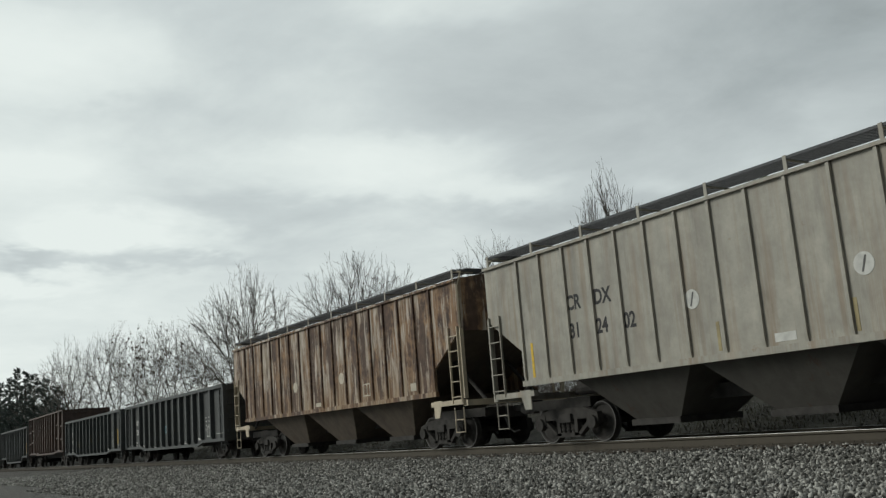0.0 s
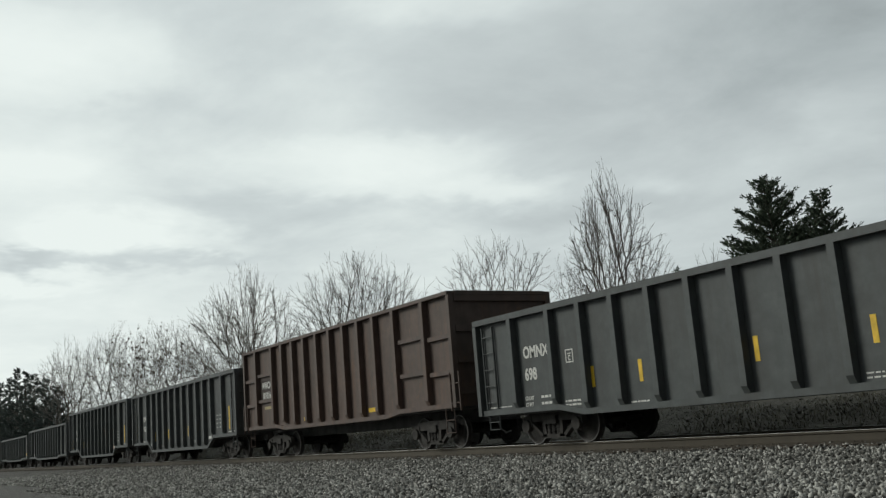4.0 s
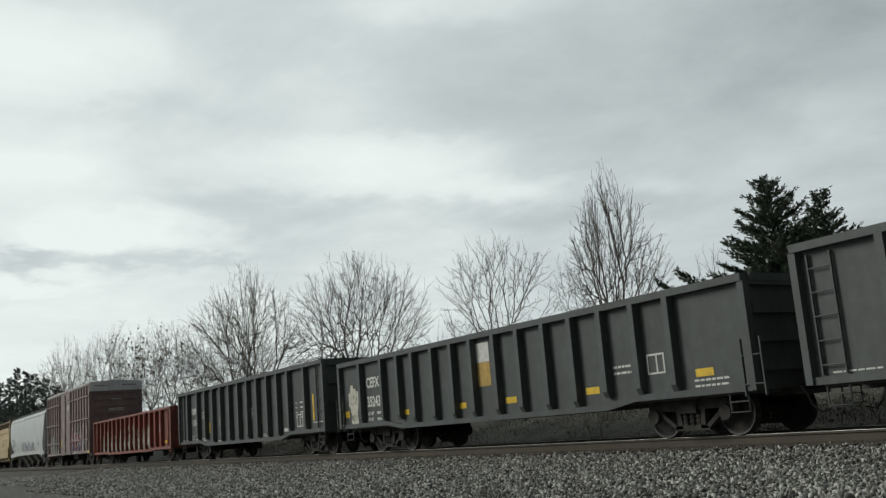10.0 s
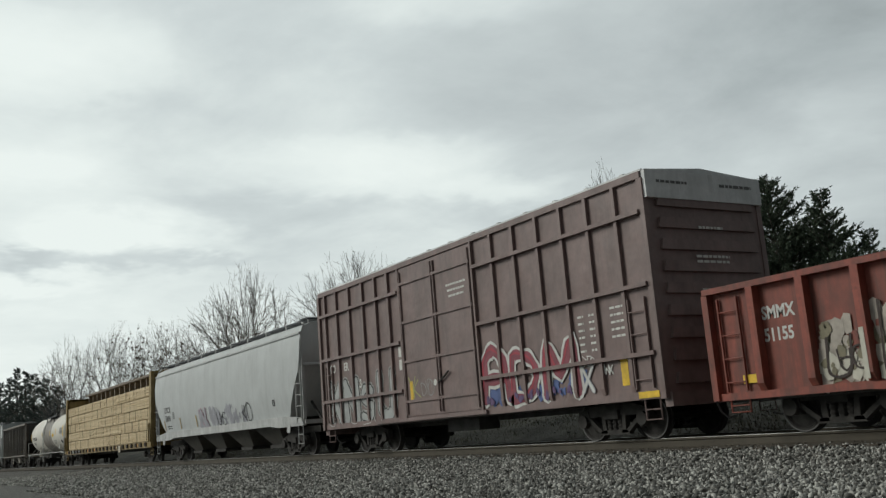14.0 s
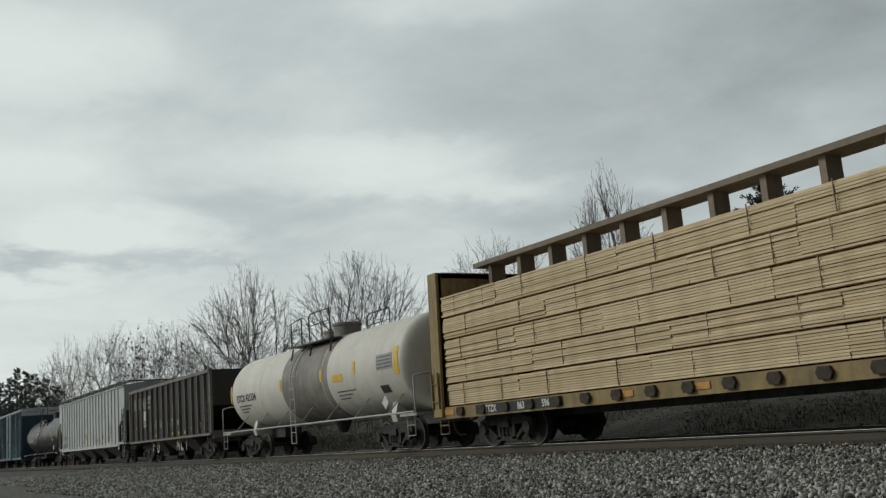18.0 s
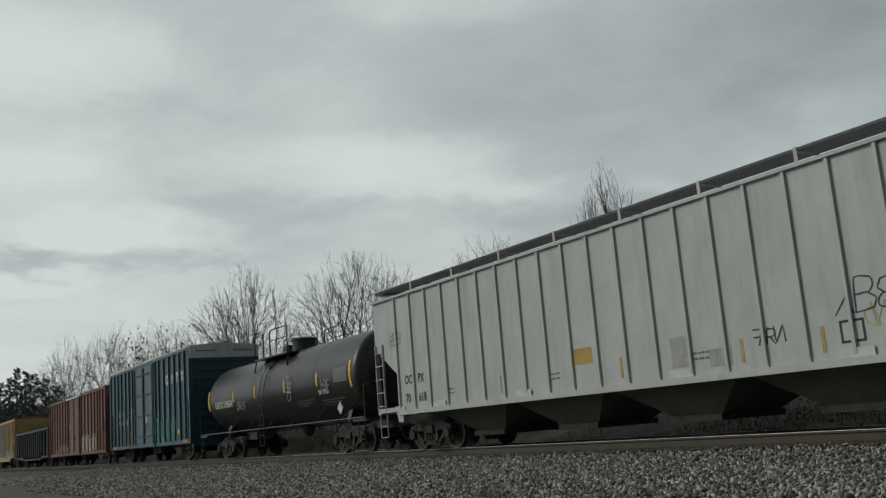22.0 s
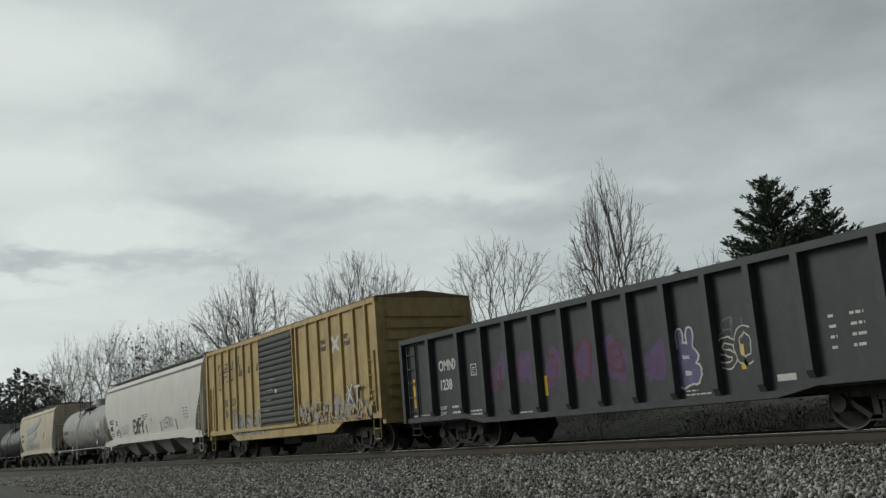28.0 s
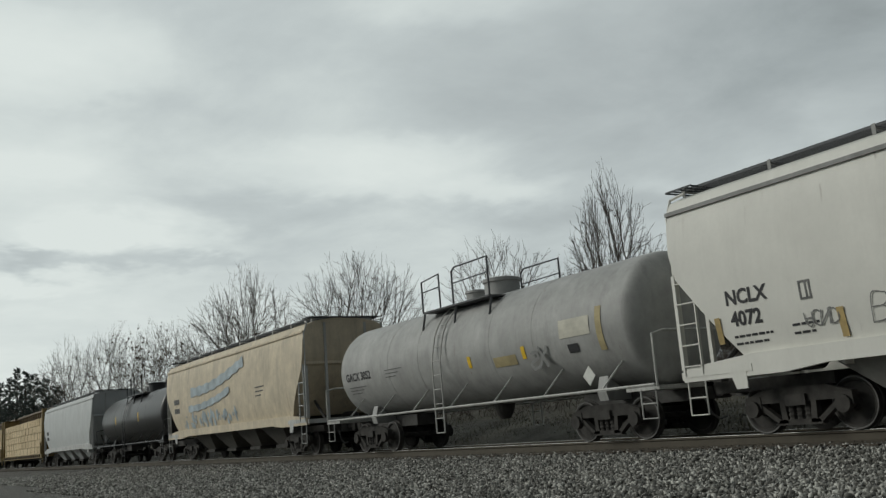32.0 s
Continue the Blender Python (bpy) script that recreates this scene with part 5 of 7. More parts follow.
def shell_patch(car, zc, r, x0, x1, a0, a1, mat, name="reflector_stripe", label=""):
    """A thin mark that follows the round shell on the near side, from angle a0 to a1 in degrees above the middle."""
    s = Shape()
    n = max(2, int(abs(a1 - a0) / 4))
    v = []
    for i in range(n + 1):
        a = radians(a0 + (a1 - a0) * i / n)
        for x in (x0, x1):
            v.append((x, -(r + 0.012) * math.cos(a), zc + (r + 0.012) * math.sin(a)))
    s.add(v, [(2 * i, 2 * i + 1, 2 * i + 3, 2 * i + 2) for i in range(n)])
    return part(name, s, mat, car, label)


def shell_text(car, zc, r, body, x, ang, size, mat):
    half = 0.36 * size
    a = radians(ang) + half / r
    ob = lettering(car, body, x, 0, size, 0, mat)
    ob.location = (x, -(r + 0.003) * math.cos(a) - half * math.sin(a), zc + (r + 0.003) * math.sin(a) - half * math.cos(a))
    ob.rotation_euler = (math.pi / 2 - a, 0, 0)
    ob.scale = (0.98, 1, 1)
    return ob


BOARDS = {}


def centerbeam(front, back, mat, label, seed=1, boards=False):
    car, L = railcar("centerbeam_flat_car", front, back, label)
    hl = L / 2
    part("deck", Shape().box(-hl + 0.3, hl - 0.3, -1.45, 1.45, 0.96, 1.03), mat, car)
    for k in (-1, 1):
        part("side_sill", Shape().box(-hl + 0.1, hl - 0.1, k * 1.5 - 0.05, k * 1.5 + 0.06, 0.74, 1.03), mat, car)
        for x in spread(-hl + 1.2, hl - 1.2, 22):
            part("winch", Shape().side([(x - 0.10, 0.80), (x + 0.10, 0.80), (x + 0.15, 0.9), (x + 0.10, 1.0), (x - 0.10, 1.0), (x - 0.15, 0.9)], k * 1.565 - 0.06, k * 1.565 + 0.06), M_WINCH, car)
        a, b = sorted((k * (hl - 0.02), k * (hl - 0.42)))
        bh = put("bulkhead", Shape().cross([(-1.55, 0.8), (1.55, 0.8), (1.45, 4.42), (-1.45, 4.42)], k * (hl - 0.40) - 0.02, k * (hl - 0.40) + 0.02).mesh("bulkhead", mat), car)
        for j in (-1, 1):
            part("bulkhead_post", Shape().cross([(j * 1.55 - 0.08, 0.8), (j * 1.55 + 0.08, 0.8), (j * 1.45 + 0.08, 4.44), (j * 1.45 - 0.08, 4.44)], a, b), mat, bh)
        part("bulkhead_cap", Shape().box(a, b, -1.36, 1.36, 4.30, 4.45), mat, bh)
        for z in (1.6, 2.4, 3.2):
            part("bulkhead_brace", Shape().box(a + 0.08, b - 0.02, -1.4, 1.4, z, z + 0.1), mat, bh)
        ladder(car, k * (hl - 0.2), -1.62, 1.0, 1.9, mat, 0.3)
        stirrup(car, k * (hl - 0.3), -1.5, mat, 0.38, 0.8)
    part("top_chord", Shape().box(-hl + 0.4, hl - 0.4, -0.34, 0.34, 4.57, 4.69), M_BEAM, car, "brown steel centre beam chord")
    for x in spread(-hl + 1.0, hl - 1.0, 17):
        part("beam_post", Shape().box(x - 0.07, x + 0.07, -0.22, 0.22, 1.03, 4.57), M_BEAM, car)
    part("centre_sill", Shape().box(-hl, hl, -0.3, 0.3, 0.6, 0.96), M_BLACK, car)
    rng = random.Random(seed)
    tiers, z = 5, 1.06
    for t in range(tiers):
        h = 0.55
        x = -hl + 0.5
        while x < hl - 0.6:
            ln = rng.choice((2.42, 3.03, 3.64, 4.25))
            if hl - 0.55 - (x + ln) < 1.4:
                ln = hl - 0.55 - x
            for k in (-1, 1):
                rows = 10
                step = (h - 0.04) / rows
                off = rng.uniform(-0.007, 0.007)
                if boards and k < 0:
                    b = put("packed_timber", Shape().box(x + 0.3, x + ln - 0.3, -1.30, -0.38, z + 0.004, z + h - 0.008).mesh("packed_timber", M_LUMBER), car, label="banded bundle of pale sawn boards")
                    for r in range(rows):
                        key = round(ln, 2)
                        if key not in BOARDS:
                            BOARDS[key] = Shape().box(0.004, ln - 0.004, -1.46, -0.36, 0, step - 0.009).mesh("board", M_LUMBER)
                        put("board", BOARDS[key], b, (x + rng.uniform(-0.003, 0.003), off + rng.uniform(-0.026, 0.022), z + 0.006 + r * step))
                else:
                    prof = [(k * 0.36, z + 0.006)]
                    for r in range(rows):
                        e = k * (1.46 + off + rng.uniform(-0.012, 0.012))
                        zz = z + 0.006 + r * step
                        prof += [(k * 1.42, zz), (e, zz + 0.002), (e, zz + step - 0.004), (k * 1.42, zz + step - 0.002)]
                    prof.append((k * 0.36, z + 0.006 + rows * step))
                    b = part("packed_timber", Shape().cross(prof if k > 0 else prof[::-1], x + 0.004, x + ln - 0.004), M_LUMBER, car, "banded bundle of pale sawn boards")
                for xx in (x + ln * 0.25, x + ln * 0.78):
                    part("strap", Shape().box(xx, xx + 0.012, min(k * 1.47, k * (1.485 + off)), max(k * 1.47, k * (1.485 + off)), z + 0.02, z + h), M_STRAP, b)
            x += ln
        z += h
    running_gear(car, L, 2.3)
    return car, hl, -1.56


M_WINCH = plain("dark_rusty_winch", (0.05, 0.038, 0.028), 0.85, 0.0, 0.35, 8)
M_STRAP = plain("dull_steel_strap", (0.20, 0.16, 0.11), 0.6, 0.3, 0.2, 6)
M_BEAM = paint("brown_beam_paint", (0.20, 0.155, 0.105), 0.45, 0.3, 0.4)


def open_hopper(front, back, mat, label, rib_mat, zb=1.07, zt=3.68, ribs=13):
    car, L = railcar("open_hopper_car", front, back, label)
    hl, w = L / 2, 1.5
    for k in (-1, 1):
        part("side_wall", Shape().box(-hl + 0.1, hl - 0.1, k * w - 0.03, k * w + 0.03, zb, zt), mat, car)
        part("top_chord", Shape().box(-hl, hl, k * (w + 0.03) - 0.08, k * (w + 0.03) + 0.07, zt - 0.12, zt + 0.02), rib_mat, car)
        part("side_sill", Shape().box(-hl, hl, k * (w + 0.05) - 0.06, k * (w + 0.05) + 0.05, zb - 0.07, zb + 0.02), rib_mat, car)
        part("end_wall", Shape().box(k * (hl - 0.15) - 0.03, k * (hl - 0.15) + 0.03, -w + 0.03, w - 0.03, 2.2, zt), mat, car)
        sl = Shape().add([(k * (hl - 0.1), -w + 0.03, 2.2), (k * (hl - 0.1), w - 0.03, 2.2), (k * (hl - 3.0), w - 0.03, 0.9), (k * (hl - 3.0), -w + 0.03, 0.9),
                          (k * (hl - 0.15), -w + 0.03, 2.3), (k * (hl - 0.15), w - 0.03, 2.3), (k * (hl - 3.05), w - 0.03, 1.0), (k * (hl - 3.05), -w + 0.03, 1.0)],
                         [(0, 1, 2, 3), (7, 6, 5, 4), (0, 4, 5, 1), (1, 5, 6, 2), (2, 6, 7, 3), (3, 7, 4, 0)])
        part("slope_sheet", sl, mat, car)
        for j in (-1, 1):
            part("corner_post", Shape().box(k * hl - 0.07, k * hl + 0.04, j * (w + 0.02) - 0.06, j * (w + 0.02) + 0.05, zb, zt - 0.12), rib_mat, car)
            ladder(car, k * (hl - 0.35), j * (w + 0.04), zb + 0.05, zb + 1.5, rib_mat)
            stirrup(car, k * (hl - 0.35), j * (w + 0.04), rib_mat, 0.4, zb)
        part("end_sill", Shape().box(k * hl - 0.09, k * hl + 0.09, -1.5, 1.5, zb - 0.2, zb + 0.1), rib_mat, car)
        part("end_deck", Shape().box(min(k * hl, k * (hl - 2.6)), max(k * hl, k * (hl - 2.6)), -0.9, 0.9, 0.72, 0.92), M_BLACK, car)
    rib_set(car, [-6.11, -5.06, -4.18, -3.26, -2.31, -1.34, -0.36, 0.54, 1.45, 2.42, 3.38, 4.33, 5.18, 6.1], zb + 0.02, zt - 0.12, w + 0.03, 0.10, 0.05, rib_mat)
    part("load_floor", Shape().box(-hl + 3, hl - 3, -w + 0.03, w - 0.03, zb - 0.02, zb + 0.05), M_BLACK, car)
    hopper_bays(car, hl, 3, zb - 0.02, 0.36, M_BAYGREY, reach=hl - 2.9)
    part("centre_sill", Shape().box(-hl, hl, -0.3, 0.3, 0.66, 0.92), M_BLACK, car)
    running_gear(car, L, 1.95)
    return car, hl, -(w + 0.03)


M_BAYGREY = paint("grey_bay_paint", (0.11, 0.105, 0.09), 0.3, 0.3, 0.5)

# ---------------------------------------------------------------- the train, from front to rear
P_GREY = paint("weathered_light_grey", (0.46, 0.44, 0.375), 0.42, 0.9, 0.35, rust_color=(0.29, 0.205, 0.125))
P_RUSTY = streaked_rust("rust_streaked_cream")
P_BAYBROWN = paint("brown_stained_bay", (0.17, 0.14, 0.11), 0.2, 0.3, 0.5)
# the warm white hopper's bays: body white greyed to carry the shade below
P_BAYHALFSHADE = paint("pale_shaded_bay_paint", (0.36, 0.355, 0.33), 0.1, 0.2, 0.4)
# stained bays of pale hoppers; shade under the body is in the base colour
P_BAYSHADE = paint("shaded_stained_bay", (0.115, 0.11, 0.098), 0.2, 0.3, 0.4)
P_GON = paint("faded_black_gondola", (0.088, 0.098, 0.096), 0.30, 0.4, 0.85, rust_color=(0.062, 0.058, 0.052), dirt_color=(0.05, 0.05, 0.047))
P_GON2 = paint("faded_black_gondola_b", (0.080, 0.091, 0.089), 0.30, 0.4, 0.85, rust_color=(0.055, 0.052, 0.047), dirt_color=(0.05, 0.05, 0.047))
P_GON3 = paint("dark_blue_black_gondola", (0.060, 0.068, 0.072), 0.25, 0.4, 0.8, rust_color=(0.05, 0.046, 0.042), dirt_color=(0.04, 0.04, 0.04))
P_BROWNGON = paint("brown_rusty_gondola", (0.115, 0.078, 0.062), 0.55, 0.6, 0.6, rust_color=(0.17, 0.09, 0.05))
P_REDGON = paint("red_oxide_gondola", (0.31, 0.072, 0.045), 0.5, 0.8, 0.75, rust_color=(0.07, 0.03, 0.022))
P_BROWNBOX = paint("brown_boxcar", (0.235, 0.165, 0.152), 0.2, 0.2, 0.35, 0.5, dent=0.4)
P_BLUEBOX = paint("dark_blue_boxcar", (0.024, 0.078, 0.11), 0.06, 0.10, 0.22, 0.4, dent=0.5)
P_BLUEBAR = paint("dark_door_bar_paint", (0.016, 0.04, 0.055), 0.05, 0.0, 0.2)
P_REDBOX = paint("red_brown_boxcar", (0.19, 0.066, 0.046), 0.42, 0.9, 0.45, rust_color=(0.30, 0.21, 0.16), dent=0.4)
P_YELLOWBOX = paint("yellow_boxcar", (0.58, 0.43, 0.185), 0.15, 0.25, 0.35, rust_color=(0.16, 0.075, 0.035))
P_WHITE = paint("dirty_white_hopper", (0.53, 0.55, 0.535), 0.08, 0.3, 0.2, rust_color=(0.36, 0.25, 0.14), even=True)
P_LIGHT = paint("pale_grey_hopper", (0.52, 0.54, 0.535), 0.02, 0.08, 0.14, even=True)
P_CREAMW = paint("warm_white_hopper", (0.71, 0.70, 0.645), 0.0, 0.05, 0.06, even=True)
P_CREAM = paint("cream_hopper", (0.66, 0.57, 0.42), 0.15, 0.3, 0.25, rust_color=(0.30, 0.21, 0.13))
P_TANKW = paint("white_tank", (0.72, 0.69, 0.615), 0.02, 0.1, 0.14, even=True)
P_TANKBAND = paint("grey_tank_band", (0.30, 0.275, 0.24), 0.15, 0.4, 0.45)
P_TANKB = paint("black_tank", (0.026, 0.027, 0.028), 0.02, 0.08, 0.35, 0.36)
M_TOPRAIL = plain("dark_grey_rail_paint", (0.07, 0.072, 0.074), 0.6, 0.0, 0.3, 8)
P_TANKG = paint("grey_tank", (0.42, 0.42, 0.405), 0.03, 0.06, 0.25)
P_LUMCAR = paint("ochre_lumber_car", (0.33, 0.235, 0.085), 0.4, 0.45, 0.6)
P_COAL = paint("dark_brown_hopper", (0.020, 0.0175, 0.0155), 0.25, 0.3, 0.3)
P_COALRIB = paint("pale_worn_rib", (0.22, 0.195, 0.165), 0.55, 0.6, 0.5)
P_ROOFW = paint("white_boxcar_roof", (0.78, 0.79, 0.78), 0.05, 0.1, 0.3)
P_DOORGREY = paint("dark_grey_door", (0.066, 0.07, 0.067), 0.1, 0.1, 0.3)

S_WHITE = plain("white_spray", (0.58, 0.58, 0.55), 0.7, 0, 0.12, 5)
S_SILVER = plain("silver_spray", (0.36, 0.37, 0.36), 0.6, 0, 0.2, 3)
S_RED = plain("red_spray", (0.35, 0.04, 0.06), 0.6, 0, 0.2, 4)
S_BLUE = plain("blue_spray", (0.08, 0.12, 0.28), 0.6, 0, 0.2, 4)
S_TEAL = plain("teal_spray", (0.10, 0.34, 0.30), 0.6, 0, 0.2, 4)
S_BLACK = plain("black_spray", (0.02, 0.02, 0.022), 0.6, 0, 0.2, 4)
S_DARKRED = plain("dull_red_paint", (0.17, 0.03, 0.028), 0.7, 0, 0.3, 6)
S_MAROON = plain("maroon_spray", (0.22, 0.05, 0.07), 0.6, 0, 0.25, 4)
S_PURPLE = plain("purple_spray", (0.10, 0.055, 0.14), 0.6, 0, 0.2, 4)
S_ORANGE = plain("faded_orange_spray", (0.24, 0.12, 0.07), 0.6, 0, 0.2, 4)

P_WHITEC = paint("white_fitting_paint", (0.55, 0.555, 0.54), 0.1, 0.15, 0.35)
P_GREYBAND = paint("grey_seam_paint", (0.28, 0.28, 0.27), 0.05, 0.1, 0.3)
P_YELLOWROOF = paint("rusty_yellow_roof", (0.33, 0.19, 0.085), 0.5, 0.4, 0.4)
P_RUSTPATCH = plain("rust_spot", (0.09, 0.04, 0.02), 0.9, 0, 0.3, 9)
M_CREAMMARK = plain("cream_stencil_paint", (0.55, 0.50, 0.40), 0.7, 0, 0.2, 6)
M_TAN = plain("tan_reflective_tape", (0.42, 0.31, 0.13), 0.6, 0, 0.2, 6)
M_ORANGE = plain("orange_reflective_tape", (0.48, 0.24, 0.06), 0.6, 0, 0.2, 6)
M_DULLINK = plain("faded_black_stencil", (0.14, 0.14, 0.135), 0.7, 0, 0.25, 8)
M_GREYINK = plain("faded_white_stencil", (0.20, 0.21, 0.21), 0.7, 0, 0.25, 8)
S_PALEBLUE = plain("washed_out_blue_paint", (0.36, 0.42, 0.45), 0.7, 0, 0.3, 2)
S_SKYLIGHT = plain("pale_blue_spray", (0.22, 0.42, 0.46), 0.6, 0, 0.2, 5)
S_DULL = plain("worn_grey_spray", (0.14, 0.145, 0.14), 0.7, 0, 0.3, 5)
S_DULLWHITE = plain("worn_white_spray", (0.30, 0.30, 0.28), 0.7, 0, 0.25, 5)
S_FADED = plain("faded_white_spray", (0.40, 0.36, 0.31), 0.75, 0, 0.35, 3)
S_KHAKI = plain("khaki_spray", (0.20, 0.18, 0.12), 0.75, 0, 0.35, 3)
S_CREAM = plain("cream_spray", (0.52, 0.50, 0.42), 0.7, 0, 0.15, 4)
S_OCHRE = plain("ochre_patch_paint", (0.46, 0.30, 0.08), 0.7, 0, 0.2, 4)
S_MUSTARD = plain("faded_mustard_label", (0.36, 0.30, 0.16), 0.7, 0, 0.2, 4)
S_BLACKBROWN = plain("dark_brown_spray", (0.045, 0.032, 0.027), 0.7, 0, 0.3, 4)
S_LIME = plain("lime_spray", (0.36, 0.38, 0.14), 0.6, 0, 0.2, 4)
S_PINK = plain("pink_spray", (0.42, 0.20, 0.27), 0.6, 0, 0.2, 4)
S_DULLPURPLE = plain("worn_lilac_spray", (0.33, 0.33, 0.36), 0.6, 0, 0.15, 3)
S_LILAC = plain("lilac_spray", (0.12, 0.11, 0.22), 0.6, 0, 0.3, 4)
S_WINE = plain("faded_wine_spray", (0.13, 0.045, 0.07), 0.7, 0, 0.3, 4)
S_GREYPANEL = plain("grey_panel_paint", (0.36, 0.36, 0.35), 0.7, 0, 0.15, 5)
S_GREYPANEL2 = plain("dull_grey_paint", (0.16, 0.165, 0.165), 0.7, 0, 0.2, 5)
S_DARKTEAL = plain("dark_teal_spray", (0.02, 0.07, 0.07), 0.6, 0, 0.2, 5)
S_OLIVE = plain("olive_spray", (0.055, 0.055, 0.04), 0.6, 0, 0.3, 4)
S_TANSPRAY = plain("tan_spray", (0.32, 0.27, 0.16), 0.6, 0, 0.2, 4)
S_DEEPTEAL = plain("deep_teal_spray", (0.045, 0.20, 0.18), 0.6, 0, 0.3, 3)
S_DULLINK = plain("grey_marker_spray", (0.16, 0.16, 0.155), 0.6, 0, 0.2, 5)


def stripes(car, places, z, y, w=0.09, h=0.42):
    for x in places:
        patch(car, x, x + w, z, z + h, y, M_YELLOW)


def disc(car, x, z, r, y, mat, name="round_emblem", label=""):
    pts = [(x + r * math.cos(2 * math.pi * i / 24), z + r * math.sin(2 * math.pi * i / 24)) for i in range(24)]
    return part(name, Shape().side(pts, y - 0.006, y), mat, car, label)


def frame_mark(car, x, z, w, h, y, mat, t=0.035):
    """A stencilled box outline with a cross line, as painted round inspection data."""
    s = Shape()
    for a, b, c, d in ((x, x + w, z, z + t), (x, x + w, z + h - t, z + h), (x, x + t, z + t, z + h - t), (x + w - t, x + w, z + t, z + h - t), (x + w * 0.52, x + w * 0.52 + t, z + t, z + h - t)):
        s.box(a, b, y - 0.006, y, c, d)
    part("data_box", s, mat, car)


def type_mark(car, x, z, y, mat):
    """A small stencilled box with a letter and a line in it."""
    s = Shape()
    w, h, t = 0.25, 0.28, 0.025
    for a, b, c, d in ((x, x + w, z, z + t), (x, x + w, z + h - t, z + h), (x, x + t, z + t, z + h - t), (x + w - t, x + w, z + t, z + h - t), (x + 0.07, x + w - 0.07, z + 0.18, z + 0.2)):
        s.box(a, b, y - 0.006, y, c, d)
    part("data_box", s, mat, car)
    lettering(car, "C", x + 0.075, z + 0.05, 0.15, y, mat)


def gondola_marks(car, y, mark, number, z, size, zlow, yellow=(), seed=1, data=True, loads=()):
    """Reporting mark, number and the small stencils of a gondola."""
    lettering(car, mark, -6.24, z, size, y, M_WHITE)
    lettering(car, number, -6.24, z - 0.48, size, y, M_WHITE)
    type_mark(car, -4.76, z - 0.24, y, M_WHITE)
    for i, body in enumerate(("LD LMT", "LT WT")):
        lettering(car, body, -6.3, zlow - 0.015 - 0.14 * i, 0.115, y, M_WHITE)
        if loads:
            lettering(car, loads[i], -5.72, zlow - 0.015 - 0.14 * i, 0.115, y, M_WHITE)
        else:
            bars(car, -5.72, zlow - 0.14 * i, [(0, 0, 0.36, 0.07)], y, M_WHITE, seed + i)
    bars(car, -7.7, zlow - 0.12, [(0, 0, 0.85, 0.035)], y, M_WHITE, seed + 1)
    bars(car, -4.9, zlow - 0.14, [(0, 0, 0.5, 0.05), (0, 0.08, 0.5, 0.05)], y, M_WHITE, seed + 2)
    bars(car, -2.9, zlow - 0.28, [(0, 0, 0.5, 0.04)], y, M_WHITE, seed + 3)
    bars(car, 2.2, zlow - 0.25, [(0, 0, 0.6, 0.035), (0, -0.07, 0.3, 0.03)], y, M_WHITE, seed + 4)
    patch(car, 4.25, 4.62, zlow - 0.16, zlow - 0.05, y, M_WHITE, "white_label")
    if data:
        bars(car, 5.35, zlow + 0.72, [(0, 0.16 * i, 0.12, 0.06) for i in range(4)] + [(0.38, 0.16 * i, 0.24, 0.06) for i in range(4)], y, M_WHITE, seed + 5)
    bars(car, 6.75, zlow + 0.02, [(0, 0, 0.8, 0.05)], y, M_WHITE, seed + 6)
    for x, zz in yellow:
        patch(car, x, x + 0.10, zz - 0.2, zz + 0.22, y, M_YELLOW)


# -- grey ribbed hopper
car, hl, y = ribbed_hopper(200.0, 184.2, P_GREY, "weathered light grey ribbed covered hopper with rust streaks", zb=1.38, zt=4.10, ribs=17, post_mat=P_GREY, under=P_BAYSHADE)
lettering(car, "CR", -4.98, 2.72, 0.42, y, M_BLACKINK)
lettering(car, "DX", -4.1, 2.72, 0.42, y, M_BLACKINK)
for x, body in ((-4.95, "31"), (-4.1, "24"), (-3.3, "02")):
    lettering(car, body, x, 2.14, 0.42, y, M_BLACKINK)
for x in (-1.48, 1.98):
    disc(car, x, 2.42, 0.175, y, M_WHITE, label="white round emblem")
    part("emblem_bar", Shape().side([(x - 0.05, 2.3), (x - 0.02, 2.3), (x + 0.06, 2.54), (x + 0.03, 2.54)], y - 0.012, y - 0.007), M_DULLINK, car)
patch(car, 0.2, 0.62, 1.46, 1.6, y, M_WHITE, "white_label")
patch(car, -6.35, -6.27, 1.45, 2.2, y, M_YELLOW)
for x in (-1.0, 1.7, 4.0):
    patch(car, x, x + 0.07, 1.45, 1.95, y, S_MUSTARD)
# -- rusty ribbed hopper
car, hl, y = ribbed_hopper(182.9, 166.5, P_RUSTY, "heavily rust-streaked ribbed covered hopper", zb=1.42, zt=4.10, ribs=17, post_mat=P_GREY, under=P_BAYBROWN, cage=P_CREAM)
for x in (-2.2, 1.39):
    disc(car, x, 2.24, 0.17, y, M_CREAMMARK, label="pale round emblem")
frame_mark(car, 2.8, 1.6, 0.45, 0.36, y, M_CREAMMARK)
patch(car, -0.6, -0.2, 1.5, 1.62, y, M_CREAMMARK, "pale_label")
patch(car, 5.6, 5.9, 1.55, 1.75, y, M_CREAMMARK, "pale_label")
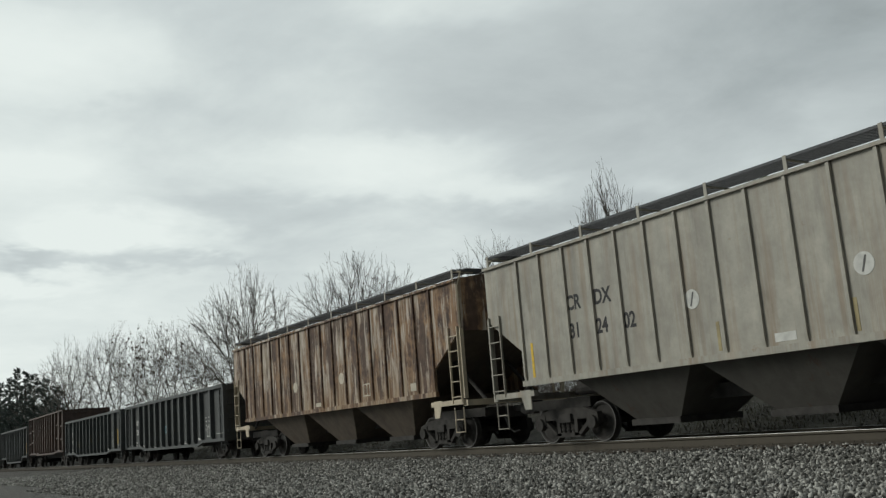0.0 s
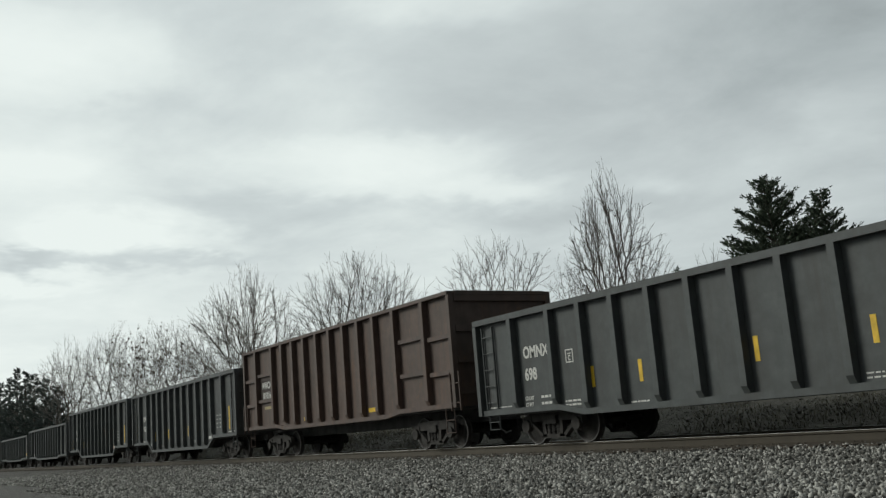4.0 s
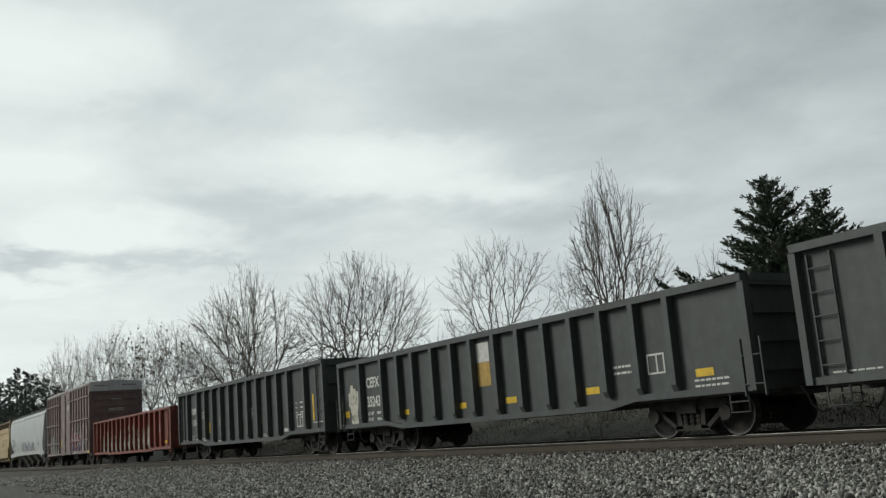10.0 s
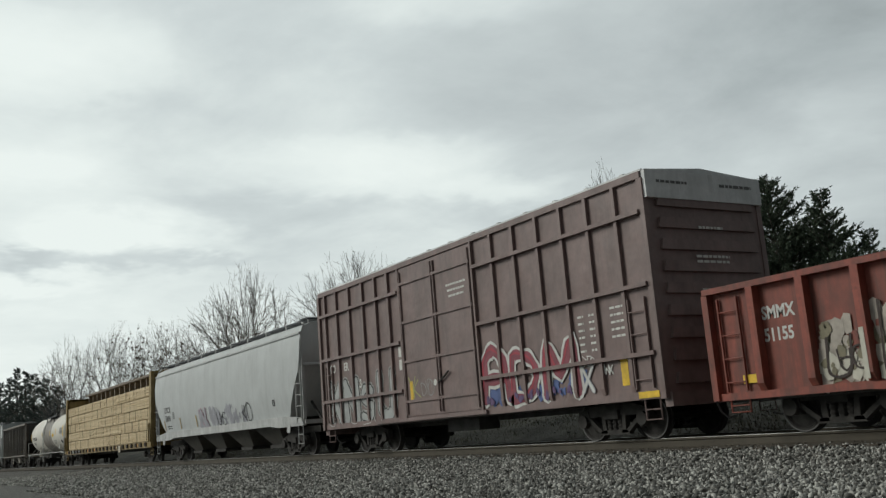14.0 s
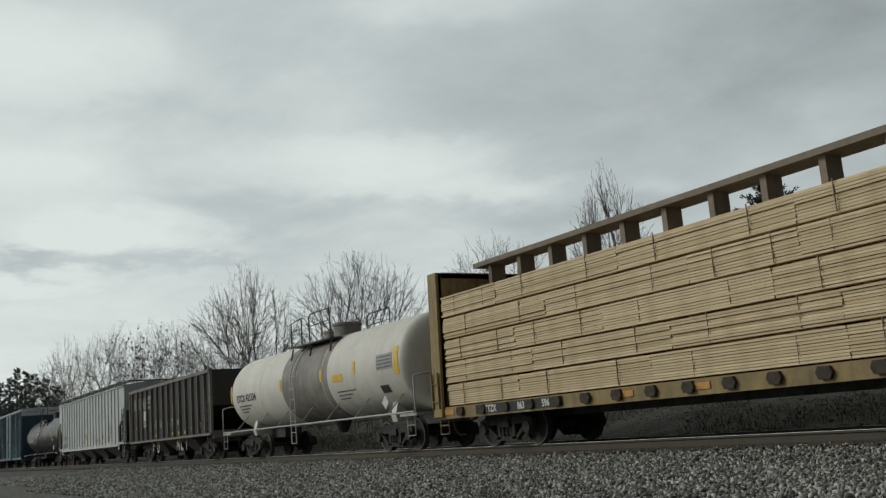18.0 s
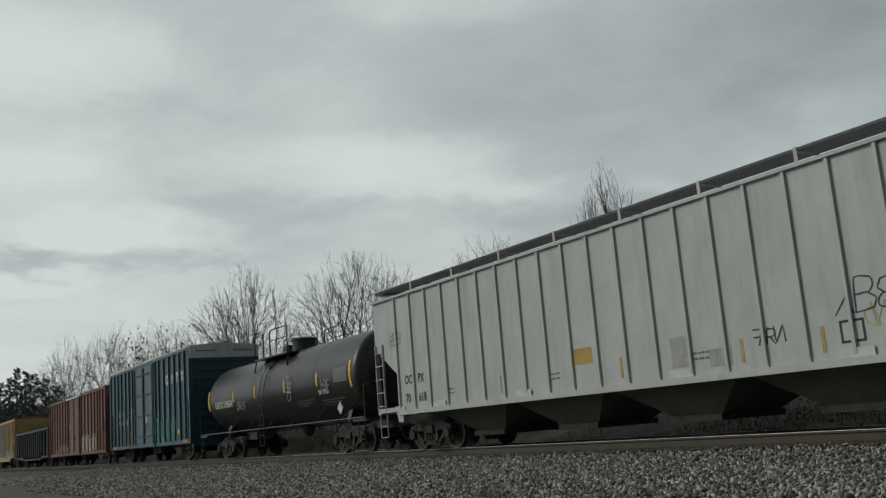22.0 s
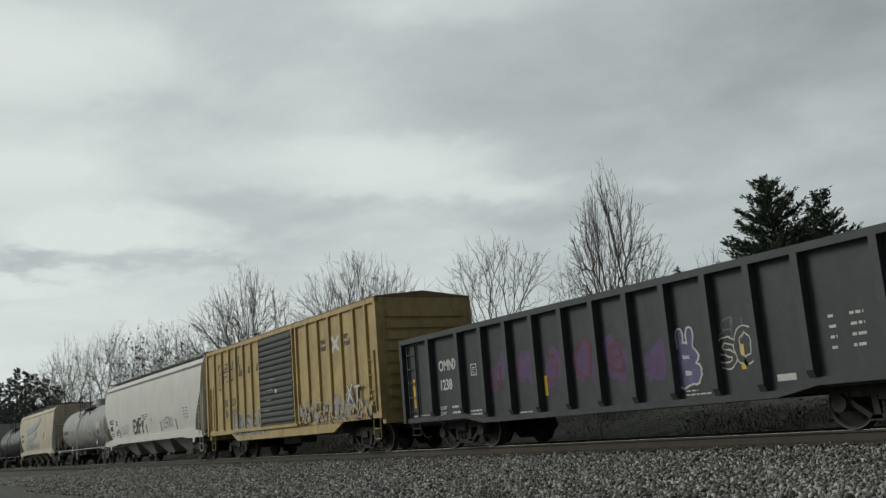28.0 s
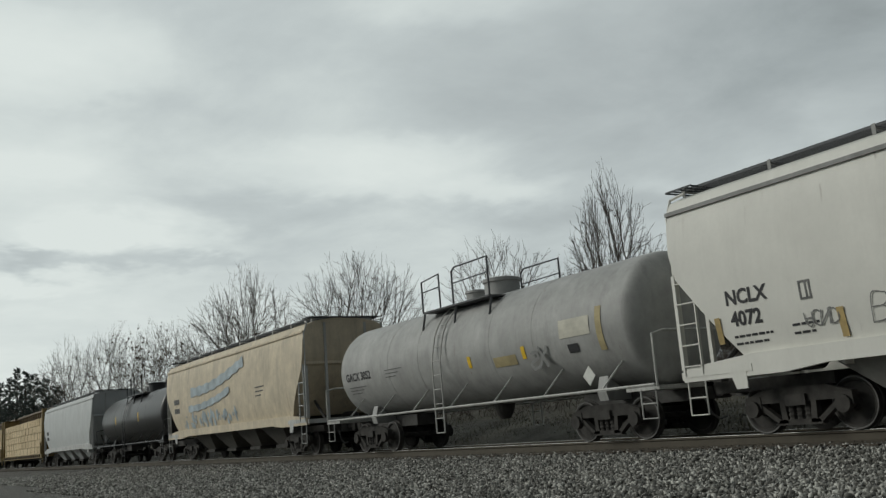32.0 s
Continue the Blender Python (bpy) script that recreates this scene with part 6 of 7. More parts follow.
# -- black gondolas
car, hl, y, xs = gondola(165.2, 149.2, 0.74, 2.95, P_GON, "faded black steel gondola with white stencils", belly=0.14)
gondola_marks(car, y, "OMNX", "753", 1.90, 0.36, 1.0, seed=2, loads=("217200", "65800"))
tag_marks(car, -0.85, 1.35, 3, 0.34, y, S_SKYLIGHT, 4, 0.05, 0.62, name="graffiti", label="pale blue sprayed scrawl")
tag_marks(car, 3.15, 1.35, 2, 0.5, y, S_DULL, 9, 0.03, 0.5)
stripes(car, [-1.6, 1.45, 3.7], 1.1, y, 0.09, 0.36)
frame_mark(car, 5.5, 0.95, 0.5, 0.42, y, M_WHITE)
car, hl, y, xs = gondola(148.0, 132.1, 0.74, 2.95, P_GON2, "faded black steel gondola with yellow stripes", belly=0.14)
gondola_marks(car, y, "OMNX", "698", 1.90, 0.36, 1.0, [(-4.0, 1.3), (-2.6, 1.3), (0.2, 1.4), (2.4, 1.45)], 12)
patch(car, 6.7, 6.8, 1.1, 1.9, y, M_YELLOW)
frame_mark(car, 5.5, 0.95, 0.5, 0.42, y, M_WHITE)
# -- brown gondola
car, hl, y, xs = gondola(131.0, 116.2, 1.02, 3.88, P_BROWNGON, "tall rusty brown gondola with white lettering", ribs=[-6.16, -4.58, -3.63, -2.68, -1.71, -0.7, 0.3, 1.3, 2.3, 3.3, 4.5, 6.1], belly=0.1, chord=0.09, rib_w=0.16, climb=False)
patch(car, -5.95, -4.75, 1.98, 2.74, y + 0.002, S_BLACKBROWN, "paint_patch", "dark paint patch behind the number")
lettering(car, "MWCX", -5.85, 2.42, 0.32, y - 0.004, M_WHITE)
lettering(car, "101016", -5.85, 2.06, 0.32, y - 0.004, M_WHITE)
for k in (-1, 1):
    for a, b, z in ((6.25, 7.3, 2.72), (6.25, 7.3, 1.82), (4.67, 6.07, 2.84), (4.67, 6.07, 1.92)):
        a, b = sorted((k * a, k * b))
        part("side_brace", Shape().box(a, b, -1.56, -1.45, z, z + 0.11), P_BROWNGON, car)
patch(car, -5.7, -4.95, 1.68, 1.78, y, S_MUSTARD)
patch(car, -2.2, -1.8, 1.12, 1.24, y, M_YELLOW)
patch(car, 2.5, 3.0, 1.14, 1.26, y, M_YELLOW)
# -- tall black gondolas
for front, back, mat, number, seed, lab in ((115.1, 99.1, P_GON, "102082", 21, "tall faded black gondola with yellow stripes"), (97.9, 81.9, P_GON2, "102051", 31, "tall faded black gondola with faded orange graffiti")):
    car, hl, y, xs = gondola(front, back, 0.90, 3.42, mat, lab, belly=0.40)
    gondola_marks(car, y, "OMNX", number, 2.02, 0.36, 1.02, [(-4.05, 1.22), (-1.75, 1.25), (1.35, 1.28), (3.6, 1.3)], seed, loads=("209100", "76900"))
    patch(car, -7.5, -7.42, 1.15, 1.9, y, M_YELLOW)
    patch(car, 6.85, 6.97, 1.15, 2.05, y, M_YELLOW)
    end_lines(car, hl + 0.082, [(-1.2, -0.35, 3.33, 0.07)], M_WHITE, seed)
    if number == "102051":
        for i, x in enumerate((2.25, 3.28, 4.24)):
            for j in range(3):
                tag_marks(car, x + 0.03 * j, 1.62 - 0.36 * j, 1, 0.34, y, S_ORANGE, 40 + 3 * i + j, 0.03, fill=S_DULLWHITE if j % 2 else S_ORANGE, fat=0.16)
# -- low black gondola, two more
car, hl, y, xs = gondola(80.8, 64.7, 0.74, 2.93, P_GON, "faded black steel gondola with plain ribbed sides", belly=0.14)
gondola_marks(car, y, "OMNX", "649", 1.92, 0.36, 1.0, [(1.45, 1.35)], 51)
frame_mark(car, 5.4, 0.95, 0.5, 0.42, y, M_WHITE)
car, hl, y, xs = gondola(63.6, 47.8, 0.75, 2.68, P_GON2, "low black gondola with patched sides and graffiti", ribs=[-6.48, -5.13, -4.19, -3.35, -2.33, -1.39, -0.5, 0.5, 1.44, 2.4, 3.32, 4.26, 5.21, 6.13], belly=0.12, climb=False)
lettering(car, "CEFX", -6.3, 1.84, 0.40, y, M_WHITE)
lettering(car, "35243", -6.3, 1.30, 0.40, y, M_WHITE)
for i, body in enumerate(("LD LMT", "LT WT")):
    lettering(car, body, -6.28, 1.06 - 0.17 * i, 0.13, y, M_WHITE)
    bars(car, -5.72, 1.07 - 0.17 * i, [(0, 0, 0.4, 0.09)], y, M_WHITE, 6 + i)
tag_marks(car, -7.14, 0.98, 1, 0.52, y, S_BLACK, 300, 0.025, fill=S_CREAM, glyphs=(16,), fat=1.0, label="cream sprayed bubble shape with black outlines")
for i, (x, z, k) in enumerate(((-7.42, 1.42, 0.30), (-7.24, 1.52, 0.34), (-7.06, 1.54, 0.34), (-6.88, 1.46, 0.30))):
    tag_marks(car, x, z, 1, k, y - 0.003 - 0.003 * i, S_BLACK, 301 + i, 0.02, fill=S_CREAM, glyphs=(16,), fat=0.55)
tag_marks(car, -7.34, 0.95, 4, 0.16, y - 0.03, S_BLACK, 306, 0.016, 0.8)
patch(car, -7.75, -7.5, 1.05, 1.25, y - 0.002, M_YELLOW)
patch(car, -0.42, 0.12, 1.42, 1.98, y, S_OCHRE, "paint_patch", "ochre and white paint patch")
patch(car, -0.42, 0.12, 1.985, 2.44, y, M_WHITE, "paint_patch")
for x, z in ((6.55, 1.10), (3.5, 1.0), (0.65, 1.0), (-1.45, 1.0), (-4.3, 1.0)):
    patch(car, x, x + 0.42, z - 0.04, z + 0.10, y, M_YELLOW)
frame_mark(car, 5.35, 1.2, 0.46, 0.38, y, M_WHITE)
bars(car, 4.4, 1.4, [(0, 0, 0.5, 0.06), (0, 0.12, 0.5, 0.06)], y, M_WHITE, 9)
bars(car, 6.5, 0.98, [(0, 0, 0.8, 0.05), (0, 0.1, 0.8, 0.05)], y, M_WHITE, 10)
car, hl, y, xs = gondola(46.6, 30.9, 0.74, 2.97, P_GON, "faded black steel gondola with yellow stripes and small tags", belly=0.14)
gondola_marks(car, y, "OMNX", "1151", 1.95, 0.36, 1.0, [(-3.9, 1.3), (-1.3, 1.35), (2.0, 1.4), (3.6, 1.4)], 61)
patch(car, -7.45, -7.37, 1.1, 1.8, y, M_YELLOW)
patch(car, 6.75, 6.86, 1.1, 1.95, y, M_YELLOW)
for x, n in ((-3.5, 1), (-2.6, 2), (-0.1, 1)):
    tag_marks(car, x, 1.4, n + 1, 0.26, y, S_FADED, int(70 + x * 10), 0.028, 0.5)
tag_marks(car, 0.85, 1.6, 4, 0.18, y, S_WHITE, 74, 0.02, 0.7)
tag_marks(car, 0.9, 1.38, 3, 0.18, y, S_WHITE, 75, 0.02, 0.7)
frame_mark(car, 5.4, 0.95, 0.5, 0.42, y, M_WHITE)
# -- red gondola
car, hl, y, xs = gondola(29.5, 13.0, 0.62, 2.52, P_REDGON, "worn red oxide gondola covered with faded graffiti", ribs=[-7.24 + 0.993 * i for i in range(15)], belly=0.06, chord=0.1)
lettering(car, "SMMX", -7.17, 1.86, 0.29, y, S_WHITE)
lettering(car, "51155", -7.17, 1.50, 0.29, y, S_WHITE)
for i in range(11):
    x = -6.18 + i * 0.993
    top = 1.62 + 0.22 * math.sin(i * 1.3) + 0.03 * i
    splash(car, x + 0.06, x + 0.92, 0.8, top - 0.08, y, S_KHAKI, 100 + i, 30, size=(0.06, 0.19))
    splash(car, x + 0.06, x + 0.92, 0.8, top, y - 0.013, S_FADED, 120 + i, 34, label="faded white sprayed letters", size=(0.04, 0.17))
    splash(car, x + 0.1, x + 0.9, 0.85, top, y - 0.028, P_REDGON, 160 + i, 9, size=(0.03, 0.11))
    splash(car, x + 0.06, x + 0.92, 0.78, 1.2, y - 0.033, S_CREAM, 240 + i, 14, size=(0.03, 0.14))
    splash(car, x + 0.1, x + 0.9, 0.9, top, y - 0.04, S_KHAKI, 260 + i, 12, size=(0.03, 0.10))
    tag_marks(car, x + 0.15, 0.84, 1, top - 0.9, y - 0.046, S_BLACKBROWN, 140 + i, 0.045)
    tag_marks(car, x + 0.35, 0.9 + 0.2 * (i % 3), 2, 0.38, y - 0.047, S_BLACKBROWN, 180 + i, 0.035, 0.8)
    patch(car, x + 0.86, x + 0.94, 0.75, 1.5 + 0.3 * math.sin(i * 2.1), y - 0.165, S_CREAM, "graffiti")
for x in (-7.7, -4.85, -1.8, 1.15, 4.1, 7.0):
    patch(car, x, x + 0.36, 0.86, 1.0, y - 0.03, M_YELLOW)
frame_mark(car, 5.95, 1.4, 0.42, 0.4, y, S_WHITE)
# -- brown boxcar
car, hl, y = boxcar(11.8, -3.1, P_BROWNBOX, "brown high-cube boxcar with graffiti and a white roof end", zb=0.75, zt=5.0, door=(-2.15, 1.45), rails=(1.55, 2.83, 4.2), end_cap=P_ROOFW, roof_mat=P_ROOFW,
                    ribs=[-7.0, -6.19, -5.31, -4.41, -3.6, -2.83, 2.32, 3.2, 4.09, 4.94, 5.79, 6.65])
for x, z, body in ((-6.95, 2.45, "CO"), (-5.95, 2.45, "ER"), (-6.9, 1.88, "10"), (-5.95, 1.88, "17"), (-5.1, 1.88, "23")):
    lettering(car, body, x, z, 0.33, y, M_WHITE)
tag_marks(car, -7.0, 1.0, 4, 0.98, y - 0.004, S_BLACK, 5, 0.045, 1.12, fill=S_SILVER, glyphs=(10, 13, 2, 3), fat=0.27, halo=S_DULLWHITE, label="silver sprayed letters")
tag_marks(car, -7.2, 0.85, 5, 0.7, y - 0.03, S_WHITE, 6, 0.02, 1.3)
splash(car, 1.4, 5.4, 1.05, 1.3, y - 0.001, S_BLUE, 16, 50, size=(0.06, 0.17))
splash(car, 1.2, 1.7, 0.85, 1.7, y - 0.001, S_DULLPURPLE, 21, 16, size=(0.05, 0.16))
tag_marks(car, 1.55, 1.06, 3, 0.98, y - 0.02, S_WHITE, 15, 0.075, 1.22, fill=S_MAROON, label="large red sprayed letters with white edges", glyphs=(4, 5, 1), fat=0.26, squeeze=1.1, lights=S_RED)
splash(car, 1.7, 4.9, 1.02, 1.14, y - 0.042, S_PURPLE, 22, 18, size=(0.04, 0.09))
tag_marks(car, 5.15, 1.02, 1, 0.45, y - 0.02, S_DULLPURPLE, 19, 0.02, fill=S_WHITE, glyphs=(10,), fat=0.16)
tag_marks(car, 5.2, 1.5, 3, 0.2, y - 0.02, S_WHITE, 23, 0.025, 0.7)
bars(car, 0.25, 3.98, [(0, 0, 0.9, 0.07), (0.05, 0.14, 0.8, 0.07), (0.1, 0.28, 0.7, 0.07)], y - 0.05, M_WHITE, 4)
bars(car, 5.15, 2.5, [(0, 0.14 * i, 0.18, 0.06) for i in range(6)] + [(0.35, 0.14 * i, 0.2, 0.06) for i in range(6)], y, M_WHITE, 5)
bars(car, 6.15, 2.55, [(0, 0.14 * i, 0.4, 0.06) for i in range(5)], y, M_WHITE, 6)
tag_marks(car, 5.7, 1.3, 3, 0.22, y - 0.02, S_WHITE, 17, 0.03, 0.7)
tag_marks(car, -1.3, 1.4, 5, 0.34, y - 0.05, S_DULLWHITE, 18, 0.03, 0.6)
tag_marks(car, -1.95, 1.35, 2, 0.5, y - 0.05, S_LIME, 24, 0.04, 0.5)
patch(car, -1.9, -1.75, 1.3, 1.8, y - 0.05, M_YELLOW)
patch(car, 6.3, 6.5, 1.05, 1.55, y, M_YELLOW)
patch(car, 6.75, 7.3, 0.78, 0.9, y - 0.04, M_YELLOW)
for z in (2.15, 2.5):
    patch(car, -2.5, -2.3, z, z + 0.28, y, M_WHITE, "white_label")
disc(car, -0.6, 1.68, 0.08, y - 0.05, M_WHITE, "white_roundel")
end_lines(car, hl + 0.112, [(-1.3, -0.5, 4.78, 0.05), (0.4, 1.3, 4.78, 0.06)], M_DULLINK, 3)
end_lines(car, hl + 0.092, [(-0.3, 0.35, 3.92, 0.05), (-0.45, 0.45, 3.35, 0.05), (-0.45, 0.45, 3.25, 0.05), (-0.4, 0.4, 2.7, 0.05)], M_WHITE, 4)
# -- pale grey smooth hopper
car, hl, y = smooth_hopper(-4.9, -22.8, P_LIGHT, "pale grey covered hopper with smooth curved sides", cage=P_WHITEC, post_mat=P_WHITEC, sill_mat=P_WHITEC, under=P_BAYSHADE)
lettering(car, "UTCX", -7.3, 2.22, 0.36, y - 0.012, M_DULLINK)
lettering(car, "58691", -7.25, 1.84, 0.36, y + 0.012, M_DULLINK)
type_mark(car, -6.05, 1.92, y, M_DULLINK)
bars(car, -7.1, 1.58, [(0, 0, 0.7, 0.05), (0, 0.1, 0.7, 0.05)], y + 0.06, M_BLACKINK, 3)
for x, w in ((-7.5, 0.1), (-5.0, 0.1), (-2.65, 0.12)):
    patch(car, x, x + w, 1.42, 1.9, y + 0.015, M_TAN)
tag_marks(car, -2.2, 1.25, 3, 0.7, y - 0.012, S_PINK, 25, 0.03, 0.62, fill=S_DULLPURPLE, label="lilac and teal sprayed letters")
tag_marks(car, -2.0, 1.1, 3, 0.5, y - 0.004, S_TEAL, 27, 0.10, 0.9)
tag_marks(car, 0.2, 1.35, 3, 0.5, y - 0.01, S_BLACK, 28, 0.03, 0.8)
splash(car, -1.5, 3.4, 1.5, 1.9, y + 0.01, S_DULLPURPLE, 29, 26)
tag_marks(car, 3.2, 1.4, 3, 0.6, y - 0.012, S_BLACK, 30, 0.05, 0.5)
frame_mark(car, 6.3, 1.75, 0.22, 0.22, y, M_BLACKINK)
# -- lumber car
car, hl, y = centerbeam(-23.6, -45.9, P_LUMCAR, "ochre centerbeam flat car loaded with banded lumber", 3, True)
patch(car, -9.3, -6.0, 0.79, 1.0, y - 0.002, S_BLACK, "number_panel", "black panel behind the white number")
lettering(car, "TTZX", -8.9, 0.82, 0.22, y - 0.006, M_WHITE)
lettering(car, "863", -7.6, 0.82, 0.22, y - 0.006, M_WHITE)
lettering(car, "596", -6.7, 0.82, 0.22, y - 0.006, M_WHITE)
for x in (-10.7, -4.25, -2.3, 3.2, 8.0):
    patch(car, x, x + 0.42, 0.84, 0.96, y - 0.003, M_ORANGE)
patch(car, 4.4, 4.8, 0.62, 0.98, y - 0.07, M_CREAMMARK, "placard_board")
bars(car, 3.2, 0.86, [(0, 0, 0.5, 0.1)], y, M_WHITE, 3)
# -- white tank car
car, hl, zc, r = tank_car(-47.0, -62.6, P_TANKW, "white tank car with a grey middle band", r=1.40, zc=2.43, mid=P_TANKBAND, band=(-1.7, 2.1), rail_mat=M_WHITEMETAL, dome_mat=P_TANKBAND, top_mat=M_TOPRAIL)
shell_text(car, zc, r, "ETCX 421534", -6.35, -13, 0.36, M_BLACKINK)
for i in range(3):
    shell_patch(car, zc, r, -6.2, -4.9 - 0.3 * i, -21 - 5 * i, -19 - 5 * i, M_DULLINK, "stencil")
for x, a in ((-1.9, 0), (1.55, 2), (3.95, 3)):
    shell_patch(car, zc, r, x, x + 0.16, a - 8, a + 8, M_YELLOW)
shell_patch(car, zc, r, 6.55, 6.8, -14, 18, M_YELLOW)
shell_patch(car, zc, r, -7.0, -6.9, -14, 14, M_YELLOW)
shell_patch(car, zc, r, 2.5, 3.2, -10, -1, M_YELLOW, "yellow_label")
shell_patch(car, zc, r, 5.5, 6.45, -6, 12, S_GREYPANEL, "data_panel", "grey stencilled data panel")
for i in range(4):
    shell_patch(car, zc, r + 0.004, 5.55, 6.4, -4 + 4 * i, -2.5 + 4 * i, M_DULLINK, "stencil")
shell_patch(car, zc, r, 5.45, 5.95, -34, -24, M_BLACKINK, "data_panel", "small black data panel")
for i in range(3):
    shell_patch(car, zc, r, 2.6, 3.9 - 0.3 * i, -24 - 5 * i, -22.5 - 5 * i, M_DULLINK, "stencil")
part("hazard_placard", Shape().side([(6.1, 1.16), (6.29, 1.36), (6.1, 1.56), (5.91, 1.36)], -1.5, -1.48), M_WHITE, car, "white diamond hazard placard")
# -- dark open hopper
car, hl, y = open_hopper(-63.9, -77.4, P_COAL, "dark open hopper with pale worn ribs and graffiti", P_COALRIB)
for i in range(5):
    for x, w in ((-6.0, 0.42), (-5.45, 0.62), (-4.7, 0.12)):
        patch(car, x, x + w, 2.68 + 0.115 * i, 2.74 + 0.115 * i, y, S_DULLWHITE, "emblem_bar")
for pts in ([(-4.55, 2.62), (-4.3, 2.62), (-4.2, 3.22), (-4.42, 3.22)], [(-4.28, 3.22), (-4.08, 3.22), (-3.8, 2.62), (-4.0, 2.62)], [(-3.9, 2.62), (-3.7, 2.62), (-3.55, 3.22), (-3.75, 3.22)],
            [(-3.3, 3.02), (-2.75, 3.08), (-2.72, 3.24), (-3.25, 3.24)], [(-3.35, 2.62), (-2.85, 2.62), (-2.8, 2.76), (-3.35, 2.74)], [(-3.3, 2.87), (-2.85, 2.87), (-2.82, 2.98), (-3.32, 2.98)]):
    part("emblem_shape", Shape().side(pts, y - 0.006, y), S_DULLWHITE, car, "faded white emblem shape")
patch(car, -4.05, -3.35, 1.75, 2.55, y, M_WHITE, "number_patch", "white number patch")
lettering(car, "023", -3.98, 1.84, 0.34, y - 0.006, M_BLACKINK)
for i, x in enumerate((-3.05, -2.1, -1.15, 0.0, 0.7)):
    tag_marks(car, x + 0.1, 1.62, 3, 0.3, y, S_DULLWHITE, 80 + i, 0.035, 0.6)
    tag_marks(car, x + 0.15, 1.55, 2, 0.36, y - 0.004, S_DULLWHITE, 85 + i, 0.03, 0.7)
lettering(car, "2008", 1.75, 1.62, 0.32, y, S_DULLWHITE)
for x, z in ((-5.55, 1.68), (-2.75, 1.2), (-1.85, 1.2), (0.95, 1.2), (1.95, 1.2), (2.9, 1.2), (3.95, 1.3), (4.85, 1.35)):
    patch(car, x, x + 0.42, z, z + 0.12, y, M_YELLOW)
patch(car, 4.9, 5.3, 1.5, 1.58, y, M_WHITE, "white_label")
tag_marks(car, -3.2, 0.5, 2, 0.5, -1.30, S_FADED, 95, 0.12, 1.5, glyphs=(11, 7))
tag_marks(car, 0.9, 0.5, 3, 0.5, -1.30, S_FADED, 96, 0.12, 1.3, glyphs=(1, 15, 8))
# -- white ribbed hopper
car, hl, y = ribbed_hopper(-78.8, -97.9, P_WHITE, "dirty white ribbed covered hopper", zb=1.06, zt=4.17, ribs=21, post_mat=P_WHITEC, under=P_BAYSHADE, bays=4)
for x, z, body in ((-7.95, 1.76, "OC"), (-7.25, 1.76, "PX"), (-7.95, 1.27, "70"), (-7.25, 1.27, "618")):
    lettering(car, body, x, z, 0.32, y, M_BLACKINK)
tag_marks(car, -8.6, 2.85, 4, 0.3, y, S_DULL, 97, 0.02, 0.5)
tag_marks(car, 6.0, 1.5, 3, 0.3, y, S_LIME, 94, 0.02, 0.6)
patch(car, -0.8, -0.2, 1.58, 1.9, y, S_OCHRE, "yellow_label")
tag_marks(car, 3.85, 1.45, 4, 0.26, y, S_BLACK, 98, 0.025, 0.75)
tag_marks(car, 5.55, 1.75, 3, 0.5, y, S_BLACK, 99, 0.025, 0.8)
frame_mark(car, 5.55, 1.3, 0.42, 0.34, y, M_BLACKINK)
patch(car, 2.0, 2.45, 1.25, 1.8, y, S_GREYPANEL, "paint_patch")
patch(car, 2.9, 3.4, 1.2, 1.5, y, S_GREYPANEL, "paint_patch")
for x in (-3.5, 0.6, 3.6, 5.2):
    patch(car, x, x + 0.07, 1.2, 1.6, y, M_TAN)
for x in (-6.5, -2.9, 1.9, 5.5):
    patch(car, x, x + 0.6, 1.08, 1.22, y - 0.03, S_WHITE, "jacking_pad")
for i in range(3):
    bars(car, -5.9 + 4.2 * i, 1.45, [(0, 0, 0.4, 0.05), (0, 0.1, 0.4, 0.05)], y, M_DULLINK, 40 + i)
# -- black tank car
car, hl, zc, r = tank_car(-98.8, -114.4, P_TANKB, "black tank car with yellow stripes and graffiti", r=1.37, zc=2.38, top_x=-0.7)
shell_text(car, zc, r, "GATX 210654", -6.2, -15, 0.36, M_WHITE)
for x in (-3.95, -1.6, 1.32, 4.1):
    shell_patch(car, zc, r, x, x + 0.12, -9, 9, M_YELLOW)
for x in (-7.0, 6.55):
    shell_patch(car, zc, r, x, x + 0.14, -17, 17, M_YELLOW)
for i, (x, z, n, sz) in enumerate(((1.65, 2.45, 2, 0.28), (1.6, 2.15, 3, 0.28), (1.7, 1.85, 2, 0.28), (4.55, 2.0, 3, 0.36), (-3.4, 1.85, 5, 0.3))):
    tag_marks(car, x, z, n, sz, -(r + 0.02), S_DULLWHITE, 110 + i, 0.035, 0.75)
shell_text(car, zc, r, "SR 13450", 4.15, -20, 0.20, M_WHITE)
for i in range(3):
    shell_patch(car, zc, r, 4.2, 5.9 - 0.3 * i, -30 - 4 * i, -29 - 4 * i, M_GREYINK, "stencil")
    shell_patch(car, zc, r, 2.2, 3.6 - 0.3 * i, -26 - 4 * i, -25 - 4 * i, M_GREYINK, "stencil")
shell_patch(car, zc, r, 5.45, 6.4, -8, 10, S_GREYPANEL2, "data_panel", "dull grey stencilled data panel")
part("hazard_placard", Shape().side([(6.1, 1.18), (6.29, 1.38), (6.1, 1.58), (5.91, 1.38)], -1.5, -1.48), M_WHITE, car, "white and black diamond hazard placard")
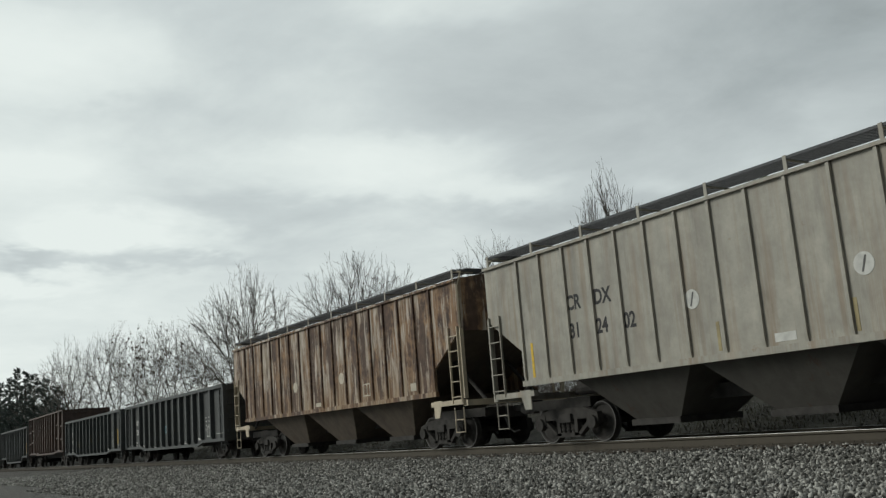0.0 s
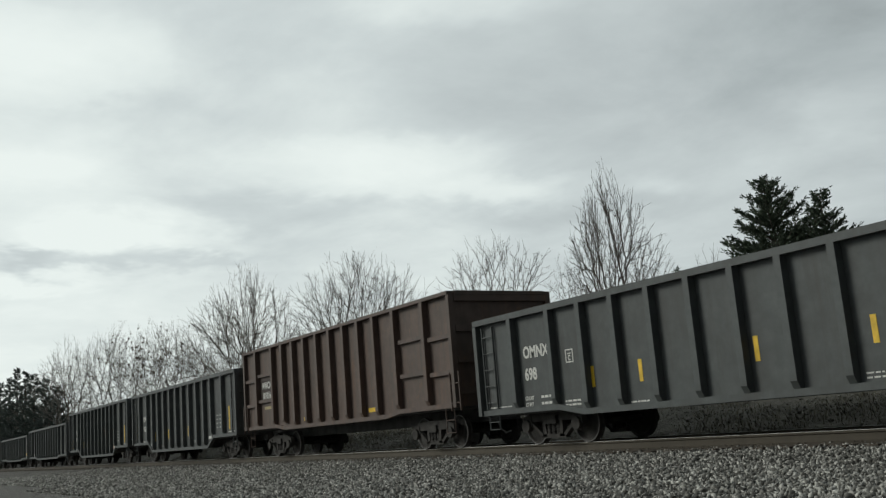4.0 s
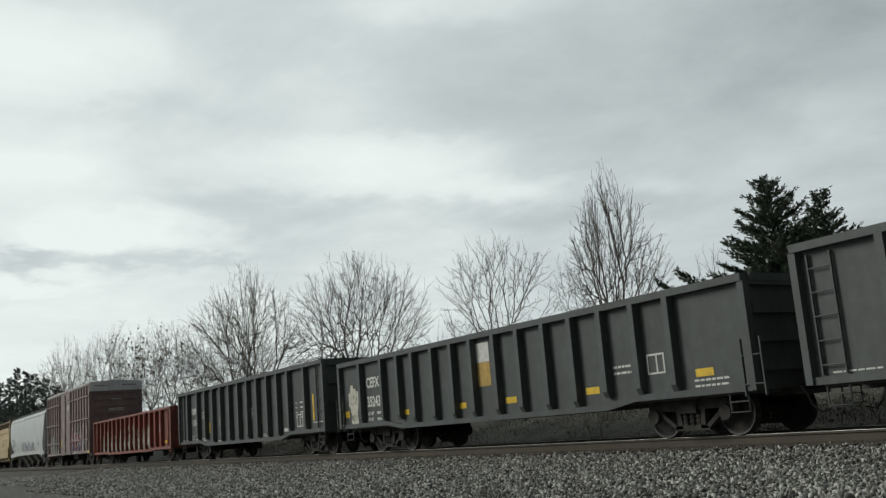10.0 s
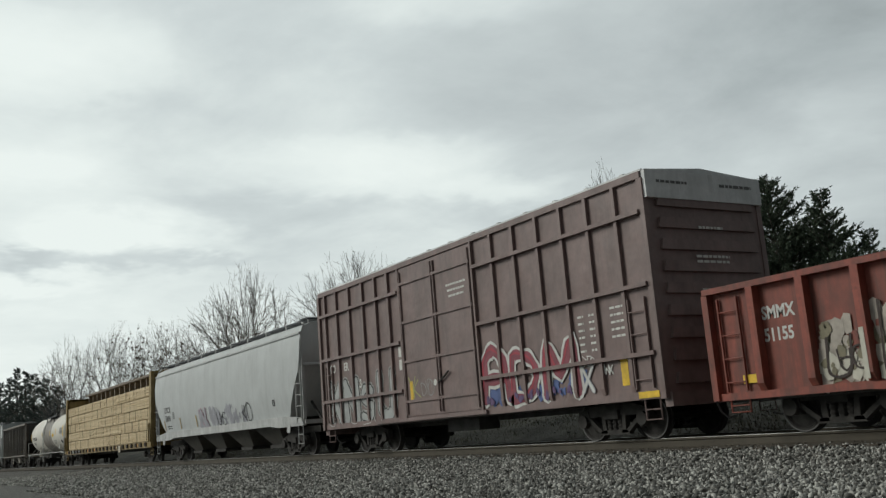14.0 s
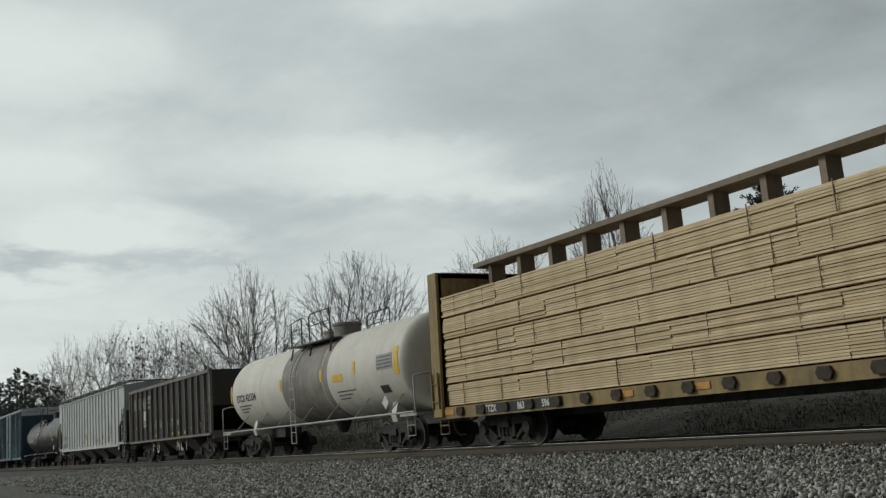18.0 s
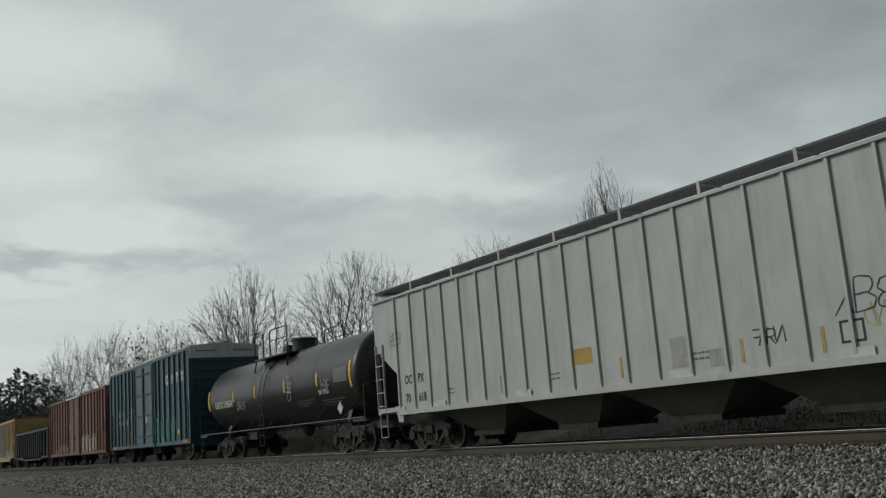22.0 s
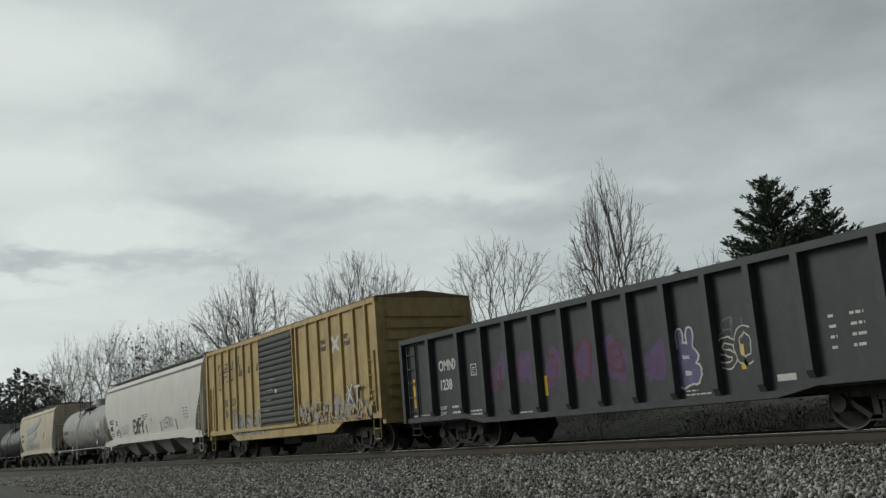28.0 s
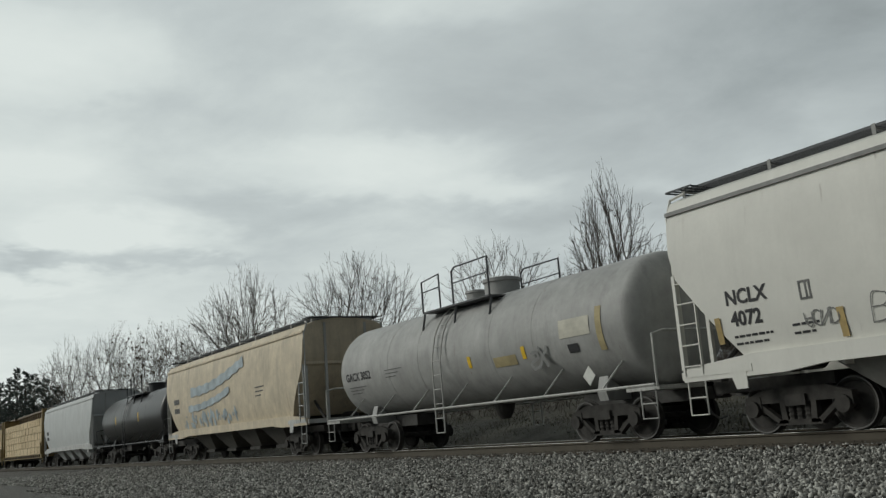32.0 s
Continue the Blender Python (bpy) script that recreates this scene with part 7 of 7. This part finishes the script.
# -- blue boxcar
car, hl, y = boxcar(-115.5, -130.5, P_BLUEBOX, "dark blue boxcar with teal graffiti and a white roof end", zb=0.75, zt=4.93, door=(-2.02, 1.55), roof_mat=P_ROOFW, end_cap=P_ROOFW, bar_mat=P_BLUEBAR,
                    ribs=[-6.61, -5.8, -5.0, -4.11, -3.32, -2.58, 1.9, 2.56, 3.43, 4.32, 5.15, 6.0, 6.78])
ring = Shape()
oct_in = [(3.88 + 0.11 * math.cos(math.pi / 4 * (i + 0.5)), 3.75 + 0.12 * math.sin(math.pi / 4 * (i + 0.5))) for i in range(8)]
oct_out = [(3.88 + 0.24 * math.cos(math.pi / 4 * (i + 0.5)), 3.75 + 0.25 * math.sin(math.pi / 4 * (i + 0.5))) for i in range(8)]
for i in range(8):
    j = (i + 1) % 8
    ring.side([oct_in[i], oct_out[i], oct_out[j], oct_in[j]], y - 0.006, y)
part("logo_shape", ring, M_WHITE, car, "bold white logo shape")
for polys in ([[(4.48, 3.52), (4.60, 3.52), (4.76, 3.98), (4.68, 3.98)], [(4.84, 3.52), (4.96, 3.52), (4.76, 3.98), (4.68, 3.98)]],
              [[(5.34, 3.86), (5.74, 3.86), (5.74, 3.98), (5.34, 3.98)], [(5.48, 3.52), (5.60, 3.52), (5.60, 3.86), (5.48, 3.86)]],
              [[(6.1, 3.52), (6.23, 3.52), (6.53, 3.98), (6.40, 3.98)], [(6.40, 3.52), (6.53, 3.52), (6.23, 3.98), (6.10, 3.98)]]):
    sh = Shape()
    for i, pts in enumerate(polys):
        sh.side(pts, y - 0.006 - 0.002 * i, y)
    part("logo_shape", sh, M_WHITE, car, "bold white logo shape")
for x, z, body in ((-5.75, 2.5, "LR"), (-4.85, 2.5, "S"), (-5.75, 2.05, "10"), (-4.9, 2.05, "02"), (-4.05, 2.05, "03")):
    lettering(car, body, x, z, 0.34, y, M_WHITE)
tag_marks(car, 1.85, 1.0, 4, 0.9, y - 0.004, S_DARKTEAL, 120, 0.035, 1.05, fill=S_DEEPTEAL, glyphs=(14, 3, 7, 0), fat=0.33, label="teal sprayed letters", halo=S_DEEPTEAL, lights=S_TEAL)
tag_marks(car, -5.3, 0.93, 5, 0.75, y - 0.004, S_TANSPRAY, 121, 0.022, 0.88, fill=S_OLIVE, glyphs=(2, 3, 13, 2, 6), fat=0.24, label="olive sprayed letters")
for x, z, w, h in ((-3.0, 2.35, 0.28, 0.1), (-3.0, 2.55, 0.28, 0.12), (-3.0, 2.75, 0.28, 0.12), (-3.0, 2.2, 0.28, 0.1), (-2.5, 2.6, 0.2, 0.12), (-3.6, 2.65, 0.3, 0.1)):
    patch(car, x, x + w, z, z + h, y, M_WHITE, "white_label")
bars(car, -1.2, 4.2, [(0, 0.12 * i, 0.9, 0.06) for i in range(7)], y - 0.05, M_GREYINK, 50)
for x, z in ((6.3, 0.82), (0.2, 0.84), (-6.9, 0.8)):
    patch(car, x, x + 0.75, z, z + 0.13, y - 0.04, M_ORANGE)
patch(car, 5.4, 5.75, 1.2, 1.42, y, M_YELLOW, "yellow_label")
patch(car, -5.4, -5.1, 1.2, 1.4, y, M_YELLOW, "yellow_label")
bars(car, 5.25, 2.3, [(0, 0.12 * i, 0.2, 0.05) for i in range(6)] + [(0.3, 0.12 * i, 0.2, 0.05) for i in range(6)], y, M_GREYINK, 51)
disc(car, 0.0, 1.9, 0.07, y - 0.05, M_WHITE, "white_roundel")
patch(car, 0.1, 0.3, 2.0, 2.25, y - 0.05, M_WHITE, "white_label")
end_lines(car, hl + 0.112, [(-1.3, -0.4, 4.70, 0.05), (0.4, 1.3, 4.70, 0.05)], M_DULLINK, 5)
# -- red-brown boxcar
car, hl, y = boxcar(-131.9, -150.1, P_REDBOX, "red-brown boxcar with faded white graffiti", zb=0.68, zt=4.48, door=(-1.85, 1.6),
                    ribs=[-8.3, -7.31, -6.35, -5.34, -4.3, -3.3, -2.4, 2.21, 3.14, 4.16, 5.11, 6.01, 6.84, 7.52, 8.33])
tag_marks(car, 2.3, 0.95, 5, 0.82, y - 0.004, S_BLACKBROWN, 130, 0.03, 0.98, fill=S_CREAM, label="faded white sprayed letters", glyphs=(4, 13, 4, 2, 7), fat=0.28, halo=S_FADED, lights=S_WHITE)
splash(car, -6.1, -2.3, 0.95, 1.4, y - 0.003, S_FADED, 131, 110, size=(0.04, 0.14))
patch(car, -7.62, -7.52, 1.1, 2.05, y, M_YELLOW)
bars(car, -6.1, 1.75, [(0, 0, 0.6, 0.09), (0, 0.18, 0.5, 0.06), (0, 0.3, 0.55, 0.06)], y, S_FADED, 53)
tag_marks(car, -7.3, 0.8, 3, 0.24, y, S_CREAM, 137, 0.025, 0.7)
tag_marks(car, -5.9, 0.9, 4, 0.7, y - 0.05, S_BLACKBROWN, 135, 0.04, 1.05)
splash(car, 2.3, 6.8, 0.95, 1.5, y - 0.002, S_FADED, 136, 70, size=(0.05, 0.15))
tag_marks(car, -1.0, 1.1, 2, 0.75, y - 0.05, S_CREAM, 132, 0.05, 0.9)
tag_marks(car, 7.75, 2.6, 3, 0.3, y - 0.005, S_FADED, 133, 0.03, 0.7)
tag_marks(car, 7.75, 2.25, 3, 0.3, y - 0.005, S_FADED, 134, 0.03, 0.7)
patch(car, 8.35, 8.45, 1.1, 1.9, y - 0.005, M_YELLOW)
part("roof_patch", Shape().box(-2.5, 1.9, y - 0.13, y - 0.10, 4.36, 4.46), P_ROOFW, car)
bars(car, -1.7, 2.6, [(0, 0, 0.5, 0.08), (0, 0.16, 0.4, 0.08)], y - 0.05, S_FADED, 52)
# -- black gondola with graffiti
car, hl, y, xs = gondola(-151.2, -167.1, 0.74, 2.92, P_GON3, "faded black gondola with colourful faded graffiti", belly=0.14)
gondola_marks(car, y, "OMNX", "1238", 1.95, 0.36, 1.0, [(-1.9, 1.24), (3.55, 1.3)], 71)
patch(car, -7.6, -7.5, 1.1, 1.85, y, M_YELLOW)
for i, x in enumerate((-4.0, -2.95, -1.9, -0.9, 0.15)):
    tag_marks(car, x + 0.1, 1.35, 1, 0.6, y, S_WINE, 140 + i, 0.09, label="faded dark red sprayed letter")
    splash(car, x + 0.15, x + 0.7, 1.4, 1.85, y + 0.002, S_PURPLE, 150 + i, 5)
splash(car, 1.3, 1.8, 1.2, 1.9, y + 0.002, S_PURPLE, 160, 5)
tag_marks(car, 2.16, 1.02, 1, 0.55, y, S_WHITE, 161, 0.045, fill=S_LILAC, glyphs=(14,), fat=0.36)
tag_marks(car, 2.2, 1.5, 1, 0.42, y - 0.003, S_WHITE, 165, 0.04, fill=S_LILAC, glyphs=(3,), fat=0.36)
tag_marks(car, 3.12, 1.2, 2, 0.5, y, S_WHITE, 162, 0.03, 0.75, fill=S_OLIVE, glyphs=(2, 7), fat=0.2)
tag_marks(car, 3.15, 1.6, 2, 0.35, y, S_DULL, 163, 0.04, 0.9)
# -- yellow boxcar
car, hl, y = boxcar(-168.4, -183.7, P_YELLOWBOX, "yellow boxcar with a dark corrugated door and graffiti", zb=0.95, zt=4.33, door=(-1.62, 1.5), door_kind="slide", door_mat=P_DOORGREY, peak=0.16, belly=0.28,
                    ribs=[-6.72, -5.81, -4.95, -4.15, -3.33, -2.48, 1.85, 2.73, 3.59, 4.45, 5.3, 6.2, 7.0], roof_mat=P_YELLOWROOF)
for x, z, w, h in ((-6.4, 3.46, 0.10, 0.26), (-6.28, 3.64, 0.18, 0.08), (-5.6, 3.46, 0.30, 0.10), (-5.5, 3.62, 0.30, 0.09), (-4.75, 3.46, 0.10, 0.26), (-4.05, 3.46, 0.10, 0.40), (-3.95, 3.08, 0.10, 0.44), (-3.83, 3.08, 0.22, 0.24), (-3.0, 3.10, 0.32, 0.26), (-2.1, 3.12, 0.32, 0.26)):
    part("logo_shape", Shape().side([(x, z), (x + w, z), (x + w + 0.1, z + h), (x + 0.1, z + h)], y - 0.006, y), P_DOORGREY, car)
logo = Shape()
ribbon(logo, [(-6.35, 2.72), (-6.15, 3.35), (-4.55, 3.42), (-4.65, 3.02), (-5.35, 2.98), (-5.3, 3.2), (-5.7, 3.18), (-5.8, 2.75), (-6.35, 2.72)], 0.07, y - 0.006)
part("logo_outline", logo, P_DOORGREY, car)
for x, z, body in ((-5.68, 2.02, "RB"), (-4.84, 2.02, "OX"), (-5.62, 1.62, "36"), (-4.82, 1.62, "149")):
    lettering(car, body, x, z, 0.38, y, P_DOORGREY)
for z, body in ((3.42, "next"), (3.2, "load")):
    lettering(car, body, 3.72, z, 0.26, y, P_DOORGREY)
for z, body in ((3.42, "any"), (3.2, "road")):
    lettering(car, body, 5.42, z, 0.26, y, P_DOORGREY)
cross = Shape()
ribbon(cross, [(4.55, 3.1), (4.8, 3.32), (5.05, 3.55)], 0.15, y - 0.006)
ribbon(cross, [(4.55, 3.55), (4.8, 3.33), (5.05, 3.1)], 0.15, y - 0.008)
part("logo_cross", cross, M_WHITE, car)
splash(car, -4.5, -1.9, 1.0, 1.5, y - 0.001, S_SILVER, 179, 40, size=(0.06, 0.18))
tag_marks(car, -4.6, 0.93, 5, 0.66, y - 0.004, S_WHITE, 170, 0.03, 1.02, fill=S_GREYPANEL2, label="white and grey sprayed letters", glyphs=(3, 13, 2, 4, 0), fat=0.24, halo=S_GREYPANEL)
tag_marks(car, -4.6, 0.95, 5, 0.5, y - 0.03, S_WHITE, 178, 0.025, 1.2)
splash(car, 1.9, 7.2, 1.08, 1.55, y - 0.003, S_SILVER, 171, 130, size=(0.03, 0.15), label="pale grey sprayed patches")
splash(car, 1.8, 7.2, 0.98, 1.25, y - 0.056, P_RUSTPATCH, 176, 60, size=(0.02, 0.07), name="rust_spot")
splash(car, 1.9, 7.2, 1.05, 1.6, y - 0.08, P_YELLOWBOX, 177, 60, size=(0.03, 0.11))
splash(car, 2.0, 6.0, 1.3, 1.75, y - 0.002, S_FADED, 175, 30, size=(0.05, 0.16))
tag_marks(car, 2.0, 1.05, 9, 0.5, y - 0.11, S_FADED, 172, 0.04, 1.25)
tag_marks(car, 5.7, 1.5, 2, 0.5, y - 0.11, S_BLACK, 173, 0.02, 1.0, fill=S_WHITE, glyphs=(10, 8), fat=0.18)
frame_mark(car, 5.4, 1.42, 0.34, 0.34, y - 0.03, S_WHITE)
patch(car, 5.95, 6.4, 1.2, 1.48, y - 0.03, M_YELLOW)
for i in range(4):
    bars(car, -1.2 + 0.2 * i, 1.6 + 0.35 * i, [(0, 0, 0.5, 0.05)], y - 0.10, S_GREYPANEL, 60 + i)
disc(car, 0.0, 2.25, 0.08, y - 0.10, M_WHITE, "white_roundel")
for x in (3.5, 4.4):
    disc(car, x, 2.2 + 0.2 * (x - 3.5), 0.11, y - 0.01, P_RUSTPATCH, "rust_spot")
# -- warm white hopper
car, hl, y = smooth_hopper(-184.7, -202.8, P_CREAMW, "clean warm white covered hopper with black sprayed tags", band=P_GREYBAND, bays=4, under=P_BAYHALFSHADE, post_mat=P_GREYBAND)
lettering(car, "NCLX", -7.85, 2.18, 0.34, y - 0.002, M_BLACKINK)
lettering(car, "4072", -7.8, 1.82, 0.34, y + 0.02, M_BLACKINK)
bars(car, -7.8, 1.62, [(0, 0, 0.8, 0.05), (0, 0.12, 0.7, 0.05), (1.2, -0.05, 0.5, 0.05), (1.2, 0.08, 0.4, 0.05)], y + 0.03, M_BLACKINK, 3)
for x, z in ((-8.15, 1.55), (-0.1, 1.45), (2.55, 1.45), (5.1, 1.45), (-5.75, 1.4)):
    patch(car, x, x + 0.12, z, z + 0.45, y + 0.03, M_TAN)
tag_marks(car, -6.35, 1.62, 4, 0.26, y - 0.01, S_DULLINK, 180, 0.025, 0.7)
tag_marks(car, -5.2, 1.55, 5, 0.42, y - 0.01, S_DULLINK, 181, 0.02, 0.75, glyphs=(14, 7, 3, 0, 12), lean=0.2)
tag_marks(car, -2.6, 1.5, 4, 0.66, y - 0.012, S_BLACK, 182, 0.035, 0.82, fill=S_GREYPANEL2, label="grey and black sprayed letters", glyphs=(6, 10, 11, 12), fat=0.09, lean=0.12)
tag_marks(car, 2.9, 1.6, 5, 0.42, y - 0.01, S_BLACK, 183, 0.028, 0.8, glyphs=(15, 6, 0, 10, 7), lean=0.25)
tag_marks(car, 0.75, 1.85, 2, 0.28, y - 0.01, S_DULLINK, 184, 0.02, 0.9)
bars(car, -0.9, 2.35, [(0, 0, 1.3, 0.04), (0.2, 0.1, 0.9, 0.04), (0.4, 0.2, 0.6, 0.04)], y - 0.005, M_DULLINK, 5)
frame_mark(car, -6.35, 2.05, 0.22, 0.3, y, M_DULLINK)
for i in range(4):
    bars(car, 6.4, 2.3 - 0.14 * i, [(0, 0, 0.2, 0.05), (0.4, 0, 0.3, 0.05)], y - 0.005, M_DULLINK, 70 + i)
for x in spread(-5.2, 5.2, 4):
    part("gate_handle", Shape().box(x - 0.2, x + 0.2, -0.95, -0.85, 0.32, 0.42), S_DARKRED, car, "dull red gate mechanism")
# -- grey tank car
car, hl, zc, r = tank_car(-203.5, -218.2, P_TANKG, "grey tank car with white hand rails and a faded stencil", r=1.37, zc=2.38, rail_mat=M_WHITEMETAL, dome_mat=P_TANKG, top_x=-0.35, top_mat=M_TOPRAIL)
shell_text(car, zc, r, "GACX 3052", -6.1, -11, 0.32, M_BLACKINK)
for x in (0.7, 2.95):
    shell_patch(car, zc, r, x, x + 0.14, -20, -8, M_YELLOW)
shell_patch(car, zc, r, 5.6, 5.78, -24, 14, S_MUSTARD)
shell_patch(car, zc, r, 1.8, 2.7, -24, -14, S_MUSTARD, "faded_label")
shell_patch(car, zc, r, 4.4, 5.4, -8, 8, S_CREAM, "data_panel", "pale stencilled data panel")
shell_patch(car, zc, r, 4.6, 4.95, -22, -14, M_BLACKINK, "data_panel")
tag_marks(car, 3.35, 1.65, 2, 0.4, -(r + 0.0), S_DULLINK, 190, 0.08, 0.8)
for i in range(3):
    shell_patch(car, zc, r, -6.0, -4.9 - 0.2 * i, -20 - 4 * i, -19 - 4 * i, M_DULLINK, "stencil")
    shell_patch(car, zc, r, -3.6, -2.6 - 0.2 * i, -6 - 4 * i, -5 - 4 * i, M_DULLINK, "stencil")
part("hazard_placard", Shape().side([(5.4, 1.13), (5.59, 1.33), (5.4, 1.53), (5.21, 1.33)], -1.5, -1.48), M_WHITE, car, "white diamond hazard placard")
# -- cream hopper
car, hl, y = smooth_hopper(-219.7, -235.8, P_CREAM, "cream covered hopper with a faded blue painted shape", cage=P_WHITEC, post_mat=P_WHITEC, under=P_BAYSHADE)
blue = Shape()
for pts, w in (([(-4.2, 2.88), (-2.6, 2.9), (-1.2, 3.0), (0.3, 3.2), (1.6, 3.45), (2.4, 3.62)], 0.42), ([(-4.6, 2.2), (-3.2, 2.2), (-1.8, 2.3), (-0.4, 2.45), (0.8, 2.68)], 0.30)):
    ribbon(blue, stroke_line(pts, 6), w, y - 0.012)
part("blue_emblem", blue, S_PALEBLUE, car, "faded blue painted swoosh")
splash(car, -5.5, 1.5, 1.45, 1.9, y + 0.01, S_PALEBLUE, 200, 50, size=(0.06, 0.2))
bars(car, 3.6, 2.6, [(0, 0.1, 0.9, 0.06), (0, 0.25, 0.8, 0.06), (0, 0.4, 0.6, 0.06)], y - 0.005, M_DULLINK, 80)
bars(car, -6.8, 2.5, [(0, 0.0, 0.8, 0.22), (0, 0.4, 0.8, 0.22)], y - 0.005, M_DULLINK, 81)
# -- the rear of the train
car, hl, zc, r = tank_car(-236.8, -251.5, P_TANKB, "plain black tank car with a glossy shell", r=1.37, zc=2.38)
for x in (-3.0, 2.0):
    shell_patch(car, zc, r, x, x + 0.14, -9, 9, M_YELLOW)
car, hl, y = smooth_hopper(-252.5, -269.5, P_LIGHT, "pale grey covered hopper with plain sides", cage=P_WHITEC, sill_mat=P_WHITEC)
bars(car, -7.2, 2.3, [(0, 0.0, 0.8, 0.24), (0, 0.4, 0.8, 0.24)], y - 0.005, M_BLACKINK, 82)
centerbeam(-270.6, -292.6, P_LUMCAR, "ochre centerbeam flat car loaded with lumber", 7)
centerbeam(-293.8, -315.8, P_LUMCAR, "ochre centerbeam flat car with a lumber load", 8)


# ---------------------------------------------------------------- movement
SPEED = [12.88, 12.89, 12.76, 12.4, 12.39, 12.25, 11.83, 11.62, 11.35]     # every 4 s


def train_place(t):
    """Metres gone since 16 s, with the speed changing evenly between its values."""
    x, n = 0.0, 320
    for i in range(n):
        a = 16 + (t - 16) * (i + 0.5) / n
        k = min(7, max(0, int(a // 4)))
        x += (SPEED[k] + (SPEED[k + 1] - SPEED[k]) * (a / 4 - k)) * (t - 16) / n
    return x


for car, _ in CARS:
    if "curved" in car:
        curve_marks(car)


def motions():
    places = [(t, train_place(t)) for t in range(33)]
    for car, s in CARS:
        walk(car, [(t, pose(s + x, TRACK_Y, 0)) for t, x in places])
    # all wheelsets turn alike: one rolled path serves them all
    lead = WHEELSETS[0]
    rows, t = [], 0.0
    start = train_place(0)
    steps = 640
    for i in range(steps + 1):
        t = 32.0 * i / steps
        rows.append((t, pose(0, 0, 0, 0, math.degrees((train_place(t) - start) / WHEEL_R) % 360, 0)))
    walk(lead, rows)
    action, slot = lead.animation_data.action, lead.animation_data.action_slot
    for w in WHEELSETS[1:]:
        w.rotation_mode = "QUATERNION"
        keys = w.animation_data_create()
        keys.action = action
        keys.action_slot = slot


motions()
